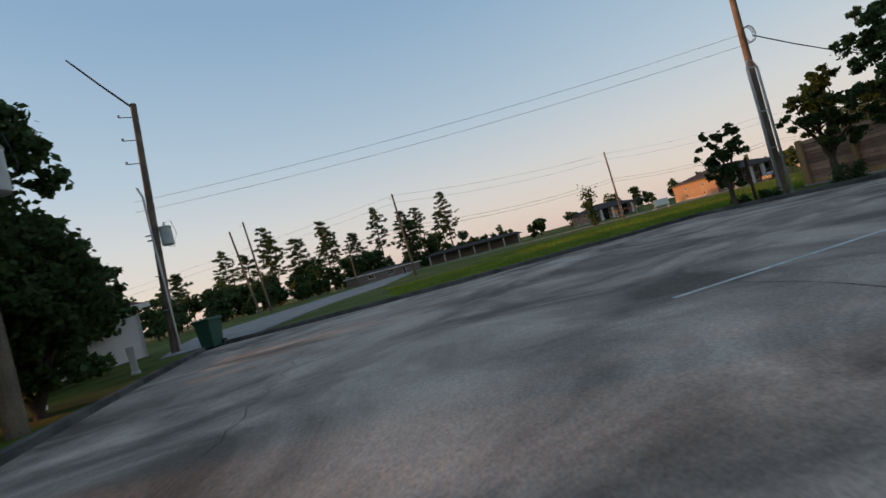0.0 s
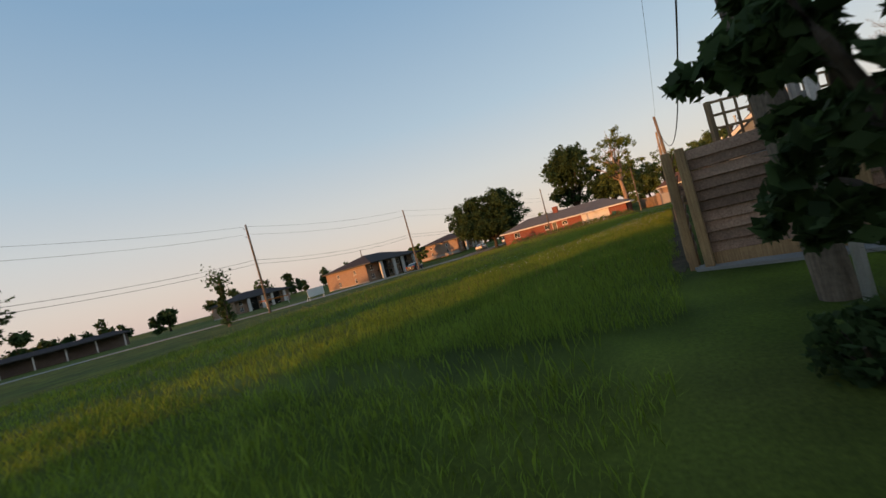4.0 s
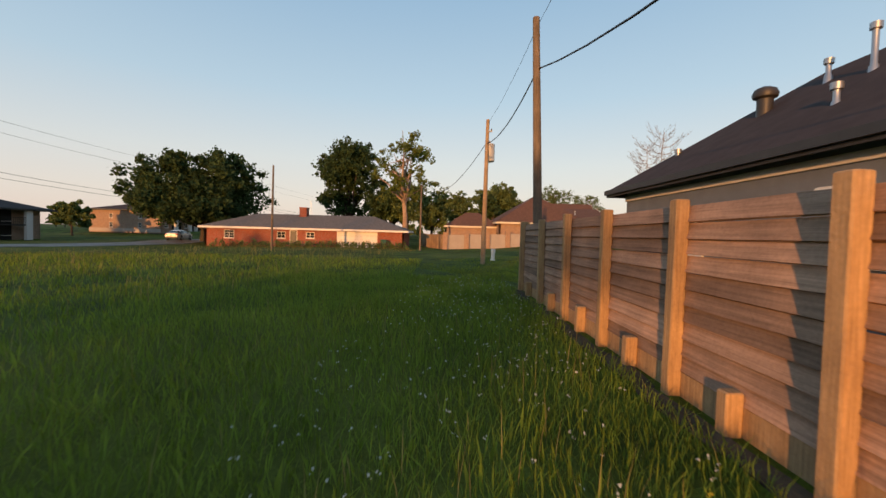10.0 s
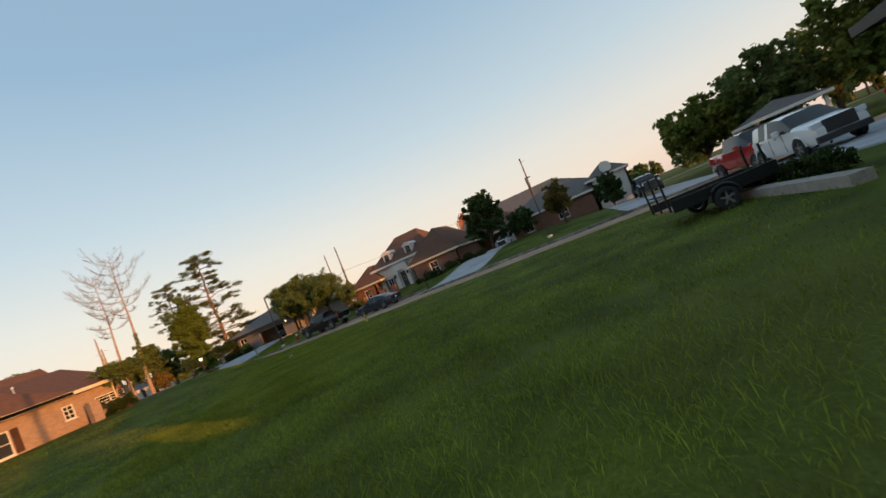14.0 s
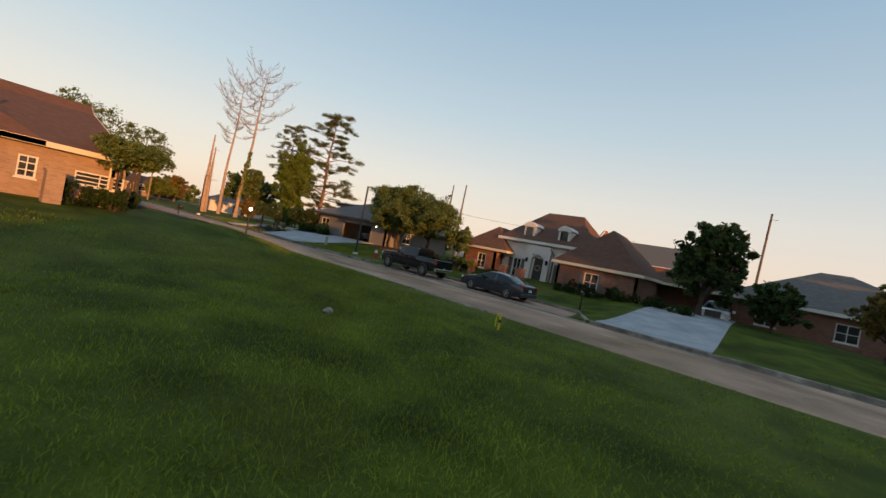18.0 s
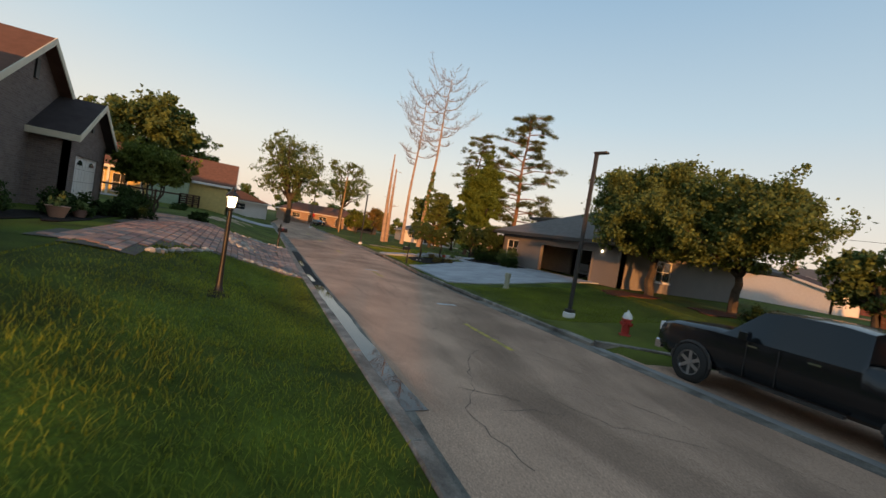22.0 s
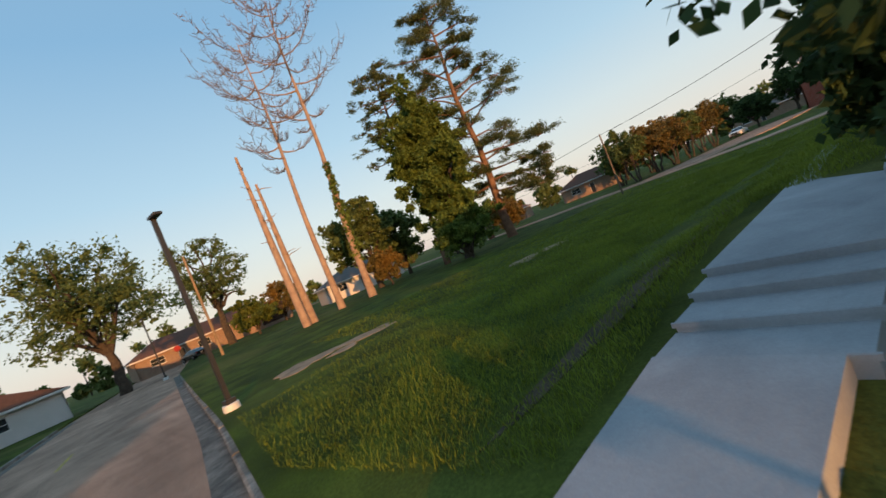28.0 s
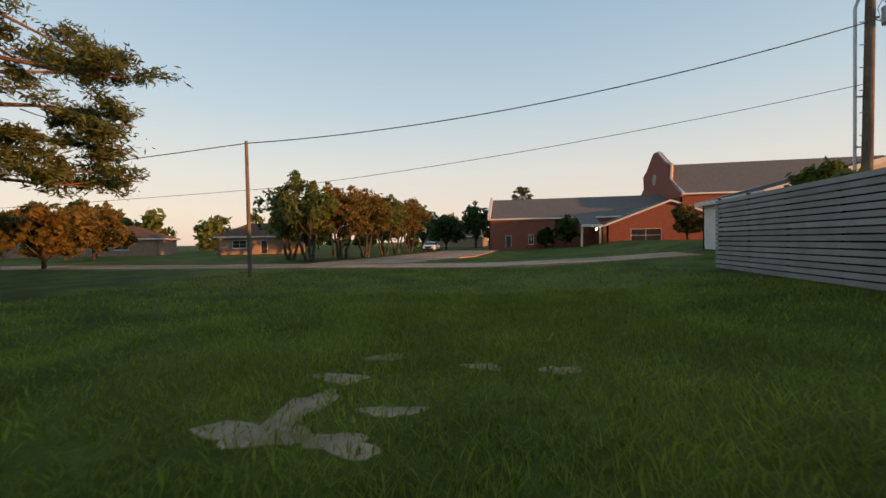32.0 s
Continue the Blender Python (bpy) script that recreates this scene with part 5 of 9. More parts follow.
# pale green house with its west wall coloured yellow as sunlit
gr = thing("house", (0, 0, 0), "pale green sided house with rust roof, porch and garage", "house", "houses")
grz = 1.05
body(gr, 79.0, -26.0, 87.0, -8.0, grz - 0.8, 3.6, "siding_green", south=((0.8, 5.4, grz + 0.1, 3.1, "garage_brown"),), west=((1.0, 2.2, grz + 0.8, grz + 2.0, "window"), (3.8, 5.2, grz + 0.7, grz + 2.2, "window"), (6.6, 7.6, grz + 0.05, grz + 2.15, "door"), (8.2, 9.4, grz + 0.4, grz + 2.1, "window")))
# low sun on the west wall is put into its siding colour
for o in gr.children:
    if o.name.startswith("wall_west"):
        o.data.materials[0] = M["siding_sunlit"]
roof_on(gr, 79.0, -26.0, 87.0, -8.0, 3.7, 2.6, 0.45, "shingle_red", "gable", "y", "trim", "siding_teal")
body(gr, 87.0, -24.0, 96.0, -14.0, grz - 0.8, 3.4, "siding_teal")
roof_on(gr, 86.0, -24.0, 96.0, -14.0, 3.5, 2.0, 0.4, "shingle_red", "hip", "x", "trim", name="rear_roof")
part("patio_roof", MB().box(76.2, -22.6, 3.72, 79.5, -19.6, 3.84), "metal_roof", gr)
part("side_room", MB().box(77.0, -22.4, grz - 0.6, 78.6, -19.4, 3.7), "siding_green", gr)
for y in (-18.9, -16.4, -13.6):
    part("porch_post", MB().box(76.6, y - 0.09, grz, 76.78, y + 0.09, 3.6), "cream", gr)
part("porch_beam", MB().box(76.55, -19.3, 3.5, 76.8, -13.4, 3.75).box(76.8, -19.3, 3.66, 78.6, -13.4, 3.76), "cream", gr)

# whitewashed brick house on the last lawn
wb = thing("house", (0, 0, 0), "whitewashed brick house with dark eaves and narrow windows", "house", "houses")
wbz = 0.6
body(wb, 55, -67.4, 61.6, -51.0, wbz - 0.8, 3.58, "brick_white", east=((0.3, 0.65, wbz + 1.1, wbz + 2.6, "slit"), (2.65, 3.1, wbz + 1.3, wbz + 2.6, "slit"), (7.6, 8.0, wbz + 1.45, wbz + 2.7, "slit"), (12.5, 13.0, wbz + 1.2, wbz + 2.6, "slit")))
roof_on(wb, 52, -67.4, 61.6, -51.0, 3.73, 2.6, 0.75, "shingle_dark", "hip", "y", "dark")
part("tap", MB().tube([(61.62, -62.0, 1.0), (61.8, -62.0, 1.0), (61.84, -62.0, 0.9)], 0.02, 6), "iron", wb)
for y in (-61.0, -56.0):
    vent_stack(wb, 60.0, y, 4.5, 0.3)

# church
ch = thing("church", (0, 0, 0), "red-brick church with curved white-capped gable and grey roof", "church")
body(ch, 20, -147, 48.1, -125.0, -0.4, 7.3, "brick_red", north=((19.6, 20.6, 5.7, 7.1, "window"), (22.0, 23.0, 5.7, 7.1, "window")))
roof_on(ch, 16, -147, 47.6, -125.0, 7.5, 5.9, 0.5, "shingle_grey", "gable", "x", "trim")
gx = MB()
prof = [(-124.6, 7.0), (-124.6, 7.5), (-129.6, 10.2), (-129.3, 12.3), (-131.5, 13.2), (-135.3, 15.5), (-136.7, 15.5), (-140.5, 13.2), (-142.7, 12.3), (-142.4, 10.2), (-147.4, 7.5), (-147.4, 7.0)]
gx.rings([[(x, y, z) for y, z in prof] for x in (47.4, 48.3)], True)
part("gable_parapet", gx, "brick_red", ch)
part("gable_coping", MB().tube([(47.85, y, z) for y, z in prof[1:-1]], 0.22, 6), "trim", ch)
part("round_window", MB().lathe([(0, 0), (0.9, 0), (0.9, 0.1), (0, 0.12)], 18, (48.31, -136.0, 11.0), "x"), "conc_wall", ch)
body(ch, 48.3, -140, 75.6, -126.0, -0.4, 4.5, "brick_red", north=((2.6, 3.5, 0.2, 1.95, "door"), (6.1, 6.9, 0.55, 2.1, "window"), (8.8, 9.6, 0.55, 1.6, "window")))
roof_on(ch, 48.3, -140, 75.4, -126.0, 4.6, 3.6, 0.3, "shingle_grey", "gable", "x", "trim", "brick_red", name="wing_roof")
part("wing_parapet", MB().rings([[(x, -125.7, 4.4), (x, -125.7, 5.1), (x, -133.0, 8.7), (x, -140.3, 5.1), (x, -140.3, 4.4)] for x in (75.3, 75.75)], True), "trim", ch)
body(ch, 44.4, -126.0, 59.6, -117.5, -0.4, 2.95, "brick_red", north=((2.9, 6.6, 0.75, 2.45, "window"),))
roof_on(ch, 44.4, -126.0, 59.6, -117.5, 3.05, 3.0, 0.3, "shingle_grey", "gable", "y", "trim", "brick_red", name="front_roof")
part("link_roof", MB().add([(59.9, -119.2, 3.15), (62.6, -119.2, 3.15), (62.6, -126.0, 5.0), (59.9, -126.0, 5.0), (59.9, -119.2, 2.95), (62.6, -119.2, 2.95), (62.6, -126.0, 4.8), (59.9, -126.0, 4.8)], [(0, 1, 2, 3), (7, 6, 5, 4), (0, 4, 5, 1), (1, 5, 6, 2), (2, 6, 7, 3), (3, 7, 4, 0)]), "shingle_grey", ch)
part("porch_lamp", MB().lathe([(0, 0), (0.1, 0.03), (0.12, 0.28), (0, 0.32)], 8, (60.6, -119.3, 2.4)), "porch_on", ch, "small lit porch lamp")
for x in (60.0, 62.4):
    part("portico_post", MB().box(x - 0.14, -120.2, -0.2, x + 0.14, -119.9, 3.1), "trim", ch)
part("portico_fascia", MB().box(59.9, -119.2, 2.9, 62.65, -119.1, 3.2), "trim", ch)


def simple_house(name, x, y, yaw, w, d, h, rise, wallm, roofm, label, kind="hip", ops=(), fascia="trim", z=None):
    """A plain distant house: front is its local south side."""
    e = thing(name, (x, y, gz(x, y) if z is None else z), label, "house", "houses", yaw=yaw)
    body(e, -w / 2, -d / 2, w / 2, d / 2, -0.5, h, wallm, south=ops, frame=fascia)
    roof_on(e, -w / 2, -d / 2, w / 2, d / 2, h + 0.1, rise, 0.5, roofm, kind, "x", fascia, wallm if kind == "gable" else None)
    return e


W = lambda a, b, lo=0.9, hi=2.1: (a, b, lo, hi, "window")
D = lambda a, b: (a, b, 0.05, 2.1, "door")
# orange-lit ranch houses at the street's end and round about
simple_house("house", 150, -50, -83, 26, 9, 2.6, 2.3, "brick_tan", "shingle_red", "low brick ranch with white porch posts, at the street end", ops=(W(2, 4), D(6, 7), W(9, 11), (13.5, 14.5, 0.05, 2.1, "door"), W(16, 18), (20, 25, 0.1, 2.2, "garage_brown")), z=0.3)
simple_house("house", 121, -23.5, -75, 15, 10, 2.5, 2.2, "stucco", "shingle", "small white house with brown hip roof beyond the lawn", ops=(W(2, 3.4), D(6, 7), W(9, 11)), z=0.3)
simple_house("house", 132, -72, -100, 14, 9, 2.4, 2.0, "stucco", "shingle_grey", "white house with grey roof among trees", ops=(W(2, 3.4), D(6, 7), W(9, 11)), z=0)
simple_house("house", 140, -118, 208, 20, 10, 2.6, 2.2, "brick_tan", "shingle", "low brick ranch house with white porch posts", ops=(W(2, 4), W(7, 9), D(11, 12), W(14, 16)), z=-0.2)
simple_house("house", 112, -122, 205, 12, 8, 2.6, 2.2, "brick_tan", "shingle", "small tan house with brown roof", ops=(W(2, 4), D(6, 7)), z=-0.2)
simple_house("house", 88, -172, 175, 16, 9, 2.6, 3.0, "brick_tan", "shingle_grey", "distant tan house with grey roof", ops=(W(2, 4), D(6, 7)), z=-0.2)


def apartment(x, y, yaw, w, d, label):
    """A two-storey block: plain brick end walls with few windows, open walk-up bays between white piers in front."""
    e = thing("apartment_building", (x, y, gz(x, y)), label, "apartments", "apartment blocks", yaw=yaw)
    body(e, -w / 2, -d / 2, w / 2, d / 2, -0.5, 3.9, "brick_tan", west=((d * 0.28, d * 0.28 + 0.7, 0.5, 1.5, "window"), (d * 0.28, d * 0.28 + 0.7, 2.3, 3.2, "window"), (d * 0.68, d * 0.68 + 0.7, 0.5, 1.5, "window"), (d * 0.68, d * 0.68 + 0.7, 2.3, 3.2, "window")), south=tuple((1 + i * 3.2, 2.2 + i * 3.2, q, q + 1.1, "window") for i in range(int(w / 3.3)) for q in (0.6, 2.4)))
    roof_on(e, -w / 2, -d / 2 - 1.4, w / 2, d / 2, 4.0, 2.1, 0.5, "shingle_dark", "hip", "x", "dark")
    part("plinth_band", MB().box(-w / 2 - 0.03, -d / 2, -0.3, -w / 2 - 0.004, d / 2, 0.35), "conc_wall", e)
    for i in range(2):
        bx = -w / 2 + w * (0.30 + 0.42 * i)
        b = new("balcony")
        b.parent = e
        part("deck", MB().box(bx - 2.2, -d / 2 - 1.5, 1.85, bx + 2.2, -d / 2 - 0.01, 2.0), "dark", b)
        part("balcony_rail", MB().box(bx - 2.2, -d / 2 - 1.5, 2.85, bx + 2.2, -d / 2 - 1.45, 2.91), "iron", b)
        # flat near-black panel drawn as the shade of a recessed bay
        part("recess", MB().box(bx - 1.5, -d / 2 - 0.03, 0.0, bx + 1.5, -d / 2 - 0.006, 3.8), "interior_shade", b)
        for sx in (-2.3, 2.3):
            part("column", MB().box(bx + sx - 0.4, -d / 2 - 1.6, -0.3, bx + sx + 0.4, -d / 2 - 1.2, 3.82), "stucco", b)
        for k in range(18):
            part("baluster", MB().box(bx - 2.05 + k * 0.24, -d / 2 - 1.48, 2.0, bx - 2.02 + k * 0.24, -d / 2 - 1.46, 2.85), "iron", b)
    return e


apartment(33.4, 63.0, -1, 18.8, 12, "two-storey brick apartment block with dark hip roof")
apartment(75.5, 64.0, 0, 16, 14, "two-storey brick apartment block in low sun")
apartment(38.7, 117.0, -1, 18.8, 12, "two-storey brick apartment block behind the road")
# far low buildings in the north-west
simple_house("house", -44, 108, 20, 20, 9, 2.3, 0.7, "brick_grey", "shingle_dark", "low dark flat-roofed brick building by the road", ops=(W(3, 5), W(9, 11), D(14, 15)))
pv2 = thing("pavilion", (-12, 118, -0.4), "long open shelter with white posts", "pavilion", yaw=-18)
for i in range(7):
    part("post", MB().box(-15 + i * 5 - 0.12, -2, 0, -15 + i * 5 + 0.12, -1.76, 3.0), "trim", pv2)
part("back_wall", MB().box(-16, 2.5, 0, 16, 2.8, 2.9), "brick_grey", pv2)
roof_on(pv2, -16, -2.2, 16, 2.8, 3.05, 0.9, 0.4, "shingle_dark", "hip", "x", "dark")
wc = thing("house", (-72.5, 13.0, 0), "white house with columned porch behind trees", "house", "houses", yaw=-40)
body(wc, -5, -3, 5, 3, -0.3, 2.7, "stucco", south=((1.5, 2.6, 0.7, 2.0, "window"), (4.5, 5.5, 0.05, 2.1, "door"), (7.3, 8.4, 0.7, 2.0, "window")))
roof_on(wc, -5, -5, 5, 3, 2.8, 1.8, 0.4, "shingle", "hip", "x", "trim")
for i in range(4):
    part("porch_column", MB().lathe([(0.16, 0), (0.14, 0.1), (0.12, 2.6), (0.17, 2.7)], 10, (-4.4 + i * 2.9, -4.7, 0)), "trim", wc)
slab("drive_north", [(-63.5, 5.0), (-60, 4.6), (-45, 60), (-38, 92), (-44, 94), (-70, 30)], lambda x, y: gz(x, y) + 0.05, "concrete", "pale concrete drive behind the wheelie bin", "driveway")


# ---------------------------------------------------------------- fences
POSTS = (-35.75, -33.8, -31.8, -29.8, -27.75, -25.8, -23.8, -21.8, -19.8, -17.75, -15.85, -13.85, -11.95, -10.15, -8.3, -6.45, -4.5, -2.15)
fence = thing("fence", (0, 0, 0), "weathered horizontal lapped-board wood fence with square posts", "fence", kind="structure")
BOARD_H = 0.178


def board_mesh(seed):
    """A lapped fence board 1 m long, a little cupped, to be stretched to its bay."""
    rnd = random.Random(seed)
    mb = MB()
    j = lambda: rnd.uniform(-0.004, 0.004)
    prof = ((0.0, 0.002), (0.008, 0.0), (0.030, 0.003), (0.027, BOARD_H + 0.008), (0.012, BOARD_H + 0.010), (0.004, BOARD_H + 0.006))
    mb.rings([[(x, y - 0.013 + j(), z + j()) for y, z in prof] for x in (0.0, 0.33, 0.66, 1.0)], True)
    return mb.mesh("board", "fence")


BOARDS = [board_mesh(i) for i in range(6)]
post_me = MB().bevel_box(-0.07, -0.0, -0.1, 0.07, 0.14, 2.02, 0.012).mesh("post", "post")
stub_me = MB().bevel_box(-0.065, 0.0, -0.1, 0.065, 0.15, 0.42, 0.012).mesh("stub_post", "post")


def fence_run(root, posts, at, rows=10, lean=0.012, post_mesh=post_me, stubs=True, kick=True, lift=0.24):
    """Posts along local x with boards behind them; at is the pose of the run."""
    rnd = random.Random(len(posts) * 7 + rows)
    for i, p in enumerate(posts):
        o = new("post", post_mesh)
        o.parent = root
        o.matrix_local = at @ pose(p, 0, rnd.uniform(-0.04, 0.03), rnd.uniform(-1, 1) * 0.6, rnd.uniform(-1, 1) * 0.8, rnd.uniform(-3, 3))
        if i == len(posts) - 1:
            break
        w = posts[i + 1] - p
        for r in range(rows):
            o = new("board", BOARDS[rnd.randrange(6)])
            o.parent = root
            o.matrix_local = at @ pose(p, 0.004, lift + r * (1.96 - lift) / rows + rnd.uniform(-0.006, 0.006), 15.0, rnd.uniform(-0.35, 0.35), 0) @ Matrix.Diagonal((w - 0.004, 1, (1.96 - lift) / rows / BOARD_H * 0.965, 1))
        if kick:
            part("kick_board", MB().box(p + 0.075, -0.03, -0.05, p + w - 0.075, 0.012, 0.25, at), "post", root)
        if stubs:
            o = new("stub_post", stub_me)
            o.parent = root
            o.matrix_local = at @ pose(p + w * (0.5 + rnd.uniform(-0.05, 0.05)), 0.012, rnd.uniform(-0.08, 0.03), 0, rnd.uniform(-2, 2), 0)


fence_run(fence, POSTS, Matrix.Identity(4))
fence_west = thing("fence", (0, 0, 0), "weathered board fence with drain grate at its foot", "fence", kind="structure")
fence_run(fence_west, tuple(0.0 + 1.95 * i for i in range(12)), Matrix.Translation((-35.85, -0.16, 0)) @ Matrix.Rotation(radians(-97), 4, "Z") @ Matrix.Diagonal((1, -1, 1, 1)), stubs=False)
fence_east = thing("fence", (0, 0, 0), "weathered board fence returning to the house", "fence", kind="structure")
fence_run(fence_east, (0.0, 1.9), Matrix.Translation((-2.1, -0.1, 0)) @ Matrix.Rotation(radians(-90), 4, "Z"), stubs=False)
lattice = thing("lattice_screen", (-35.0, -0.75, 1.98), "tan wooden lattice trellis above the fence", "trellis", yaw=-62)
for i in range(10):
    part("slat", MB().box(i * 0.24, -0.01, 0.0, i * 0.24 + 0.04, 0.01, 0.75, Matrix.Rotation(0.0, 4, "Y")), "fence2", lattice)
for i in range(4):
    part("rail", MB().box(0, 0.012, i * 0.235, 2.3, 0.03, i * 0.235 + 0.045), "fence2", lattice)

for q in (0.02, 2.2):
    part("post", MB().box(q, 0.032, -1.98, q + 0.08, 0.11, 0.76), "fence2", lattice)

wood_fence = thing("picket_fence", (0, 0, 0), "tan upright-board privacy fence", "fence", kind="structure")
wp2 = [Vector((35.0, 1.8, 0)), Vector((44.0, 5.2, 0))]
dv = (wp2[1] - wp2[0])
for i in range(62):
    p = wp2[0] + dv * (i / 62)
    z = gz(p.x, p.y)
    part("picket", MB().box(-0.07, -0.01, -0.1, 0.07, 0.01, 1.75 + 0.04 * ((i * 7) % 3), Matrix.Translation((p.x, p.y, z)) @ Matrix.Rotation(math.atan2(dv.y, dv.x), 4, "Z")), "fence2", wood_fence)
low_fence = thing("picket_fence", (0, 0, 0), "low dark picket garden fence", "fence", kind="structure")
for i in range(44):
    x, y = 32.6, 6.4 + i * 0.32
    part("picket", MB().box(x - 0.01, y - 0.035, gz(x, y) - 0.1, x + 0.01, y + 0.035, gz(x, y) + 0.72), "dark", low_fence)
part("rail", MB().box(32.62, 6.3, rz + 0.3, 32.66, 20.4, rz + 0.38), "dark", low_fence)

# slatted screen on the last lawn
slat_fence = thing("slat_screen", (0, 0, 0), "grey horizontal slat screen fence with gaps", "fence", kind="structure")
SX = 63.95
for k in range(16):
    z = gz(SX, -71) - 0.14 + k * 0.158
    part("slat", MB().box(SX - 0.02, -76.4, z, SX + 0.02, -66.9, z + 0.122), "slat_grey", slat_fence)
for i in range(6):
    y = -76.3 + i * 1.86
    part("post", MB().box(SX - 0.12, y - 0.045, gz(SX, y) - 0.1, SX - 0.03, y + 0.045, gz(SX, y) + 2.42), "dark", slat_fence)
# added dark sheet that paints the shade seen between the slats
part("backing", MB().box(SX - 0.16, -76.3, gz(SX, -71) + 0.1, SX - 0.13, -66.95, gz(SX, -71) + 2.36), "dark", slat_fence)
shed = thing("shelter", (0, 0, 0), "enclosure behind the slat screen, its shaded inside drawn as black sheets", "shelter")
# both sheets are near-black in place of the enclosure's unlit inside
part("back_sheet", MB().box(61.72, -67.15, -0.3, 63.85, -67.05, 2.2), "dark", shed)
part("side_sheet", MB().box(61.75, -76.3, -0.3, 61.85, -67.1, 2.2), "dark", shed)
part("top_beam", MB().box(61.7, -76.3, 2.2, 63.9, -67.0, 2.27), "trim", shed)

ranch_fence = thing("rail_fence", (0, 0, 0), "dark three-rail post fence round the patio", "fence", kind="structure")
rf = [(68.0, -12.2), (74.2, -22.2), (78.4, -23.4)]
for (a, b), n in zip(zip(rf, rf[1:]), (6, 3)):
    for i in range(n + 1):
        x, y = a[0] + (b[0] - a[0]) * i / n, a[1] + (b[1] - a[1]) * i / n
        part("post", MB().box(x - 0.07, y - 0.07, gz(x, y) - 0.2, x + 0.07, y + 0.07, gz(x, y) + 1.15), "brown", ranch_fence)
        if i < n:
            d = Vector((b[0] - a[0], b[1] - a[1], 0))
            L = d.length / n
            for q in ((0.95,) if n == 6 else (0.25, 0.45, 0.65, 0.85, 1.05)):
                m = Matrix.Translation((x, y, gz(x, y) + q)) @ Matrix.Rotation(math.atan2(d.y, d.x), 4, "Z")
                part("rail", MB().box(0.07, -0.03, 0, L - 0.07, 0.03, 0.13, m), "brown", ranch_fence)


# ---------------------------------------------------------------- poles and wires
def utility_pole(x, y, h, label, lean=(0, 0), r=0.14, material="pole", arms=0, transformer=None, z=None, conduits=0):
    z = gz(x, y) if z is None else z
    e = thing("utility_pole", (x, y, z), label, "pole", "utility poles")
    part("shaft", MB().tube([(0, 0, -0.2), (lean[0] * 0.5, lean[1] * 0.5, h * 0.5), (lean[0], lean[1], h)], [r, r * 0.86, r * 0.7], 12), material, e, smooth=True)
    for i in range(arms):
        q = h - 0.6 - i * 1.05
        a = part("bracket", MB().tube([(lean[0] * q / h, lean[1] * q / h, q), (lean[0] * q / h - 0.55, lean[1] * q / h - 0.2, q - 0.02)], 0.022, 6), "steel", e)
        part("insulator", MB().lathe([(0.0, 0), (0.06, 0.01), (0.035, 0.05), (0.06, 0.07), (0.03, 0.12), (0, 0.13)], 8, (lean[0] * q / h - 0.55, lean[1] * q / h - 0.2, q - 0.02)), "tank", a)
    if transformer:
        tz, dx, dy, s = transformer
        c = (lean[0] * tz / h + dx, lean[1] * tz / h + dy, tz)
        t = part("transformer", MB().lathe([(0.20 * s, 0), (0.24 * s, 0.03), (0.24 * s, 0.78 * s), (0.26 * s, 0.80 * s), (0.22 * s, 0.86 * s), (0.0, 0.90 * s)], 18, c), "tank", e, "pale grey steel drum transformer", smooth=True)
        part("bushing", MB().lathe([(0.05, 0), (0.03, 0.05), (0.05, 0.1), (0.02, 0.2), (0, 0.21)], 8, (c[0], c[1], c[2] + 0.86 * s)), "tank", t)
        part("strap", MB().box(min(0, dx), -0.03, tz + 0.3, max(0, dx), 0.03, tz + 0.36), "steel", t)
        part("jumper_lead", MB().tube([(c[0], c[1], c[2] + 1.0 * s), (c[0] + 0.25, c[1] + 0.1, c[2] + 1.1 * s), (c[0] + 0.38, c[1] + 0.1, c[2] + 0.5), (c[0] + 0.2, c[1] + 0.05, c[2] - 0.1), (c[0], c[1], c[2] - 0.05)], 0.012, 6), "cable", t)
    for i in range(conduits):
        s = -1 if i else 1
        c = part("conduit", MB().tube([(0.26 * s, -0.12, 0.0), (0.26 * s, -0.12, h * 0.62), (0.1 * s, -0.08, h * 0.66)], 0.05, 8), "steel", e)
        for q in (1.9, 3.4, 5.2):
            part("clamp", MB().box(min(0, 0.28 * s), -0.15, q, max(0, 0.28 * s), -0.09, q + 0.05), "steel", c)
    return e


pe = utility_pole(-38.7, -1.0, 8.4, "wood utility pole with steel conduits and coiled cable", (0.7, 0.4), 0.16, "pole", conduits=2)
coil = MB()
for k in range(3):
    coil.tube([(0.42 + 0.30 * math.cos(a * 0.45 + k), -0.1 + 0.06 * k, 6.6 + 0.34 * math.sin(a * 0.45 + k)) for a in range(15)], 0.014, 5)
part("cable_coil", coil, "cable", pe)
lampole = utility_pole(-63.6, 6.9, 11.2, "wood utility pole with insulator brackets and transformer", (0.7, 0.1), 0.17, "pole", arms=3, transformer=(4.7, 0.42, 0.1, 1.0), conduits=1)
part("mast_arm", MB().tube([(0.68, 0.1, 11.0), (-0.2, -0.3, 12.0), (-1.1, -0.6, 13.1)], [0.05, 0.045, 0.04], 6), "dark", lampole)
utility_pole(-61.6, -5.3, 5.7, "wood utility pole hidden in trees, with transformer", (0, 0), 0.15, "pole", transformer=(4.0, 0.36, 0.12, 1.0))
utility_pole(-46.4, 42.0, 11.6, "tall leaning wood utility pole in the field", (-0.4, 0.2), 0.16, arms=2)
utility_pole(-8.9, 46.6, 11.7, "tall wood utility pole in the field", (-0.3, 0), 0.16, arms=2)
utility_pole(19.0, 41.2, 11.1, "tall wood utility pole at the road edge", (-0.3, 0), 0.16, arms=3)
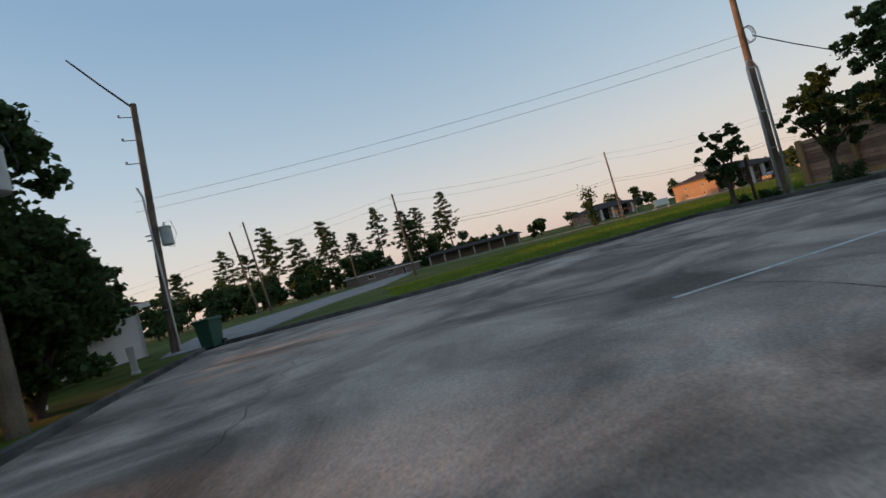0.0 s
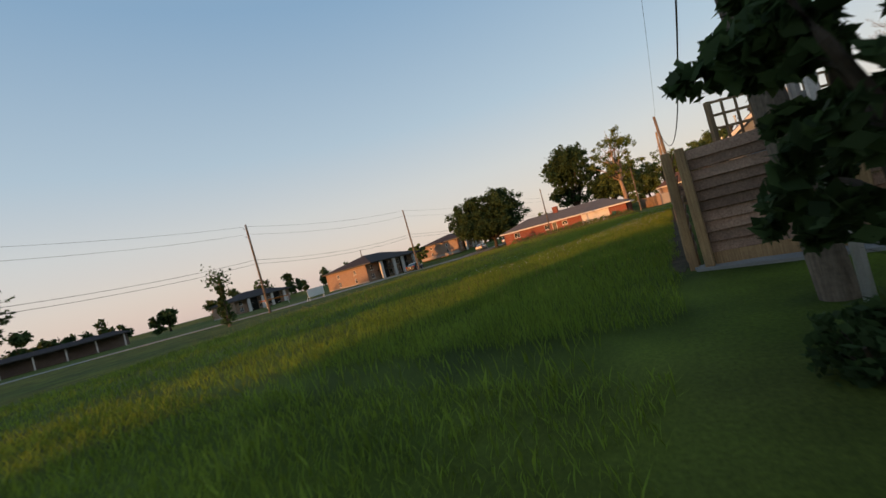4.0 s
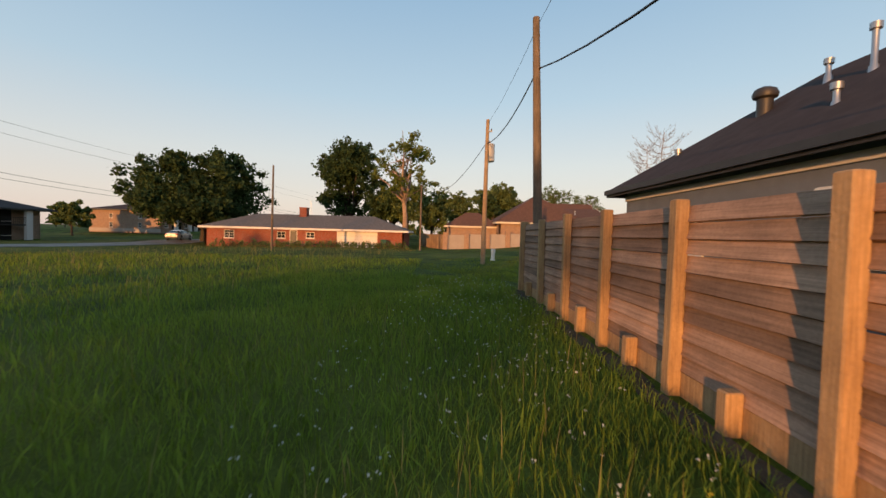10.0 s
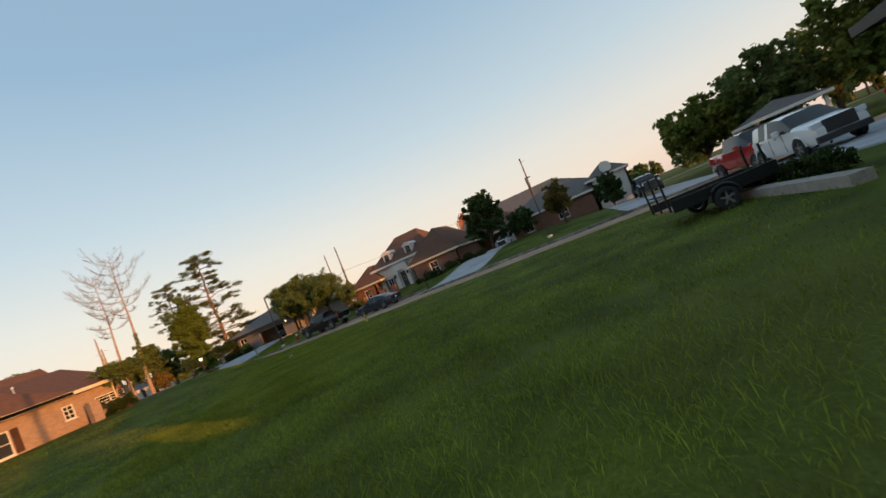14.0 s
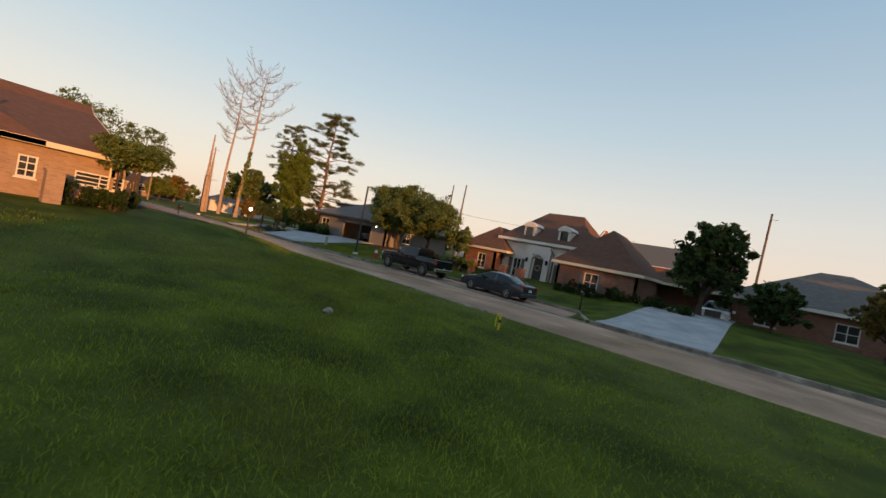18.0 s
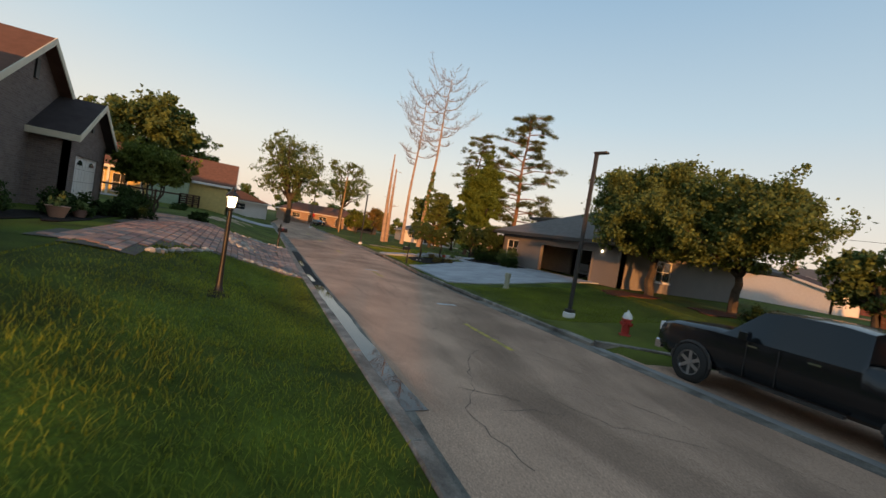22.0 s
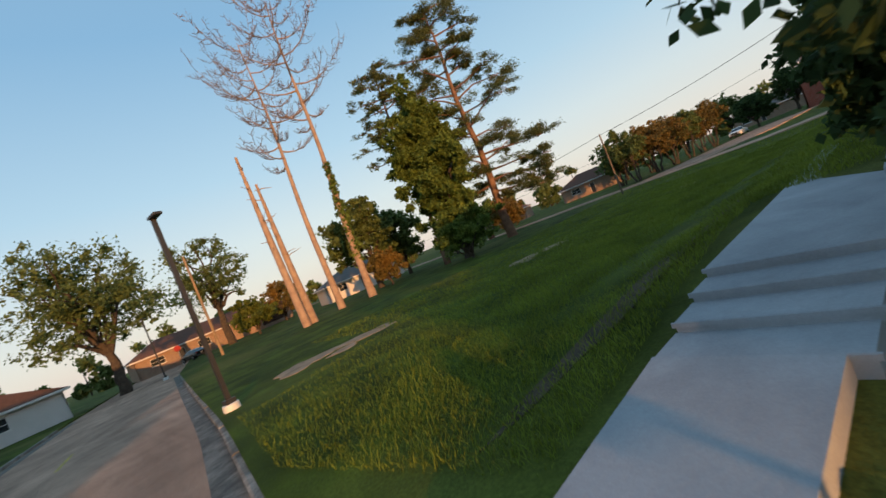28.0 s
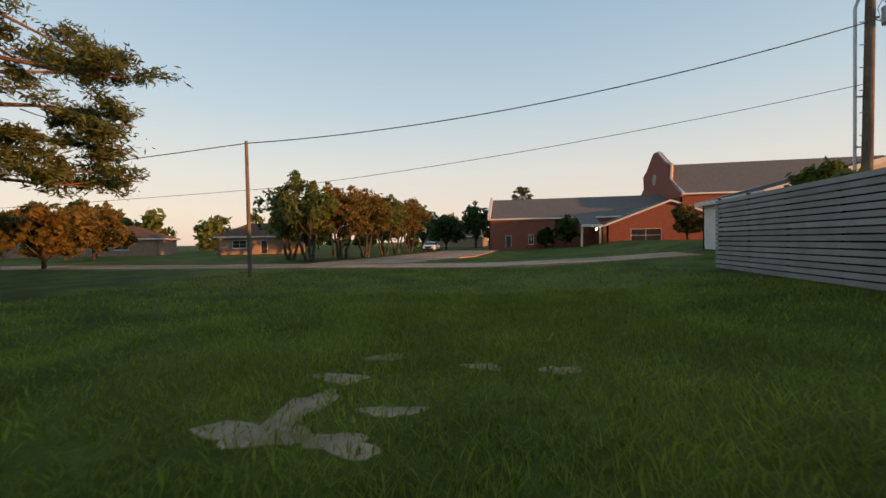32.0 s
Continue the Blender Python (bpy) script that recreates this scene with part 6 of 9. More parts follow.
utility_pole(34.2, 66.2, 7.8, "wood utility pole by the apartment block", (0, 0), 0.14)
utility_pole(-68.9, 65.2, 16.5, "far dark wood utility pole", (-1.0, 0), 0.2, arms=1)
utility_pole(-69.8, 60.0, 14.5, "far dark leaning wood utility pole", (-1.6, 0.4), 0.2)
utility_pole(-53.0, 75, 9.5, "far dark wood utility pole", (0, 0), 0.16, arms=1)
pfp = utility_pole(-1.75, -0.55, 8.2, "grey wood utility pole behind the fence end", (0.1, 0.32), 0.15, "pole")
tp = utility_pole(8.4, 0.1, 8.35, "sunlit tan utility pole with drum transformer", (1.75, -0.25), 0.14, "pole_tan", transformer=(5.9, 0.45, -0.22, 1.2))
part("crossarm", MB().box(1.52, -0.5, 7.6, 1.60, -0.2, 7.68).lathe([(0.05, 0), (0.03, 0.06), (0.05, 0.1), (0, 0.14)], 8, (1.56, -0.45, 7.68)), "steel", tp)
utility_pole(23.4, 17.7, 7.6, "thin wood utility pole in the field", (0.2, 0), 0.11)
utility_pole(31.0, 4.6, 7.2, "grey wood utility pole beside the wood fence", (0.3, 0), 0.12)
utility_pole(13.1, -67.6, 11.3, "wood utility pole behind the roofs", (-0.3, 0), 0.14, arms=1)
utility_pole(51.8, -64.6, 10.8, "wood utility pole behind the garage roof", (0, 0), 0.13)
utility_pole(110, -44.5, 10.5, "sunlit tan utility pole near the street end", (-0.3, 0), 0.14, "pole_tan", arms=1)
polz = utility_pole(83.2, -77.7, 6.4, "slim dark wood service pole on the lawn", (-0.1, 0.2), 0.10, "pole", z=-0.4)
polr = utility_pole(58.6, -77.6, 13.5, "tall dark utility pole with climbing steps", (-0.2, 0), 0.17, "pole", transformer=(7.6, -0.4, 0.2, 0.7), conduits=1)
for k in range(12):
    part("step_bolt", MB().box(-0.2, -0.015, 3 + k * 0.8, 0.2, 0.015, 3.03 + k * 0.8), "steel", polr)


def wire(a, b, sag, r, label="thin black overhead service cable", name="cable"):
    a, b = Vector(a), Vector(b)
    n = 18
    pts = [a.lerp(b, i / n) - Vector((0, 0, sag * 4 * (i / n) * (1 - i / n))) for i in range(n + 1)]
    return tagged(part(name, MB().tube(pts, r, 5), "cable"), label, "cable", "overhead cables")


wire((-38.0, -1.0, 6.55), (-1.66, -0.35, 6.68), 2.75, 0.022, "thick twisted black overhead service cable")
wire((-1.6, -0.3, 6.6), (9.7, -0.1, 6.9), 0.45, 0.022, "black twisted cable between two poles")
wire((9.8, -0.1, 7.0), (31.2, 4.6, 6.6), 1.6, 0.018)
wire((-38.0, -0.7, 8.7), (-1.7, -0.3, 8.0), 0.5, 0.007)
wire((-1.7, -0.3, 8.0), (10.0, -0.2, 8.2), 0.2, 0.007)
for q in (0, 0.45):
    wire((-38.3, -0.8, 6.3 + q), (-63.8, 7.0, 6.4 + q), 0.35, 0.007)
POLE_LINE = ((-130, 96, 10), (-46.6, 42.1, 11), (-9.1, 46.6, 11.1), (18.8, 41.2, 10.6), (60, 36, 10.4), (140, 28, 10.4))
for q, sg in ((0.0, 0.6), (-1.0, 0.7), (-4.4, 0.8), (-4.9, 0.8)):
    for a, b in zip(POLE_LINE, POLE_LINE[1:]):
        wire((a[0], a[1], a[2] + q), (b[0], b[1], b[2] + q), sg, 0.018 if q < -2 else 0.012)
wire((83.1, -77.5, 5.9), (58.6, -77.5, 8.7), 0.7, 0.022)
wire((58.6, -77.6, 8.9), (30, -90, 9.4), 0.5, 0.022)
wire((83.1, -77.5, 5.9), (150, -80, 5.4), 0.8, 0.022)
wire((82, -78.2, 3.9), (58.5, -77.6, 6.6), 0.3, 0.012)
wire((150, -81, 3.7), (82, -78.2, 3.9), 0.4, 0.012)


# ---------------------------------------------------------------- plants
def leaf_mesh(name, centres, size, material, seed, flat=0.0, long=1.7):
    """Many small diamond leaves at the given centres."""
    centres = np.asarray(centres)
    rs = np.random.RandomState(seed)
    n = len(centres)
    a = rs.normal(size=(n, 3))
    a[:, 2] *= 1 - flat
    a /= np.linalg.norm(a, axis=1)[:, None] + 1e-9
    b = np.cross(a, rs.normal(size=(n, 3)))
    b /= np.linalg.norm(b, axis=1)[:, None] + 1e-9
    s = size * rs.uniform(0.6, 1.4, size=(n, 1))
    v = np.empty((n, 4, 3))
    v[:, 0], v[:, 1], v[:, 2], v[:, 3] = centres - a * s * long / 2, centres + b * s / 2, centres + a * s * long / 2, centres - b * s / 2
    me = bpy.data.meshes.new(name)
    me.vertices.add(4 * n)
    me.vertices.foreach_set("co", v.reshape(-1))
    me.loops.add(4 * n)
    me.loops.foreach_set("vertex_index", np.arange(4 * n, dtype=np.int32))
    me.polygons.add(n)
    me.polygons.foreach_set("loop_start", np.arange(0, 4 * n, 4, dtype=np.int32))
    me.update(calc_edges=True)
    me.materials.append(M[material])
    return me


def clump_points(clumps, per, rs, flat=1.0):
    """Scatters leaf centres through (x, y, z, radius) clumps: each breaks into small loose sprays with soft edges."""
    clumps = np.array(clumps)
    k = len(clumps)
    d = rs.normal(size=(k, 6, 3))
    d /= np.linalg.norm(d, axis=2)[:, :, None]
    d *= rs.uniform(0.35, 0.95, size=(k, 6, 1))
    at = np.repeat(np.arange(k), per)
    c = clumps[at]
    off = d[at, rs.randint(0, 6, len(at))] + rs.normal(size=(len(at), 3)) * 0.31
    off[:, 2] *= flat
    return c[:, :3] + off * c[:, 3:4]


def limb(mb, a, b, r0, r1, rnd, n=4, bend=0.12):
    a, b = Vector(a), Vector(b)
    L = (b - a).length
    pts = [a]
    for i in range(1, n):
        p = a.lerp(b, i / n)
        pts.append(p + Vector((rnd.uniform(-1, 1), rnd.uniform(-1, 1), rnd.uniform(-0.3, 0.9))) * L * bend)
    pts.append(b)
    mb.tube(pts, [r0 + (r1 - r0) * i / n for i in range(n + 1)], 7)


def broad_tree(x, y, h, r, seed, label, leaf="leaf", clumps=46, per=60, size=0.16, base=0.28, trunk=None, stems=1, bark="bark", sparse=0.0, squash=1.0, z=None, name="tree", lean=(0, 0)):
    """A broad-leaved tree: forked limbs and a crown of leaf clumps with an uneven outline."""
    rnd, rs = random.Random(seed), np.random.RandomState(seed)
    e = thing(name, (x, y, gz(x, y) if z is None else z), label, "tree", "trees")
    trunk = trunk or 0.030 * h
    clumps, per = int(clumps * 2.5), int(per * 0.66)
    cz, hz_ = h * (base + 1) / 2, h * (1 - base) / 2
    cl = []
    lobes = []
    for i in range(13):
        a, e_ = i * 2.4 + rnd.uniform(-0.5, 0.5), rnd.uniform(-0.75, 0.95)
        k = rnd.uniform(0.25, 0.80)
        lobes.append(Vector((math.cos(a) * k * math.sqrt(1 - 0.6 * e_ * e_), math.sin(a) * k * math.sqrt(1 - 0.6 * e_ * e_), e_ * 0.72)))
    for i in range(clumps):
        if rnd.random() < 0.66:
            b_ = lobes[rnd.randrange(13)]
            p = b_ + Vector((rnd.gauss(0, 0.23), rnd.gauss(0, 0.23), rnd.gauss(0, 0.19)))
            if p.length > 1.08:
                p *= 1.08 / p.length
        else:
            p = Vector((rnd.uniform(-0.7, 0.7), rnd.uniform(-0.7, 0.7), rnd.uniform(-0.8, 0.7)))
        taper = 1.0 - 0.30 * max(0, p.z)
        cr = r * rnd.uniform(0.10, 0.20)
        cl.append((lean[0] + p.x * (r - cr * 0.6) * taper, lean[1] + p.y * (r - cr * 0.6) * taper, cz + max(p.z, -0.92) * (hz_ - cr * 0.5), cr))
    mb = MB()
    for s in range(stems):
        a = 6.28 * s / stems + seed
        off = (math.cos(a) * trunk * 1.2, math.sin(a) * trunk * 1.2) if stems > 1 else (0, 0)
        top = (lean[0] * 0.5 + math.cos(a) * r * 0.25 * (stems > 1), lean[1] * 0.5 + math.sin(a) * r * 0.25 * (stems > 1), h * base * 1.15)
        tr = trunk / math.sqrt(stems)
        limb(mb, (*off, -0.15), top, tr * 1.15, tr * 0.75, rnd, 5, 0.04)
        for i in range(9 // stems + 2):
            c = cl[rnd.randrange(len(cl))]
            mid = Vector(top).lerp(Vector(c[:3]), 0.5) + Vector((0, 0, 0.1 * h * rnd.random()))
            limb(mb, top, mid, tr * 0.55, tr * 0.3, rnd, 3, 0.08)
            limb(mb, mid, c[:3], tr * 0.3, tr * 0.08, rnd, 3, 0.1)
            c2 = cl[rnd.randrange(len(cl))]
            if (Vector(c2[:3]) - mid).length < r:
                limb(mb, mid, c2[:3], tr * 0.22, tr * 0.06, rnd, 3, 0.1)
    part("trunk", mb, bark, e, smooth=True)
    if sparse:
        cl = [c for c in cl if rnd.random() > sparse]
    cl = cl + [(c[0] + c[3] * rnd.uniform(-1, 1), c[1] + c[3] * rnd.uniform(-1, 1), c[2] + c[3] * rnd.uniform(-0.8, 0.8), c[3] * rnd.uniform(0.45, 0.7)) for c in cl]
    pts = clump_points(cl, int(per * 1.15), rs, 0.75 * squash)
    new_ob = new("crown", leaf_mesh("crown", pts, size * 0.76, leaf, seed))
    new_ob.parent = e
    return e


def pine(x, y, h, seed, label, crown=0.45, spread=None, per=34, z=None, r=None, size=0.34, leaf="needle", bark=None, lean=(0, 0), low=()):
    """A tall pine: bare trunk below, uneven level limbs above that end in flat plates of needles."""
    rnd, rs = random.Random(seed), np.random.RandomState(seed)
    e = thing("pine_tree", (x, y, gz(x, y) if z is None else z), label, "tree", "trees")
    r = r or 0.011 * h + 0.06
    spread = spread or h * 0.14
    mb = MB()
    P = lambda q: Vector((lean[0] * q / h + 0.12 * math.sin(q * 0.5 + seed), lean[1] * q / h + 0.12 * math.cos(q * 0.4 + seed), q))
    mb.tube([P(h * i / 10) - Vector((0, 0, 0.2 if i == 0 else 0)) for i in range(11)], [r * (1.25 if i == 0 else 1.0 - 0.085 * i) for i in range(11)], 9)
    cl = []
    n = 34
    for i in range(n):
        u = (1 - crown) + crown * (i + 0.5) / n
        q = h * u
        a = i * 2.4 + rnd.uniform(-0.6, 0.6)
        v = (u - (1 - crown)) / crown
        L = spread * (0.55 + 0.55 * math.sin(math.pi * (0.25 + 0.62 * v))) * (1.05 - 0.55 * v * v) * rnd.choice((0.5, 0.85, 1.0, 1.15))
        o = P(q)
        tip = o + Vector((math.cos(a) * L, math.sin(a) * L, L * rnd.uniform(0.0, 0.30)))
        limb(mb, o, tip, r * 0.24, 0.02, rnd, 3, 0.07)
        for k in range(5):
            s = o.lerp(tip, rnd.uniform(0.40, 1.0))
            t2 = s + Vector((rnd.uniform(-1, 1), rnd.uniform(-1, 1), rnd.uniform(0.0, 0.6))) * L * 0.28
            limb(mb, s, t2, 0.03, 0.012, rnd, 2, 0.1)
            cl.append((*t2, spread * rnd.uniform(0.09, 0.17)))
        cl.append((*tip, spread * rnd.uniform(0.12, 0.20)))
    for q, a, L in low:
        o = P(q)
        tip = o + Vector((math.cos(a) * L, math.sin(a) * L, -0.12 * L))
        limb(mb, o, tip, r * 0.26, 0.02, rnd, 4, 0.05)
        for k in range(12):
            u = rnd.uniform(0.35, 1.0)
            s = o.lerp(tip, u)
            t2 = s + Vector((rnd.uniform(-1, 1), rnd.uniform(-1, 1), rnd.uniform(-0.15, 0.5))) * L * 0.22
            limb(mb, s, t2, 0.03, 0.012, rnd, 2, 0.1)
            cl.append((*t2, spread * rnd.uniform(0.09, 0.15)))
    cl += [(*(P(h * 0.985) + Vector((rnd.uniform(-0.8, 0.8), rnd.uniform(-0.8, 0.8), rnd.uniform(-0.4, 0.6)))), spread * 0.16) for _ in range(6)]
    part("trunk", mb, bark or "pinebark", e, smooth=True)
    o = new("crown", leaf_mesh("crown", clump_points(cl, int(per * 1.1), rs, 0.50), size * 0.30, leaf, seed, 0.3, 4.5))
    o.parent = e
    return e


def bare_pine(x, y, h, seed, label, first=0.56, spread=5.5, r=0.36, lean=(0, 0), limbs=17):
    """A dead pine: limbs that sweep out and turn up, forked into fine twigs, over a long bare trunk."""
    rnd = random.Random(seed)
    e = thing("pine_tree", (x, y, gz(x, y)), label, "tree", "trees")
    mb, tw = MB(), MB()
    P = lambda q: Vector((lean[0] * q / h + 0.10 * math.sin(q * 0.35 + seed), lean[1] * q / h + 0.10 * math.cos(q * 0.3 + seed), q))
    mb.tube([P(h * i / 12) - Vector((0, 0, 0.2 if i == 0 else 0)) for i in range(13)], [r * (1.2 if i == 0 else 1.0 - 0.076 * i) for i in range(13)], 9)

    def curve(o, d, L, rise, k, u0=0.0):
        return [o + d * L * w + Vector((0, 0, L * (rise * w * w - 0.10 * math.sin(3.1 * w)))) for w in [u0 + (1 - u0) * q / k for q in range(k + 1)]]
    for i in range(limbs):
        v = (i + 0.3 * rnd.random()) / (limbs - 1)
        o = P(h * (first + (0.99 - first) * min(1, v)))
        a = i * 2.4 + rnd.uniform(-0.5, 0.5)
        L = spread * (0.55 + 0.5 * math.sin(math.pi * min(1, v) * 0.85)) * (1.0 - 0.35 * v) * rnd.uniform(0.65, 1.15)
        d = Vector((math.cos(a), math.sin(a), 0))
        pts = curve(o, d, L, 0.22 + 0.62 * v, 5)
        mb.tube(pts, [max(0.03, r * 0.26 * (1 - 0.35 * v)) * (1 - 0.8 * q / 5) for q in range(6)], 6)
        for k in range(11):
            w = 0.30 + 0.70 * k / 10
            j = min(4, int(w * 5))
            s = pts[j].lerp(pts[j + 1], w * 5 - j) if w < 1 else pts[5]
            side = Vector((-d.y, d.x, 0)) * rnd.choice((-1, 1)) * rnd.uniform(0.3, 1.0)
            dd = (d * rnd.uniform(0.3, 0.9) + side).normalized()
            l2 = L * rnd.uniform(0.16, 0.36)
            p2 = curve(s, dd, l2, rnd.uniform(0.3, 1.1), 3)
            tw.tube(p2, [0.032, 0.026, 0.02, 0.014], 5)
            for m in range(5):
                s3 = p2[1].lerp(p2[3], rnd.random())
                d3 = Vector((rnd.uniform(-1, 1), rnd.uniform(-1, 1), rnd.uniform(0.1, 1.1))).normalized()
                tw.tube([s3, s3 + d3 * l2 * rnd.uniform(0.25, 0.5)], [0.017, 0.010], 4)
    part("trunk", mb, "deadwood", e, smooth=True)
    part("branchwork", tw, "deadtwig", e)
    return e


def bush(x, y, rx, ry, h, seed, label, leaf="hedge", n=1400, size=0.07, z=None, name="bush", bloom=None):
    """A shrub: short stems inside a rounded, uneven mass of leaves."""
    rnd, rs = random.Random(seed), np.random.RandomState(seed)
    z = gz(x, y) if z is None else z
    e = thing(name, (x, y, z), label, "bush", "shrubs")
    mb = MB()
    for i in range(7):
        a = i * 0.9 + seed
        limb(mb, (0.1 * rx * math.cos(a), 0.1 * ry * math.sin(a), -0.05), (0.6 * rx * math.cos(a), 0.6 * ry * math.sin(a), h * rnd.uniform(0.5, 0.85)), 0.03, 0.01, rnd, 3)
    part("stem", mb, "bark", e)
    cl = []
    for i in range(26):
        a, u = rnd.uniform(0, 6.28), rnd.uniform(0.08, 0.92)
        k = math.sqrt(rnd.uniform(0.1, 1)) * math.sqrt(max(0.05, 1 - (u * 1.0 - 0.3) ** 2 * 1.5))
        cl.append((rx * 0.8 * k * math.cos(a), ry * 0.8 * k * math.sin(a), h * u * 0.9, min(rx, ry, h) * rnd.uniform(0.22, 0.36)))
    o = new("foliage", leaf_mesh("foliage", clump_points(cl, n // 18, rs, 0.9), size * 0.85, leaf, seed))
    o.parent = e
    if bloom:
        o = new("blossom", leaf_mesh("blossom", clump_points(cl, max(2, n // 260), rs, 1.0), size * 1.1, bloom, seed + 1))
        o.parent = e
    return e


def woods(name, line, h, depth, seed, leaf, label, n=9000, size=0.9, pines=0):
    """A far tree line: one uneven mass of foliage along a line of points, with stems."""
    rnd, rs = random.Random(seed), np.random.RandomState(seed)
    cl, mb = [], MB()
    tot = sum(math.dist(a, b) for a, b in zip(line, line[1:]))
    k = int(tot / 4.2)
    for a, b in zip(line, line[1:]):
        m = max(1, int(k * math.dist(a, b) / tot))
        for i in range(m):
            u = (i + rnd.random()) / m
            x, y = a[0] + (b[0] - a[0]) * u + rnd.uniform(-depth, depth), a[1] + (b[1] - a[1]) * u + rnd.uniform(-depth, depth)
            hh = h * rnd.uniform(0.55, 1.15)
            z = gz(x, y)
            mb.tube([(x, y, z - 0.3), (x + rnd.uniform(-0.5, 0.5), y, z + hh * 0.8)], [0.22, 0.07], 6)
            for j in range(5):
                cl.append((x + rnd.uniform(-1, 1) * hh * 0.22, y + rnd.uniform(-1, 1) * hh * 0.22, z + hh * rnd.uniform(0.18, 0.9), hh * rnd.uniform(0.13, 0.24)))
    e = new(name, leaf_mesh(name, clump_points(cl, max(12, 2 * n // len(cl)), rs, 0.85), size * 0.68, leaf, seed))
    tagged(e, label, "woods", kind="stuff")
    o = part("woods_stems", mb, "bark")
    tagged(o, "bare stems among the distant trees", "woods", kind="stuff")
    return e


# round the parking lot
# unseen row, placed where it keeps low sun off fence and lawn
for i, (x, y, h, r) in enumerate(((-80.0, 8.2, 11.0, 4.0), (-80.0, 18.6, 11.5, 2.6), (-77.0, 6.0, 9.5, 3.6), (-74.0, 1.0, 9.5, 4.0))):
    broad_tree(x, y, h, r, 200 + i, "tall dark tree added out of view to block low sun", "leaf_dark", 50, 60, 0.26, 0.1)
broad_tree(-65.0, -2.2, 10.0, 3.5, 11, "dense dark shade tree beside the parking lot", "leaf_dark", 90, 130, 0.17, 0.05)
broad_tree(-62.3, -3.6, 4.3, 1.75, 18, "dense dark evergreen beside the parking lot kerb", "leaf_dark", 90, 150, 0.13, 0.02)
broad_tree(-63.0, -7.2, 7.5, 2.2, 19, "dense dark shade tree overhanging the lot kerb", "leaf_dark", 80, 130, 0.16, 0.06)
broad_tree(-66.6, 4.2, 6.6, 2.6, 12, "dense dark shade tree by a white house", "leaf_dark", 60, 80, 0.18, 0.12)
broad_tree(-68.4, -5.0, 11.0, 4.0, 13, "tall dark shade tree at the lot edge", "leaf_dark", 60, 90, 0.2, 0.12)
broad_tree(-68.5, 9.5, 6.0, 2.8, 14, "dark rounded tree before the white house", "leaf_dark", 40, 60, 0.22, 0.15)
broad_tree(-41.1, -0.9, 3.4, 0.85, 15, "small young street tree by the board fence", "leaf_dark", 30, 60, 0.10, 0.2)
broad_tree(-38.7, -2.9, 4.5, 1.15, 16, "young leafy tree against the board fence", "leaf_dark", 36, 70, 0.11, 0.18)
broad_tree(-38.9, -5.4, 5.7, 1.45, 17, "leafy tree against the board fence", "leaf_dark", 40, 80, 0.12, 0.2)
for i, (x, y, s) in enumerate(((-40.2, -1.6, 0.4), (-39.8, -3.9, 0.55), (-39.6, -6.4, 0.6), (-40.6, -0.7, 0.35))):
    bush(x, y, s, s, s * 1.3, 30 + i, "low dark shrub at the fence foot", "leaf_dark", 700, 0.06)
tpy = thing("vine_pole", (-16.9, 42.9, gz(-16.9, 42.9)), "vine-smothered pole standing in the field", "tree")
part("trunk", MB().tube([(0, 0, -0.1), (0.1, 0, 5.6)], [0.16, 0.1], 8), "pole", tpy)
o = new("crown", leaf_mesh("crown", clump_points([(0.1 * math.sin(i), 0.1, 0.5 + 0.42 * i, 0.35 + 0.35 * (i in (1, 2, 3)) + 0.75 * (i > 9)) for i in range(13)], 90, np.random.RandomState(5)), 0.2, "leaf_dark", 5))
o.parent = tpy
for i in range(15):
    u = i / 14
    x = -100 + 92 * u + (i * 37 % 7) - 3
    y = 128 + (i * 53 % 29) - 10 + 20 * abs(u - 0.5)
    pine(x, y, 17 + (i * 29 % 11), 100 + i, "tall slender pine in the distance", crown=0.6, spread=3.6, per=10, size=0.9, z=-0.5, bark="bark", leaf="leaf_dark")
woods("woods_northwest", [(-150, 60), (-95, 100), (-50, 140), (0, 170)], 9, 7, 1, "leaf_dark", "dark distant woods beyond the field", 9000, 1.1)
woods("woods_behind_pines", [(-140, 82), (-100, 112), (-55, 132), (-8, 140)], 11, 5, 11, "leaf_dark", "dense dark undergrowth below the distant pines", 12000, 1.0)
woods("woods_lot", [(-112, 40), (-120, 75)], 11, 6, 12, "leaf_dark", "dark distant woods beyond the white house", 5000, 1.0)
woods("woods_north", [(-10, 165), (80, 150), (180, 120), (230, 80)], 8.5, 7, 2, "leaf_dark", "dark distant tree line to the north", 9000, 1.2)
woods("woods_east", [(230, 80), (220, 20), (200, -30), (190, -90)], 9, 8, 3, "leaf", "distant tree line beyond the houses", 8000, 1.2)
woods("woods_south", [(190, -95), (150, -140), (100, -190), (60, -200)], 9, 8, 4, "leaf", "distant trees behind the southern houses", 8000, 1.2)
woods("woods_church", [(60, -195), (10, -170), (-40, -120), (-60, -70)], 9, 7, 5, "leaf", "distant trees west of the church", 7000, 1.2)
# this belt is out of view, added to shade the lot and houses
woods("woods_west", [(-110, -70), (-104, -36), (-98, -6), (-98, 14)], 10.5, 5, 6, "leaf_dark", "unseen tree belt added to block low sun west of the parking lot", 22000, 0.8)

# sun blockers out of view, sized to shade fence, gable, grass and lawn
broad_tree(-106, 27.0, 13.6, 5.2, 18, "tall unseen tree placed to shade the fence and grey gable", "leaf_dark", 70, 90, 0.4, 0.08)
woods("woods_lane", [(-106, 31), (-109, 48)], 7.4, 2, 21, "leaf_dark", "low unseen thicket added to keep sun off the meadow grass", 3500, 0.7)
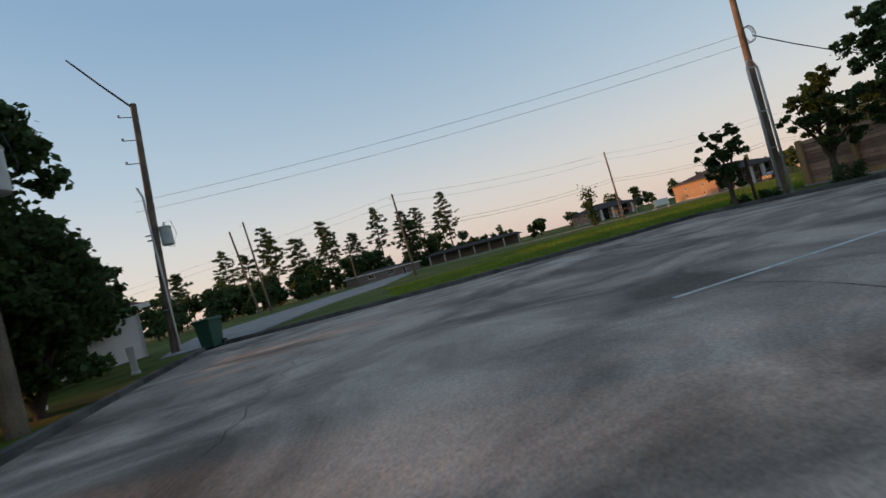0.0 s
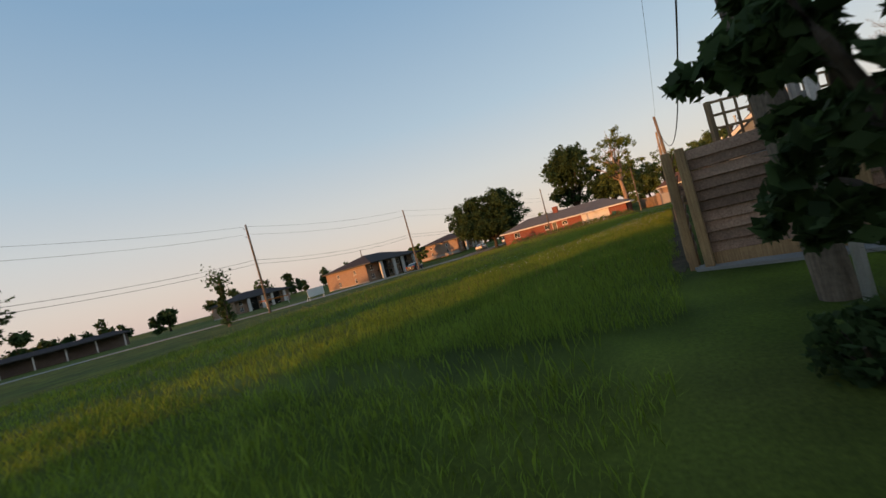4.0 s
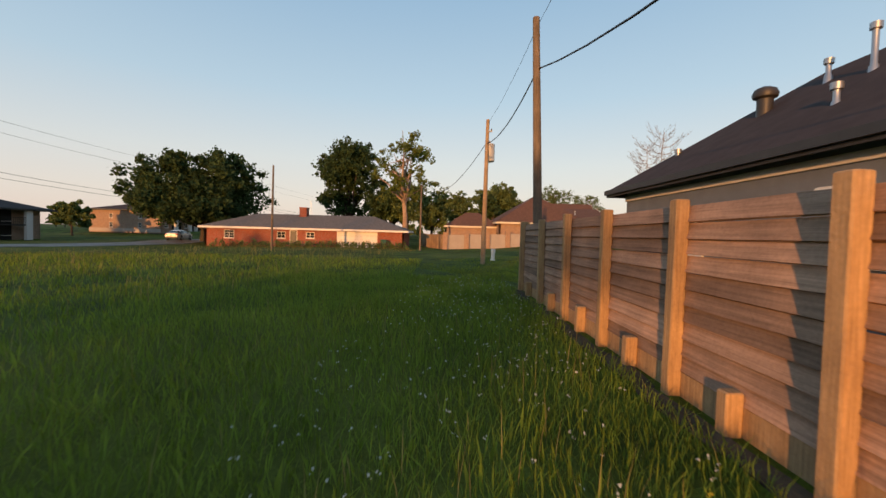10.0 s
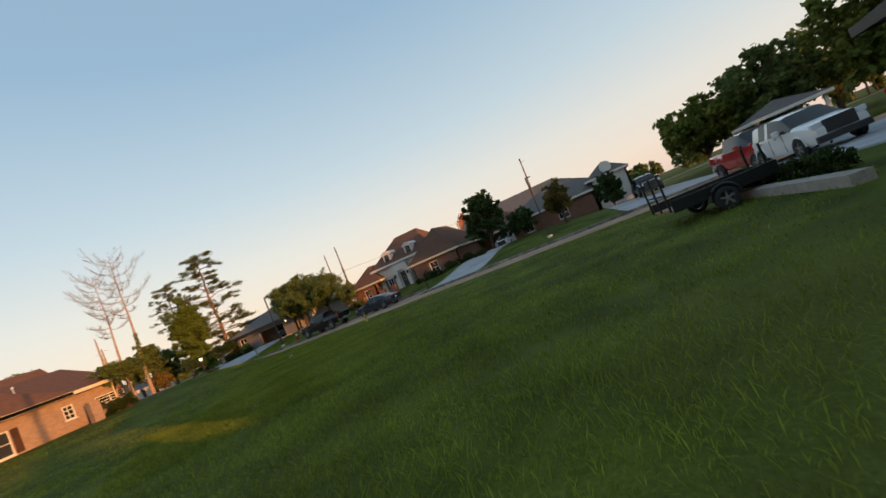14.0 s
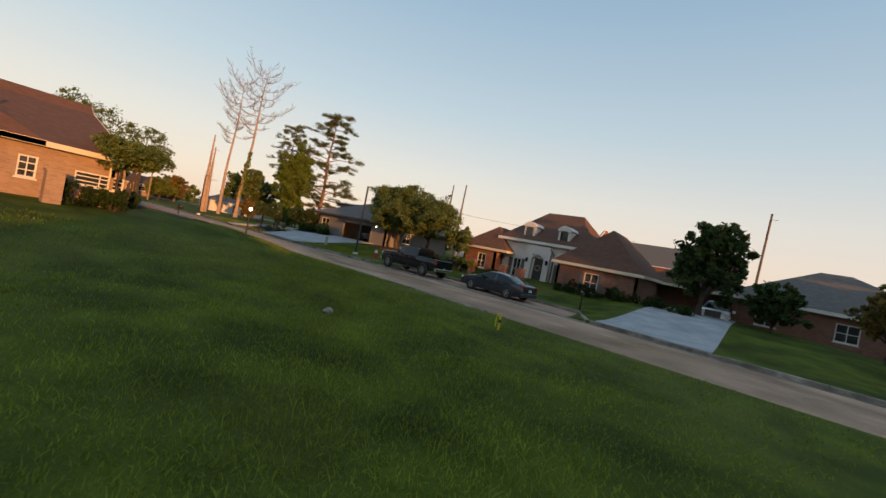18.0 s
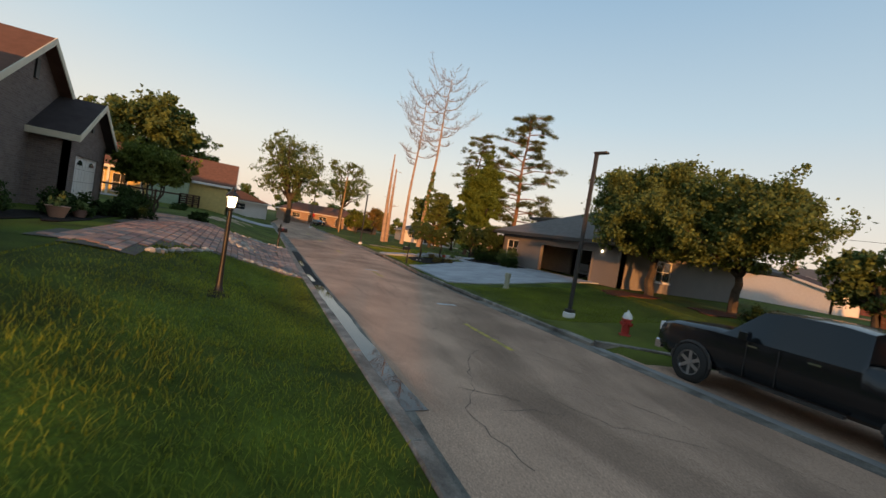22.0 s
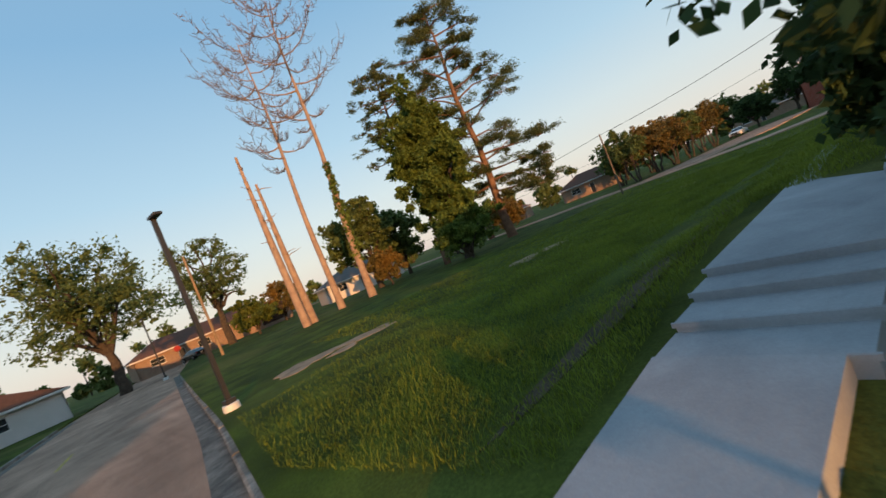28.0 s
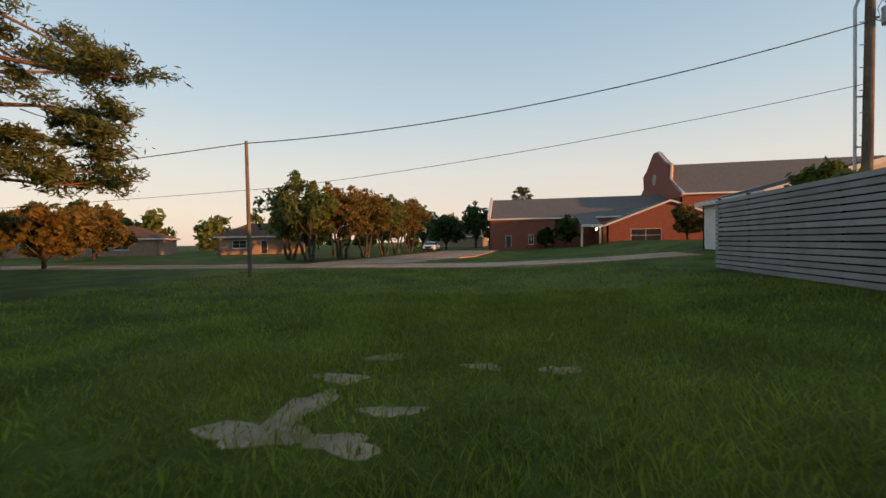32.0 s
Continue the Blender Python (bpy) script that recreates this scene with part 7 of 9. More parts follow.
broad_tree(-110, 40.2, 15.0, 2.9, 19, "tall unseen tree placed to shade the fence end and lawn", "leaf_dark", 60, 80, 0.34, 0.08)

# field, ranch and brown house
broad_tree(45.2, 36.2, 13.6, 9.4, 21, "broad spreading oak beside the ranch house", "leaf_dark", 110, 120, 0.36, 0.10)
broad_tree(81.7, 23.4, 21.5, 10.0, 22, "tall dark tree behind the ranch house", "leaf_dark", 90, 80, 0.46, 0.12)
broad_tree(74, 12.5, 10.5, 6, 23, "dark tree behind the ranch house", "leaf_dark", 50, 50, 0.5, 0.15)
broad_tree(51.5, 8.2, 18.4, 6.2, 24, "storm-damaged tree with bare limbs and sparse pale leaves", "leaf_lime", 40, 60, 0.30, 0.30, sparse=0.42, bark="deadwood", trunk=0.42)
broad_tree(70.0, 9.0, 11.5, 5, 25, "leafy tree behind the wood fence", "leaf", 44, 50, 0.42, 0.2)
broad_tree(62.0, 4.0, 9.5, 4.5, 26, "leafy tree behind the tan house", "leaf", 44, 50, 0.4, 0.2)
broad_tree(58, 66, 6, 3.2, 27, "rounded tree by the apartment block", "leaf", 30, 40, 0.5, 0.2)
weed_rs = np.random.RandomState(300)
weeds = clump_points([(31.5 + 0.25 * math.sin(i * 1.7), 6.0 + i * 0.42, gz(31.5, 6 + i * 0.42) + 0.22 + 0.12 * (i % 3), 0.34 + 0.1 * (i % 2)) for i in range(52)], 90, weed_rs, 1.0)
tagged(new("weeds", leaf_mesh("weeds", weeds, 0.10, "leaf", 300)), "rank tall weeds along the garden fence", "weeds", kind="stuff")
# lawn side and street, west end
broad_tree(16.2, -46.8, 7.2, 2.9, 41, "dense dark evergreen tree beside the driveway", "leaf_dark", 50, 80, 0.24, 0.1)
broad_tree(7.6, -43.6, 4.8, 1.9, 42, "small tree before the brick house, leaves coloured as golden-lit", "leaf_brown_sunlit", 34, 50, 0.2, 0.18)
broad_tree(12.2, -46.6, 3.4, 1.9, 43, "dense dark rounded evergreen", "leaf_dark", 34, 60, 0.2, 0.05)
broad_tree(3.0, -46.5, 3.4, 1.6, 44, "dense dark rounded evergreen by the drive", "leaf_dark", 34, 50, 0.2, 0.05)
for i, (x, y, h, r, lf) in enumerate(((-6, -47, 7.5, 4, "leaf_lime"), (-11, -44, 8.5, 4.2, "leaf"), (-16, -40, 9.5, 4.6, "leaf_lime"), (-22, -36, 10.5, 5, "leaf"), (-27, -30, 12, 5, "leaf"), (-18, -52, 9, 4.5, "leaf"), (-12, -58, 8, 4, "leaf"))):
    broad_tree(x, y, h, r, 50 + i, "leafy green shade tree along the street", lf, 44, 50, 0.36, 0.15)
pine(-24, -44, 15, 60, "tall pine among street trees", crown=0.5, spread=3)
# oaks and shrubs before the houses
broad_tree(45.0, -46.9, 7.6, 4.3, 61, "spreading young live oak on a mulch ring", "leaf", 130, 170, 0.125, 0.2)
broad_tree(40.8, -47.0, 6.4, 3.6, 62, "young live oak beside the driveway lawn", "leaf", 100, 150, 0.125, 0.22)
broad_tree(35.8, -45.4, 3.9, 1.7, 63, "small rounded garden tree", "leaf", 34, 60, 0.13, 0.3)
broad_tree(37.6, -19.7, 3.5, 1.9, 65, "multi-stemmed crape myrtle before the brick house", "leaf", 60, 80, 0.12, 0.50, stems=4)
broad_tree(54.9, -23.1, 3.6, 1.9, 66, "multi-stemmed crape myrtle in the front bed", "leaf_lime", 50, 80, 0.13, 0.32, stems=5)
for i, (x, y, rx, ry, h) in enumerate(((41.5, -20.9, 1.3, 0.7, 0.8), (44.0, -21.3, 1.2, 0.7, 0.75), (46.6, -22.3, 1.3, 0.8, 0.75), (37.1, -17.9, 0.7, 1.0, 1.05), (37.1, -19.3, 0.7, 0.9, 1.0), (49.4, -23.4, 1.2, 0.9, 0.8), (53.4, -22.6, 1.0, 0.7, 0.9), (56.6, -22.2, 1.0, 0.9, 1.0), (62.4, -20.8, 1.0, 1.0, 1.2), (60.2, -18.4, 1.2, 1.1, 1.3), (64.0, -16.0, 1.4, 1.2, 1.3), (67.2, -23.0, 1.6, 0.6, 0.55), (55.2, -25.2, 1.0, 0.5, 0.45), (49.0, -22.6, 0.9, 0.5, 0.45))):
    bush(x, y, rx, ry, h, 400 + i, "clipped dark green hedge mound", "hedge", 2200, 0.07)
for i, (x, y, rx, ry, h) in enumerate(((25.2, -44.9, 1.2, 0.7, 0.6), (23.0, -44.8, 1.3, 0.8, 0.65), (20.6, -44.6, 1.4, 0.8, 0.7), (18.6, -44.2, 1.0, 0.9, 0.75), (31.3, -44.7, 1.1, 0.6, 0.6), (33.8, -44.9, 1.0, 0.6, 0.7), (36.0, -45.8, 1.2, 0.8, 0.8), (24.5, -46.0, 1.0, 0.5, 1.1), (21.6, -45.9, 1.1, 0.5, 1.0), (16.9, -43.4, 0.9, 0.6, 0.6), (38.2, -44.4, 1.3, 0.8, 0.7))):
    bush(x, y, rx, ry, h, 430 + i, "low clipped dark evergreen hedge", "hedge", 1500, 0.07)
for i, (x, y, rx, ry, h) in enumerate(((56.9, -46.0, 1.1, 0.9, 1.5), (58.8, -45.6, 1.2, 1.0, 1.0), (60.2, -45.6, 1.0, 0.9, 0.9), (55.4, -45.2, 0.8, 0.6, 0.75), (61.2, -47.4, 1.0, 1.0, 1.2))):
    bush(x, y, rx, ry, h, 450 + i, "rounded green shrub by the garage", "leaf" if i < 1 else "hedge", 2600, 0.07)
for i, (x, y) in enumerate(((34.2, -43.8), (33.0, -43.4))):
    e = thing("sago_palm", (x, y, gz(x, y)), "arching sago palm in the front bed", "plant", "palms")
    mb = MB()
    for k in range(26):
        a = k * 2.4
        mb.tube([(0, 0, 0.45), (0.35 * math.cos(a), 0.35 * math.sin(a), 0.95 + 0.1 * (k % 3)), (0.8 * math.cos(a), 0.8 * math.sin(a), 0.75 + 0.15 * (k % 3))], [0.03, 0.06, 0.008], 4)
    part("frond_crown", mb, "leaf_lime", e)
    part("stem", MB().lathe([(0.18, 0), (0.2, 0.3), (0.12, 0.5), (0, 0.52)], 10), "bark", e)

# street's far end
SNAG = ((96.0, -48.7, 14.4, 71), (97.3, -49.8, 12.4, 72))
for x, y, h, sd in SNAG:
    e = thing("snag", (x, y, gz(x, y)), "broken sunlit dead pine trunk stripped of bark", "tree", "trees")
    rnd = random.Random(sd)
    mb = MB().tube([(0, 0, -0.2), (0.1, 0.1, h * 0.5), (-0.15, 0.2, h)], [0.34, 0.26, 0.10], 9)
    for k in range(9):
        q = h * rnd.uniform(0.45, 0.98)
        a = rnd.uniform(0, 6.28)
        limb(mb, (0, 0.1, q), (math.cos(a) * rnd.uniform(0.4, 1.5), math.sin(a) * rnd.uniform(0.4, 1.5), q + rnd.uniform(-0.2, 0.5)), 0.05, 0.015, rnd, 3)
    part("trunk", mb, "deadwood", e, smooth=True)
bare_pine(100.9, -53.9, 27.5, 73, "tall dead pine with bare branches in sun", 0.54, 6.4, 0.34, (0, -0.6), 21)
dp = bare_pine(99.2, -56.6, 31.0, 74, "tall dead pine with vines up its trunk", 0.57, 6.6, 0.38, (0.3, -1.5), 22)
o = new("vine", leaf_mesh("vine", clump_points([(0.02 * math.sin(i), -0.2 - 0.022 * i, 4 + 0.42 * i, 0.40) for i in range(24)], 50, np.random.RandomState(9)), 0.22, "vine", 9))
o.parent = dp
pine(94.2, -72.9, 27.0, 75, "tall living pine with long level limbs", 0.72, 6.4, per=190, r=0.50, size=0.25, low=((5.4, 3.69, 7.4), (6.6, 3.55, 7.0), (7.8, 3.62, 7.2), (9.7, 3.54, 7.2), (4.8, 3.45, 6.0), (6.2, 0.6, 6.0), (7.0, 5.6, 5.5), (8.0, 1.9, 5.8)))
pine(97.5, -65.5, 22.0, 76, "living pine wrapped in vines", 0.5, 4.0, per=46, r=0.32, size=0.3)
broad_tree(93.2, -64.8, 18.5, 4.2, 77, "vine-covered tree column of dense leaves", "vine", 150, 200, 0.24, 0.02)
broad_tree(90.4, -62.8, 5.5, 3.0, 78, "vine-covered thicket at a tree foot", "vine", 40, 90, 0.2, 0.02)
broad_tree(122.0, -36.2, 19.0, 8.4, 79, "large open-crowned tree at the street end", "leaf", 90, 60, 0.30, 0.2, sparse=0.25)
broad_tree(133, -49.5, 18.2, 6.6, 80, "open-crowned tree at the street end", "leaf", 80, 50, 0.30, 0.25, sparse=0.35)
broad_tree(106, -14.0, 16.5, 9.0, 89, "tall broad tree behind the green house", "leaf", 80, 90, 0.5, 0.12)
broad_tree(118, -4, 15, 6, 81, "broad tree behind the green house", "leaf", 60, 60, 0.5, 0.15)
broad_tree(115.4, 0.5, 17, 3.6, 82, "half-bare tree behind the green house", "leaf_lime", 40, 14, 0.4, 0.3, bark="bark", sparse=0.5)
broad_tree(80.5, -8.5, 10, 3.4, 83, "dark tree beyond the yard", "leaf_dark", 40, 50, 0.5, 0.15)
broad_tree(113, -19, 13, 6, 84, "rounded tree by the white house", "leaf", 30, 40, 0.4, 0.15)
broad_tree(109.5, -63.5, 12.8, 5.0, 85, "leafy tree behind the dead pines", "leaf", 44, 50, 0.4, 0.15)
broad_tree(112, -70, 10, 4.5, 86, "leafy tree behind the dead pines", "leaf", 44, 50, 0.4, 0.15)
for i, (x, y, h, r) in enumerate(((104, -62, 4.5, 2.6), (108, -76, 4.5, 3), (104, -84, 5, 3), (126, -52, 6, 3.5), (140, -60, 8, 4))):
    broad_tree(x, y, h, r, 90 + i, "rounded green garden tree in evening light", "leaf_lime" if i % 2 else "leaf_brown_sunlit", 36, 50, 0.3, 0.1)
# mulch island and garden by the steps
broad_tree(61.95, -40.85, 3.2, 1.45, 121, "small dark ornamental tree in the mulch bed", "leaf_dark", 44, 60, 0.085, 0.42, trunk=0.075, sparse=0.25)
for x, y, h, r, sd in ((62.55, -43.0, 2.7, 0.95, 122), (62.6, -45.95, 3.1, 1.3, 123), (60.6, -46.6, 3.3, 1.7, 124)):
    e = broad_tree(x, y, h, r, sd, "flowering garden tree with a few white blossoms", "leaf_dark", 44, 80, 0.10, 0.30)
    srs = np.random.RandomState(sd)
    at = srs.normal(size=(12, 3))
    at = at / np.linalg.norm(at, axis=1)[:, None] * (r, r, h * 0.33) + (0, 0, h * 0.66)
    o = new("blossom", leaf_mesh("blossom", np.repeat(at, 7, axis=0) + srs.normal(size=(84, 3)) * 0.03, 0.06, "bloom", sd))
    o.parent = e
bush(62.3, -51.6, 0.9, 1.1, 1.9, 460, "white-flowering shrub against the brick wall", "hedge", 2600, 0.07, bloom="bloom")
bush(62.3, -53.6, 0.8, 1.0, 1.1, 461, "dark evergreen shrub against the brick wall", "hedge", 1800, 0.07)
bush(62.0, -49.2, 1.0, 1.2, 1.6, 462, "dark evergreen shrub by the house corner", "hedge", 2200, 0.07)
for i, (x, y) in enumerate(((59.4, -41.6), (58.8, -40.9), (61.9, -41.9), (58.0, -41.5))):
    bush(x, y, 0.45, 0.35, 0.4, 470 + i, "wispy brown ornamental grass tuft", "leaf_brown_sunlit", 350, 0.06)
# far south
for i, (x, y, h) in enumerate(((88.5, -93, 7.5), (87.5, -97.5, 7.8), (86.9, -102, 7.4), (86.6, -107, 7.6), (86.4, -112, 7.4), (86.2, -117, 8), (92, -96, 7.2), (91, -104, 7.4))):
    broad_tree(x, y, h, 3.4, 130 + i, "crape myrtle along the drive, green crown or one tinted bronze as sunlit", "leaf_brown_sunlit" if i % 3 else "leaf", 60, 46, 0.22, 0.25, stems=3, sparse=0.3)
for i, (x, y, h, r, lf) in enumerate(((118, -99, 6.5, 4, "leaf_brown_sunlit"), (102, -118, 7.5, 4.5, "leaf"), (98, -140, 9, 5, "leaf"), (92, -150, 9, 5, "leaf"), (80, -148, 10, 4.5, "leaf_dark"), (84, -135, 7, 4, "leaf_dark"), (124, -104, 8, 4, "leaf"), (64.5, -121, 4.6, 2.2, "leaf_dark"), (52, -112, 4.2, 2.0, "leaf_brown_sunlit"), (47, -110, 4.0, 2.4, "leaf"), (67, -124, 3.2, 1.4, "leaf_dark"))):
    broad_tree(x, y, h, r, 150 + i, "rounded garden tree on the far lawn", lf, 40, 46, 0.36, 0.12)
pine(70, -165, 14, 170, "distant pine behind the church", crown=0.6, spread=3, per=20, size=0.6)
bush(62.6, -73.0, 0.7, 1.3, 0.8, 480, "spiky green shrub above the slat screen", "leaf_lime", 900, 0.14, z=2.3)
shed2 = thing("shed", (0, 0, 0), "white metal-sided shed with a low dark roof", "shed")
body(shed2, 49.5, -87.0, 60.2, -80.5, -0.4, 3.1, "trim")
roof_on(shed2, 49.5, -87.0, 60.2, -80.5, 3.2, 1.5, 0.3, "shingle_dark", "gable", "y", "trim", "trim")
woods("woods_field", [(-92, 70), (-72, 96), (-52, 122), (-20, 140)], 5.5, 4, 8, "leaf_dark", "dark low thicket under the distant pines", 16000, 0.7)


# ---------------------------------------------------------------- vehicles
def wheel(parent, x, y, r, w, side, spokes=5):
    wl = new("wheel")
    wl.parent = parent
    wl.matrix_local = pose(x, y, r)
    o = w / 2
    part("tyre", MB().lathe([(r * 0.66, -o), (r * 0.9, -o), (r, -o * 0.7), (r, o * 0.7), (r * 0.9, o), (r * 0.66, o)], 24, axis="y", cap=False), "tyre", wl, smooth=True)
    f = side * o
    part("rim", MB().lathe([(r * 0.67, -o * 0.9), (r * 0.67, o * 0.9), (r * 0.62, o * 0.92), (r * 0.6, 0.02), (r * 0.6, -0.02), (r * 0.62, -o * 0.92)], 20, axis="y", cap=False), "rim", wl, smooth=True)
    disc = part("brake_disc", MB().lathe([(0.0, -0.01), (r * 0.58, -0.01), (r * 0.58, 0.01), (0, 0.01)], 18, axis="y"), "dark", wl)
    for k in range(spokes):
        m = Matrix.Rotation(2 * math.pi * k / spokes, 4, "Y")
        part("spoke", MB().box(-r * 0.085, f * 0.62 - 0.012, 0.02, r * 0.085, f * 0.62 + 0.012, r * 0.63, m, 0.0), "rim", wl)
    part("hub", MB().lathe([(r * 0.15, 0), (r * 0.14, 0.03), (0, 0.035)], 12, (0, f * 0.6, 0), "y") if side > 0 else MB().lathe([(0, -0.035), (r * 0.14, -0.03), (r * 0.15, 0)], 12, (0, f * 0.6, 0), "y"), "rim", wl)
    return wl


def car(name, at, yaw, paint, label, L, W, wheels, r, prof, cabin, glass_pillars, group="parked cars", roofw=0.74, bed=None, bottom=0.26, tail_z=(0.75, 0.95), head_z=(0.6, 0.78), spokes=5):
    """A car facing local +x. prof: (x, shoulder height, top height) stations from rear to front; cabin: x range with glass."""
    e = thing(name, at, label, "car" if name != "pickup_truck" else "truck", group, yaw=yaw)
    xs = [p[0] for p in prof]

    def section(x, sh, top):
        end = min(x - xs[0], xs[-1] - x)
        w = W / 2 * (1 - 0.16 * max(0, 1 - end / 0.5) ** 2)
        cab = cabin[0] <= x <= cabin[1] and top - sh > 0.12
        rw = w * (roofw if cab else 0.88)
        zb = bottom + 0.10 * max(0, 1 - end / 0.45)
        return [(x, w * 0.86, zb), (x, w * 0.97, zb + 0.12), (x, w, (zb + sh) / 2 + 0.06), (x, w * 0.965, sh), (x, rw, top - 0.045 if cab else top - 0.02), (x, rw * 0.72, top)]
    half = [section(*p) for p in prof]
    k = 6
    body_mb, panes = MB(), {}
    full = [h + [(x, -y, z) for x, y, z in reversed(h)] for h in half]
    n = 2 * k
    body_mb.v = [p for s in full for p in s]
    run = {}
    for i in range(len(full) - 1):
        x0, x1 = xs[i], xs[i + 1]
        for j in range(n):
            f = (i * n + j, i * n + (j + 1) % n, (i + 1) * n + (j + 1) % n, (i + 1) * n + j)
            side = j in (3, 7)
            mid = (x0 + x1) / 2
            tall = (prof[i][2] - prof[i][1] > 0.12) or (prof[i + 1][2] - prof[i + 1][1] > 0.12)
            steep = abs(prof[i + 1][2] - prof[i][2]) > 0.16 and j in (4, 5, 6)
            is_glass = cabin[0] <= mid <= cabin[1] and tall and ((side and not any(abs(mid - g) < 0.09 for g in glass_pillars)) or steep)
            if bed and bed[0] < mid < bed[1] and j == 5:
                continue
            if is_glass:
                key = (j, run.get(j, 0)) if side else ("screen", mid > 0)
                if key not in panes:
                    panes[key] = MB()
                    panes[key].v = list(body_mb.v)
                panes[key].f.append(f)
            else:
                run[j] = run.get(j, 0) + 1
                body_mb.f.append(f)
    body_mb.f += [tuple(range(n))[::-1], tuple(range((len(full) - 1) * n, len(full) * n))]
    part("body", body_mb.compact(), paint, e, smooth=True)
    for key in panes:
        part("windscreen" if key[0] == "screen" else "window_glass", panes[key].compact(), "car_glass", e, smooth=True)
    for i, wx in enumerate(wheels):
        for s in (-1, 1):
            wheel(e, wx, s * (W / 2 - 0.05), r, 0.22, s, spokes)
            arch = [(wx + (r + 0.055) * math.cos(a), s * (W / 2 + 0.008), r + (r + 0.055) * math.sin(a)) for a in [math.pi * q / 10 for q in range(11)]]
            part("wheel_arch", MB().tube(arch, 0.035, 6), "dark" if name != "car" else paint, e)
            # flat black disc draws the shaded gap round the wheel; body is uncut
            part("wheel_well", MB().lathe([(0.0, -0.004), (r + 0.05, -0.004), (r + 0.05, 0.004), (0, 0.004)], 20, (wx, s * (W / 2 + 0.004), r), "y"), "tyre", e)
    for s in (-1, 1):
        part("tail_light", MB().bevel_box(xs[0] + 0.0, s * W * 0.36 - 0.14, tail_z[0], xs[0] + 0.16, s * W * 0.36 + 0.14, tail_z[1], 0.02), "tail", e)
        part("headlight", MB().bevel_box(xs[-1] - 0.2, s * W * 0.36 - 0.15, head_z[0], xs[-1] - 0.02, s * W * 0.36 + 0.15, head_z[1], 0.02), "lens", e)
        mx = cabin[1] - (0.75 if name != "pickup_truck" else 0.62)
        mir = part("mirror", MB().bevel_box(mx - 0.08, s * (W / 2 + 0.09) - 0.1, prof[len(prof) // 2][1] + 0.02, mx + 0.1, s * (W / 2 + 0.09) + 0.1, prof[len(prof) // 2][1] + 0.2, 0.03), paint, e)
        for hx_ in ((cabin[0] + cabin[1]) / 2 - 0.55, (cabin[0] + cabin[1]) / 2 + 0.5):
            part("door_handle", MB().box(hx_ - 0.1, s * (W / 2 - 0.012) - 0.012, prof[len(prof) // 2][1] - 0.1, hx_ + 0.1, s * (W / 2 - 0.012) + 0.024, prof[len(prof) // 2][1] - 0.07), "chrome", e)
        for dx in ((cabin[0] + cabin[1]) / 2 + 0.02, cabin[1] - 0.62):
            part("door_seam", MB().box(dx - 0.006, s * (W / 2 - 0.004) - 0.006, bottom + 0.1, dx + 0.006, s * (W / 2 - 0.004) + 0.006, prof[len(prof) // 2][1] - 0.02), "dark", e)
    part("number_plate", MB().box(xs[0] - 0.012, -0.16, 0.62, xs[0] - 0.002, 0.16, 0.76), "white", e)
    part("plate_bar", MB().box(xs[0] - 0.016, -0.11, 0.67, xs[0] - 0.013, 0.11, 0.71), "dark", e)
    part("bumper", MB().bevel_box(xs[0] - 0.05, -W * 0.44, bottom + 0.1, xs[0] + 0.12, W * 0.44, bottom + 0.32, 0.03), "chrome" if name == "pickup_truck" else "dark", e)
    part("front_bumper", MB().bevel_box(xs[-1] - 0.12, -W * 0.44, bottom + 0.06, xs[-1] + 0.05, W * 0.44, bottom + 0.28, 0.03), "chrome" if name == "pickup_truck" else "dark", e)
    part("grille", MB().bevel_box(xs[-1] - 0.1, -W * 0.26, bottom + 0.3, xs[-1] + 0.02, W * 0.26, head_z[1] + 0.02, 0.02), "dark", e)
    return e


SEDAN = ((-2.43, 0.80, 0.93), (-2.30, 0.92, 1.02), (-1.85, 0.95, 1.06), (-1.2, 0.95, 1.33), (-0.75, 0.94, 1.42), (-0.45, 0.94, 1.44), (-0.3, 0.94, 1.445), (0.15, 0.93, 1.43), (0.45, 0.93, 1.36), (1.2, 0.92, 0.99), (1.8, 0.84, 0.92), (2.25, 0.74, 0.80), (2.43, 0.62, 0.66))
SUV = ((-2.1, 1.0, 1.1), (-2.0, 1.05, 1.45), (-1.7, 1.05, 1.62), (-1.2, 1.04, 1.66), (-0.7, 1.03, 1.67), (-0.5, 1.03, 1.67), (0.0, 1.02, 1.65), (0.4, 1.02, 1.58), (1.05, 1.0, 1.10), (1.6, 0.94, 1.02), (2.0, 0.84, 0.9), (2.13, 0.72, 0.76))
TRUCK = ((-2.95, 1.22, 1.30), (-2.9, 1.25, 1.36), (-1.2, 1.25, 1.36), (-1.02, 1.25, 1.36), (-0.98, 1.24, 1.90), (-0.55, 1.24, 1.95), (-0.4, 1.24, 1.95), (0.25, 1.24, 1.95), (0.7, 1.24, 1.90), (1.35, 1.24, 1.36), (1.5, 1.24, 1.34), (2.5, 1.18, 1.28), (2.9, 1.10, 1.18), (2.98, 0.95, 1.0))
zr = STREET_Z
tk = car("pickup_truck", (33.9, -37.2, zr + 0.012), -6, "car_black", "glossy black crew-cab pickup truck parked at the kerb", 5.9, 2.05, (-1.85, 1.9), 0.42, TRUCK, (-1.05, 1.4), (0.15, -0.98), bed=(-2.9, -1.1), bottom=0.42, tail_z=(0.98, 1.3), head_z=(0.92, 1.14), spokes=6)
part("bed_floor", MB().box(-2.86, -0.86, 0.85, -1.08, 0.86, 0.9), "dark", tk)
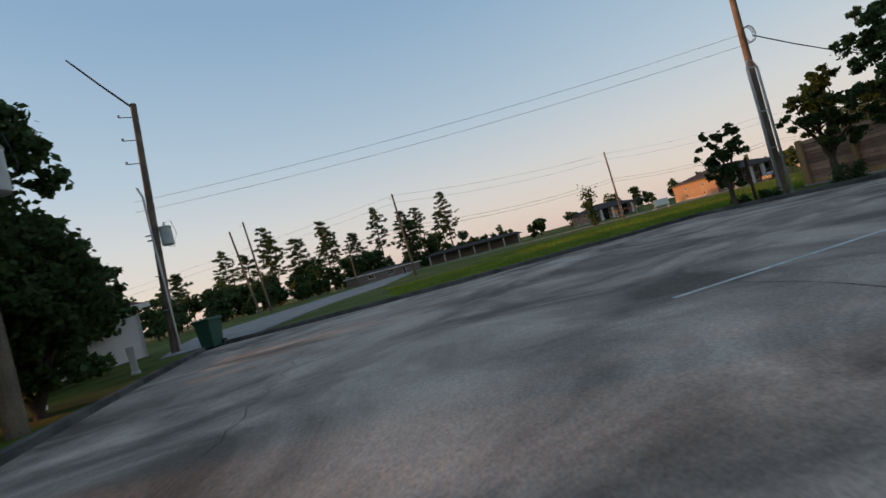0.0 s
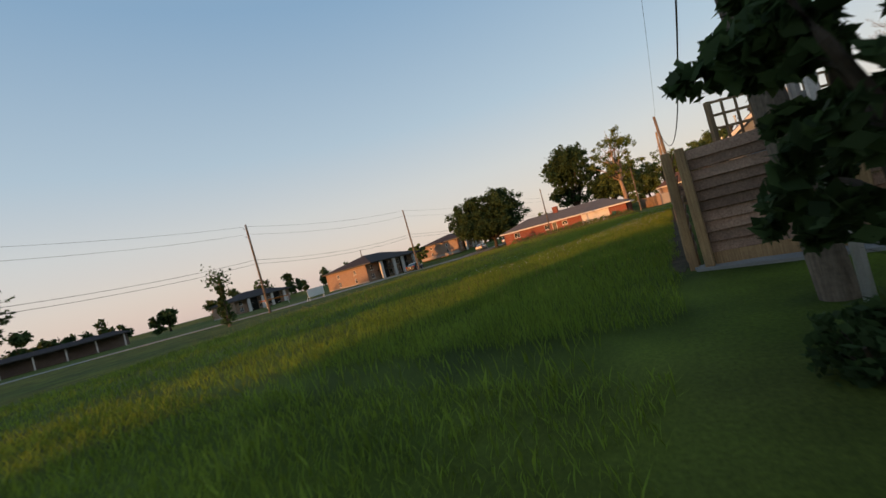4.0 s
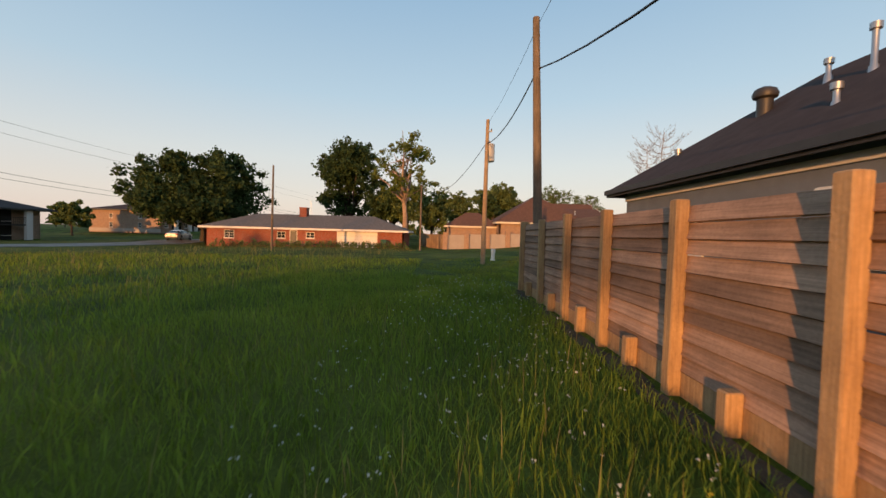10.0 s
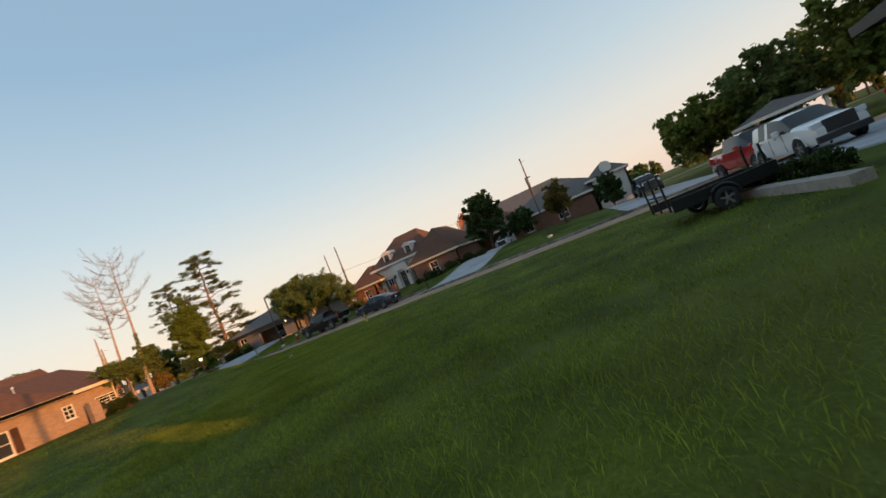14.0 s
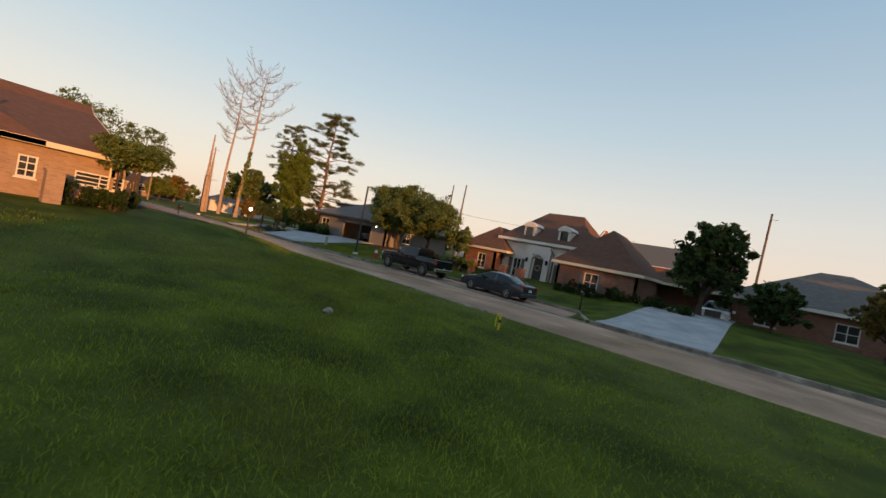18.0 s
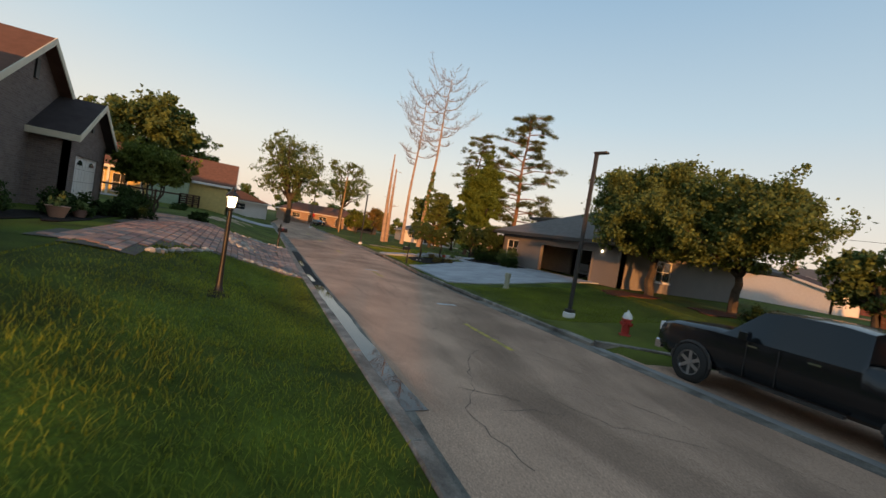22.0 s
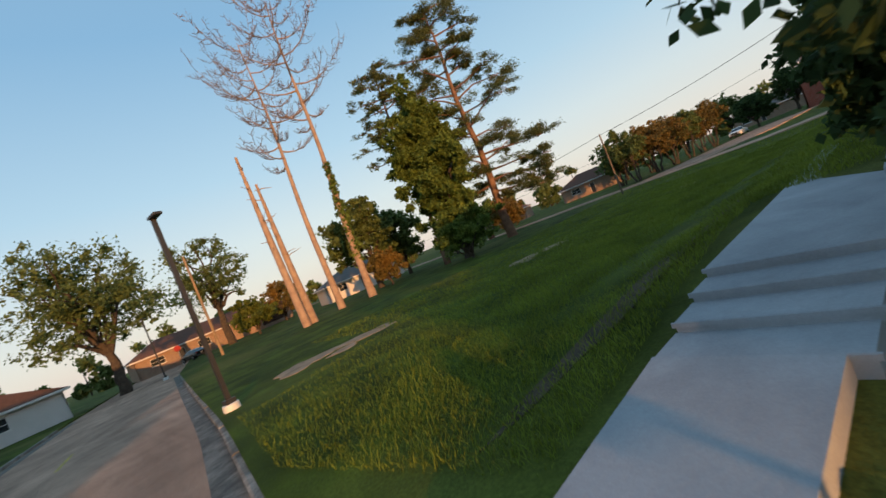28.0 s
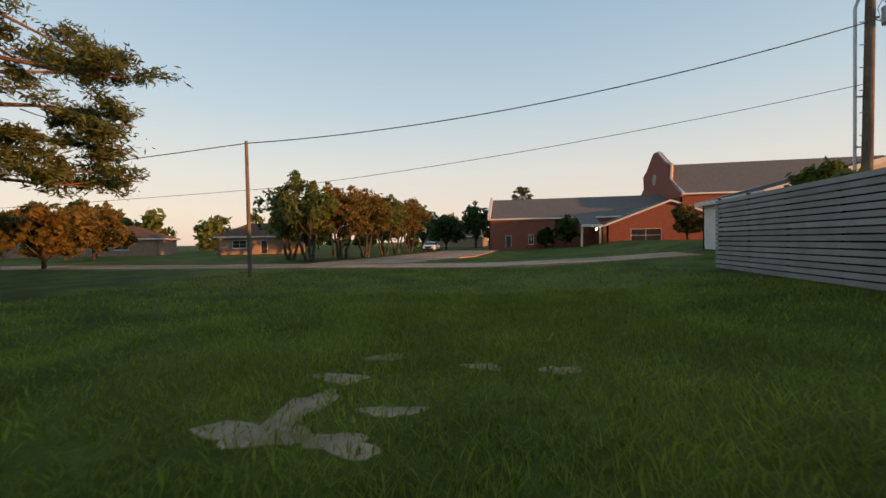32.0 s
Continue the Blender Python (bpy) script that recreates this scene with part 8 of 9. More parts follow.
part("tailgate", MB().bevel_box(-2.99, -0.82, 0.78, -2.93, 0.82, 1.3, 0.015), "car_black", tk)
part("side_step", MB().box(-0.9, 0.98, 0.42, 1.2, 1.08, 0.48), "dark", tk)
part("side_step", MB().box(-0.9, -1.08, 0.42, 1.2, -0.98, 0.48), "dark", tk)
part("hitch", MB().box(-3.2, -0.04, 0.45, -2.95, 0.04, 0.53), "dark", tk)
car("car", (26.5, -36.75, zr + 0.012), -8, "car_grey", "slate-grey sedan parked at the kerb", 4.9, 1.85, (-1.42, 1.40), 0.34, SEDAN, (-1.9, 1.25), (-0.37, -1.2), bottom=0.2, tail_z=(0.80, 0.96), head_z=(0.62, 0.76), spokes=5)
car("car", (-3.7, -21.6, 0.05), 98, "car_white", "white compact crossover on the concrete pad", 4.3, 1.8, (-1.28, 1.28), 0.35, SUV, (-2.0, 1.1), (-0.6, -1.45), bottom=0.24, tail_z=(0.9, 1.15), head_z=(0.8, 0.98))
car("car", (-7.4, -19.4, 0.05), 105, "car_black", "black crossover beside the grey house", 4.5, 1.85, (-1.35, 1.35), 0.36, SUV, (-2.0, 1.1), (-0.6, -1.45), bottom=0.24, tail_z=(0.9, 1.15), head_z=(0.8, 0.98))
car("pickup_truck", (-3.5, -26.4, zr + 0.012), 100, "car_red", "red pickup truck standing at the drive mouth", 5.6, 1.95, (-1.8, 1.8), 0.38, TRUCK, (-1.05, 1.4), (0.15, -0.98), bed=(-2.9, -1.1), bottom=0.38, tail_z=(0.98, 1.25), head_z=(0.9, 1.1))
car("car", (15.2, -49.6, 0.5), 85, "car_white", "white crossover in a driveway", 4.5, 1.85, (-1.35, 1.35), 0.36, SUV, (-2.0, 1.1), (-0.6, -1.45), bottom=0.24, tail_z=(0.9, 1.15), head_z=(0.8, 0.98))
car("car", (0.2, -42.0, 0.3), 95, "car_grey", "dark grey crossover in a driveway", 4.6, 1.85, (-1.35, 1.35), 0.36, SUV, (-2.0, 1.1), (-0.6, -1.45), bottom=0.24, tail_z=(0.9, 1.15), head_z=(0.8, 0.98))
car("car", (51.0, -50.2, ghz + 0.06), 90, "car_black", "dark crossover inside the open garage", 4.6, 1.85, (-1.35, 1.35), 0.36, SUV, (-2.0, 1.1), (-0.6, -1.45), bottom=0.24, tail_z=(0.9, 1.15), head_z=(0.8, 0.98))
car("car", (134.5, -44.5, 0.05), 20, "car_black", "dark sedan parked at the street end", 4.8, 1.85, (-1.4, 1.4), 0.34, SEDAN, (-1.9, 1.25), (-0.37, -1.2), bottom=0.2)
for x, y, w, p, l in ((22, 44, 12, "car_black", "dark pickup seen across the field"), (47.5, 41, 8, "car_white", "white pickup parked on the far road"), (60, 39, 6, "car_white", "pale sedan on the far road"), (84, -122, 90, "car_white", "pale sedan on the church drive")):
    car("car", (x, y, gz(x, y) + 0.06), w, p, l, 4.8, 1.85, (-1.4, 1.4), 0.34, SEDAN, (-1.9, 1.25), (-0.37, -1.2), bottom=0.2)

tr = thing("utility_trailer", (0.95, -15.0, 0), "black mesh-sided single-axle utility trailer", "trailer", yaw=192)
part("deck", MB().box(-1.3, -0.75, 0.42, 1.3, 0.75, 0.48), "fence", tr)
for y in (-0.77, 0.77):
    part("side_rail", MB().box(-1.3, y - 0.03, 0.40, 1.3, y + 0.03, 0.72), "iron", tr)
    wheel(tr, -0.1, y * 1.18, 0.29, 0.18, 1 if y > 0 else -1, 5)
    part("mudguard", MB().tube([(-0.1 + 0.37 * math.cos(math.pi * q / 8), y * 1.18, 0.3 + 0.36 * math.sin(math.pi * q / 8)) for q in range(9)], 0.05, 6), "iron", tr)
part("front_rail", MB().box(1.27, -0.75, 0.40, 1.33, 0.75, 0.72), "iron", tr)
for y in (-0.72, 0.0, 0.72):
    part("gate_bar", MB().box(-1.38, y - 0.02, 0.45, -1.33, y + 0.02, 1.5), "iron", tr)
part("gate_frame", MB().box(-1.38, -0.74, 1.46, -1.33, 0.74, 1.52).box(-1.38, -0.74, 0.9, -1.33, 0.74, 0.94), "iron", tr)
part("drawbar", MB().tube([(1.3, -0.6, 0.42), (2.2, 0, 0.42), (1.3, 0.6, 0.42)], 0.035, 6), "iron", tr)
for k in (-0.42, 0.42):
    part("front_post", MB().box(1.25, k - 0.02, 0.7, 1.3, k + 0.02, 1.25), "iron", tr)
bed_edge = slab("garden_edge", [(0.2, -16.4), (-0.2, -13.6), (-0.6, -11.0), (-0.25, -11.0), (0.15, -13.6), (0.55, -16.4)], lambda x, y: 0.22, "rock", "low stone edging of a raised bed", "edging", 0.3)
for i, (x, y) in enumerate(((-0.4, -15.6), (-0.8, -14.6), (-1.2, -13.8))):
    bush(x, y, 0.5, 0.5, 0.6, 490 + i, "dark leafy plant in the raised bed", "hedge", 600, 0.08)

# ---------------------------------------------------------------- street furniture
lp = thing("lamp_post", (39.2, -26.75, 0), "black iron garden lamp post with a lit glass lantern", "lamp", yaw=10)
part("post", MB().lathe([(0.13, 0), (0.13, 0.06), (0.10, 0.08), (0.10, 0.45), (0.075, 0.5), (0.06, 0.55), (0.045, 1.0), (0.04, 2.0), (0.06, 2.02), (0.05, 2.06), (0, 2.07)], 12), "iron", lp, smooth=True)
part("lantern_glass", MB().lathe([(0.065, 2.07), (0.10, 2.27), (0.0, 2.28)], 6), "lamp_on", lp, "glowing glass lantern")
part("lantern_cap", MB().lathe([(0.13, 2.28), (0.12, 2.31), (0.04, 2.38), (0.02, 2.45), (0, 2.47)], 6), "iron", lp)
for k in range(6):
    a = 2 * math.pi * k / 6
    part("lantern_bar", MB().tube([(0.078 * math.cos(a), 0.078 * math.sin(a), 2.06), (0.105 * math.cos(a), 0.105 * math.sin(a), 2.28)], 0.008, 5), "iron", lp)


def street_lamp(x, y, h, yaw, label):
    e = thing("street_lamp", (x, y, gz(x, y)), label, "lamp", "street lamps", yaw=yaw)
    part("base", MB().lathe([(0.22, -0.1), (0.22, 0.16), (0.20, 0.18), (0, 0.18)], 18), "white", e, smooth=True)
    part("shaft", MB().box(-0.055, -0.055, 0.18, 0.055, 0.055, h).box(-0.13, -0.13, 0.18, 0.13, 0.13, 0.30), "dark", e)
    part("lamp_head", MB().bevel_box(-0.42, -0.11, h - 0.04, 0.08, 0.11, h + 0.03, 0.015), "dark", e)
    return e


street_lamp(41.42, -38.0, 6.0, 15, "square black street lamp on a white footing")
street_lamp(75.4, -39.4, 5.5, 15, "square black street lamp on a white footing")
street_lamp(8.6, -36.9, 5.3, 15, "square black street lamp by the verge")
street_lamp(112, -39.6, 6.2, 15, "street lamp near the street end")

hy_ = thing("fire_hydrant", (39.1, -38.15, gz(39.1, -38.15)), "red fire hydrant with a white bonnet", "hydrant")
part("barrel", MB().lathe([(0.18, -0.05), (0.18, 0.03), (0.12, 0.05), (0.12, 0.46), (0.16, 0.48), (0.16, 0.52), (0, 0.52)], 14), "hyd_red", hy_, smooth=True)
part("bonnet", MB().lathe([(0.15, 0.52), (0.14, 0.6), (0.09, 0.7), (0.04, 0.72), (0.04, 0.78), (0, 0.79)], 14), "white", hy_, "white painted bonnet", smooth=True)
for a in (0, 90, 180):
    part("outlet", MB().tube([(0.1 * math.cos(radians(a)), 0.1 * math.sin(radians(a)), 0.36), (0.2 * math.cos(radians(a)), 0.2 * math.sin(radians(a)), 0.36)], 0.06, 10), "hyd_red", hy_)


def mailbox(x, y, yaw, label, z=None):
    e = thing("mailbox", (x, y, gz(x, y) if z is None else z), label, "mailbox", "mailboxes", yaw=yaw)
    part("post", MB().lathe([(0.10, 0), (0.10, 0.05), (0.06, 0.08), (0.06, 0.5), (0.045, 0.55), (0.045, 1.3), (0.06, 1.32), (0, 1.40)], 10), "iron", e, smooth=True)
    bx = MB()
    bx.rings([[(x0, -0.09, 0.92), (x0, 0.09, 0.92), (x0, 0.09, 1.06)] + [(x0, 0.09 * math.cos(math.pi * q / 6), 1.06 + 0.09 * math.sin(math.pi * q / 6)) for q in range(1, 6)] + [(x0, -0.09, 1.06)] for x0 in (-0.1, 0.42)], True)
    part("box", bx, "iron", e)
    part("flag", MB().box(0.1, -0.105, 1.0, 0.13, -0.095, 1.2), "hyd_red", e)
    part("number_plate", MB().box(0.1, -0.1, 1.155, 0.3, -0.02, 1.165), "white", e)
    return e


mailbox(55.7, -29.2, -60, "black iron mailbox on a fluted post")
mailbox(21.7, -38.7, 100, "black iron mailbox on a fluted post")
mailbox(56.9, -37.7, 100, "black iron mailbox beside the mulch island")


def pedestal(x, y, h, label, lean=0, w=0.1, material="pedestal"):
    e = thing("utility_pedestal", (x, y, gz(x, y)), label, "pedestal", "utility pedestals", yaw=20)
    part("casing", MB().bevel_box(-w, -w, -0.05, w, w, h, 0.02), material, e)
    part("cap", MB().bevel_box(-w - 0.015, -w - 0.015, h * 0.72, w + 0.015, w + 0.015, h + 0.02, 0.02), material, e)
    part("base_collar", MB().bevel_box(-w - 0.03, -w - 0.03, -0.05, w + 0.03, w + 0.03, 0.1, 0.02), material, e)
    e.rotation_mode = "XYZ"
    e.rotation_euler = (radians(lean), 0, radians(20))
    return e


pedestal(47.3, -39.35, 0.78, "pale green utility pedestal in the lawn")
pedestal(11.9, -0.9, 0.72, "pale plastic utility pedestal by a pole", 2, 0.09, "white")
pedestal(-62.6, 1.0, 0.85, "grey utility pedestal beside the kerb", 3, 0.09, "tank")
pedestal(-63.2, -2.1, 0.7, "white utility pedestal beside the kerb", 0, 0.08, "white")
pedestal(-62.8, -3.4, 0.35, "short white marker post in grass", 0, 0.05, "white")
ym = thing("marker_post", (19.85, -24.7, 0), "yellow pipeline marker post with a black band", "marker")
part("post", MB().lathe([(0.04, 0), (0.04, 0.48), (0.03, 0.52), (0, 0.52)], 10), "yellow_tag", ym, smooth=True)
part("handle", MB().tube([(0, 0, 0.4), (0.09, 0, 0.49), (0.13, 0, 0.34), (0.12, 0, 0.1)], 0.028, 8), "yellow_tag", ym)
part("band", MB().lathe([(0.043, 0.24), (0.043, 0.34), (0.0, 0.34)], 10), "dark", ym)
rk = thing("stone", (22.3, -20.0, 0.0), "pale lump of limestone in the grass", "stone")
part("lump", MB().blob((0, 0, 0.05), 0.13, 3, 9, 6, 0.25, 0.6), "rock", rk)
pl = thing("valve_cover", (35.6, -26.9, 0), "sunken concrete valve cover in the lawn", "cover")
part("cover", MB().lathe([(0.22, 0), (0.22, 0.03), (0, 0.035)], 14), "kerb", pl)

bn = thing("wheelie_bin", (-60.9, 2.75, LOT_Z), "dark green wheeled refuse bin with hinged lid", "bin", yaw=-20)
part("tub", MB().rings([[(s * a, t * b, z) for s, t in ((-1, -1), (1, -1), (1, 1), (-1, 1))] for a, b, z in ((0.22, 0.26, 0.06), (0.29, 0.35, 0.95), (0.31, 0.37, 0.97), (0.31, 0.37, 1.0))]), "green_bin", bn)
part("lid", MB().bevel_box(-0.33, -0.40, 1.0, 0.33, 0.38, 1.08, 0.03), "green_bin", bn)
part("handle_bar", MB().tube([(-0.25, 0.42, 0.98), (0.25, 0.42, 0.98)], 0.018, 6), "green_bin", bn)
for s in (-0.27, 0.27):
    part("wheel", MB().lathe([(0, -0.03), (0.12, -0.03), (0.12, 0.03), (0, 0.03)], 14, (s, 0.3, 0.12), "x"), "tyre", bn)
bn2 = copy_thing(bn, pose(79.6, -24.6, gz(79.6, -24.6), 0, 0, 80))
tagged(bn2, "green wheeled refuse bin against the siding")
bn3 = copy_thing(bn, pose(33.9, 9.0, rz, 0, 0, 10))
tagged(bn3, "dark wheeled refuse bin by the ranch garage")

sg = thing("sign_board", (-1.85, 45.4, gz(-1.85, 45.4)), "blank white sign board on two posts", "sign", yaw=-12)
part("board", MB().box(-1.3, -0.03, 0.55, 1.3, 0.03, 1.65), "white", sg)
for s in (-1.05, 1.05):
    part("leg", MB().tube([(s * 1.15, 0.05, -0.1), (s, 0.0, 1.5)], 0.04, 6), "white", sg)
    part("brace", MB().tube([(s * 1.3, 0.6, -0.1), (s, 0.05, 1.3)], 0.03, 6), "white", sg)
ns = thing("sign_post", (-40.6, -1.35, LOT_Z), "small yellow warning sign on a dark post", "sign", yaw=60)
part("post", MB().box(-0.04, -0.04, 0, 0.04, 0.04, 1.75), "brown", ns)
part("plate", MB().box(-0.16, -0.06, 1.62, 0.16, -0.045, 1.86), "yellow_tag", ns)
for k in range(3):
    part("text_bar", MB().box(-0.11, -0.066, 1.68 + k * 0.055, 0.11, -0.061, 1.70 + k * 0.055), "dark", ns)
gt = thing("drain_grate", (-35.35, -0.75, 0.0), "rusty steel drain grate in a concrete edge", "grate", yaw=-97)
part("frame", MB().box(-0.4, -0.35, 0, 0.4, -0.30, 0.03).box(-0.4, 0.30, 0, 0.4, 0.35, 0.03), "steel", gt)
for k in range(12):
    part("bar", MB().box(-0.38 + k * 0.066, -0.30, 0.0, -0.36 + k * 0.066, 0.30, 0.025), "steel", gt)
slab("drain_edge", [(-36.0, 0.05), (-35.6, 0.1), (-37.6, -5.2), (-38.1, -5.1)], lambda x, y: 0.05, "concrete", "broken concrete edge by the drain", "kerb", 0.12)

# storm drain box at the walk
sd_ = thing("storm_drain", (0, 0, 0), "concrete kerb inlet with a near-black block as its shaded throat", "drain")
part("lid", MB().bevel_box(62.35, -38.55, -0.06, 63.6, -37.52, 0.02, 0.02), "kerb_dark", sd_)
part("grate", MB().bevel_box(62.45, -38.45, 0.018, 63.5, -37.6, 0.035, 0.01), "dark", sd_, "dark iron grate")
# solid near-black block drawn as the shaded opening
part("throat", MB().box(62.4, -37.95, -0.16, 63.55, -37.60, -0.065), "interior_shade", sd_)

# rocks
def rocks(pts, r, seed, label, name="border_stone", group="border stones"):
    rnd = random.Random(seed)
    for i, (x, y) in enumerate(pts):
        q = r * rnd.uniform(0.6, 1.3)
        mb = MB().blob((0, 0, 0), q, seed * 100 + i, 7, 4, 0.22, 0.65)
        o = part(name, mb, "rock")
        o.matrix_world = pose(x + rnd.uniform(-0.06, 0.06), y + rnd.uniform(-0.08, 0.08), gz(x, y) + q * 0.3, 0, 0, rnd.uniform(0, 360))
        tagged(o, label, "stone", group)


rocks([(45.0 + 0.35 * math.sin(i * 0.09), -29.0 + 0.062 * i) for i in range(28)] + [(44.5 - 0.2 * i, -26.3 + 0.055 * i) for i in range(18)], 0.10, 1, "small pale border stone beside the paver drive")
rocks([(55.7 - 0.078 * i, -29.1 + 0.10 * i) for i in range(25)] + [(48.6 + 0.22 * (i % 14), -27.7 + 0.2 * (i // 14) + 0.03 * (i % 14)) for i in range(70)], 0.10, 2, "small pale border stone beside the paver drive")
rocks([(55.7 + 0.25 * math.cos(a), -29.15 + 0.3 * math.sin(a)) for a in [0.7 * k for k in range(9)]], 0.10, 3, "pale stone round the mailbox foot")
rocks([(60.9 + (k % 12) * 0.185, -42.95 - 0.32 * (k // 12) - 0.08 * (k % 12)) for k in range(60)], 0.13, 4, "pale garden rock beside the stepped walk", "garden_rock", "garden rocks")
rocks([(59.95, -39.85), (59.6, -39.85), (62.5, -40.1), (60.0, -42.4), (57.6, -40.9)], 0.09, 5, "white stone at the mulch bed edge", "edge_stone", "bed edge stones")
for i, (x, y, q) in enumerate(((62.4, -43.3, 0.17), (62.95, -44.9, 0.16), (61.5, -43.55, 0.13), (61.28, -43.6, 0.13), (45.2, -22.5, 0.26), (46.3, -22.7, 0.2))):
    e = thing("plant_pot", (x, y, gz(x, y)), ("red round plant pot among pale stones" if i == 0 else "dark round plant pot among pale stones" if i < 4 else "round terracotta plant pot in a bed"), "pot", "plant pots")
    part("pot", MB().lathe([(q * 0.6, 0), (q, q * 1.2), (q * 1.1, q * 1.3), (q * 0.9, q * 1.3), (0, q * 1.2)], 14), ("hyd_red", "dark", "dark", "dark", "paver", "paver")[i], e, smooth=True)
    o = new("foliage", leaf_mesh("foliage", clump_points([(0, 0, q * 1.6, q * 0.9)], 70, np.random.RandomState(i)), 0.09, "leaf", i))
    o.parent = e
fpt = thing("garden_tent", (-1.5 + 18, 78, -0.4), "low orange awning beyond the road", "awning")
part("cloth", MB().box(-3, -1, 1.6, 3, 1, 1.8), "orange", fpt)
for s in (-2.9, 2.9):
    part("pole", MB().box(s - 0.05, -0.9, 0, s + 0.05, -0.8, 1.6), "trim", fpt)
st = thing("road_sign", (129, -42.5, 0), "red stop sign at the street end", "sign", yaw=-80)
part("pole", MB().box(-0.03, -0.03, 0, 0.03, 0.03, 2.6), "steel", st)
part("plate", MB().lathe([(0, 0), (0.42, 0), (0.42, 0.02), (0, 0.02)], 8, (0, -0.05, 2.4), "y"), "hyd_red", st)
mon = thing("brick_monument", (108, -83.5, gz(108, -83.5)), "small square red-brick mailbox monument", "pillar")
part("shaft", MB().box(-0.35, -0.35, -0.1, 0.35, 0.35, 1.3), "brick_mix", mon)
part("cap", MB().bevel_box(-0.4, -0.4, 1.3, 0.4, 0.4, 1.4, 0.03), "concrete", mon)
bp = thing("brick_pier", (36.5, -17.1, gz(36.5, -17.1)), "square tan-brick garden pier at the house corner", "pillar")
part("shaft", MB().box(-0.28, -0.28, -0.1, 0.28, 0.28, 1.25), "brick_tan", bp)
part("cap", MB().bevel_box(-0.33, -0.33, 1.25, 0.33, 0.33, 1.33, 0.02), "brick_tan", bp)
bench = thing("patio_table", (75.6, -15.6, gz(75.6, -15.6)), "dark patio table with chairs", "table")
part("top", MB().lathe([(0.6, 0.72), (0.6, 0.75), (0, 0.75)], 18), "dark", bench)
part("leg", MB().lathe([(0.3, 0), (0.3, 0.03), (0.05, 0.06), (0.05, 0.72), (0, 0.72)], 10), "dark", bench)

# ---------------------------------------------------------------- pavers
drive = thing("paver_driveway", (0, 0, 0), "broad red clay paver driveway with a dark edge band", "driveway", kind="structure")
drv_out = [(45.0, -28.6), (55.9, -29.0), (53.9, -26.7), (57.2, -23.8), (56.2, -22.2), (51.6, -23.5), (47.5, -23.7), (43.5, -23.8), (40.8, -23.6), (40.2, -24.9), (43.3, -25.3), (44.6, -26.2), (45.3, -27.6)]
def inside(x, y, poly):
    ok = False
    for (ax, ay), (bx, by) in zip(poly, poly[1:] + poly[:1]):
        if (ay > y) != (by > y) and x < (bx - ax) * (y - ay) / (by - ay) + ax:
            ok = not ok
    return ok


bed_mb, bed_n = MB(), 40
for ix in range(bed_n):
    for iy in range(bed_n):
        x0, y0 = 40.0 + 19.2 * ix / bed_n, -29.2 + 12.2 * iy / bed_n
        x1, y1 = x0 + 19.2 / bed_n, y0 + 12.2 / bed_n
        if any(inside(a, b, drv_out) for a, b in ((x0, y0), (x1, y0), (x1, y1), (x0, y1))):
            bed_mb.add([(a, b, gz(a, b) + 0.02) for a, b in ((x0, y0), (x1, y0), (x1, y1), (x0, y1))], [(0, 1, 2, 3)])
drive_bed = tagged(part("paver_bed", bed_mb, "joint"), "sand bed between clay pavers", "paving", kind="structure")


def paver_shape(mb, x, y, z, yaw, w, h, tilt=(0, 0)):
    m = Matrix.Translation((x, y, z)) @ Matrix.Rotation(-tilt[1], 4, "Y") @ Matrix.Rotation(tilt[0], 4, "X") @ Matrix.Rotation(yaw, 4, "Z")
    b = 0.008
    vs = [(-w, -h, 0), (w, -h, 0), (w, h, 0), (-w, h, 0), (-w, -h, 0.022), (w, -h, 0.022), (w, h, 0.022), (-w, h, 0.022), (-w + b, -h + b, 0.03), (w - b, -h + b, 0.03), (w - b, h - b, 0.03), (-w + b, h - b, 0.03)]
    mb.add([m @ Vector(p) for p in vs], [(0, 1, 5, 4), (1, 2, 6, 5), (2, 3, 7, 6), (3, 0, 4, 7), (4, 5, 9, 8), (5, 6, 10, 9), (6, 7, 11, 10), (7, 4, 8, 11), (8, 9, 10, 11)])


one = MB()
paver_shape(one, 0, 0, 0, 0, 0.148, 0.098)
TONES = ("paver", "paver_grey", "paver_plum", "paver")
paver_me = [one.mesh("paver", k) for k in TONES]
rest, count = [MB(), MB(), MB(), MB()], 0
rnd = random.Random(8)
row = 0
y = -29.5
while y < -17.5:
    x = 40.0 + (0.155 if row % 2 else 0.0)
    while x < 58.0:
        if inside(x, y, drv_out):
            tilt = (math.atan((gz(x, y + 0.1) - gz(x, y - 0.1)) / 0.2), math.atan((gz(x + 0.1, y) - gz(x - 0.1, y)) / 0.2))
            z = gz(x, y) + 0.012 + rnd.uniform(-0.003, 0.003)
            if y < -28.0 and count < 290 and x < 54.5:
                o = new("paver", paver_me[rnd.randrange(4)])
                o.parent = drive
                o.matrix_local = pose(x, y, z, math.degrees(tilt[0]) + rnd.uniform(-0.6, 0.6), -math.degrees(tilt[1]) + rnd.uniform(-0.6, 0.6), rnd.uniform(-1, 1))
                count += 1
            else:
                paver_shape(rest[rnd.randrange(4)], x, y, z, rnd.uniform(-0.015, 0.015), 0.148, 0.098, tilt)
        x += 0.31
    y += 0.21
    row += 1
for k in range(4):
    tagged(part("paver_field", rest[k], TONES[k], drive), kind="stuff")
course = MB()
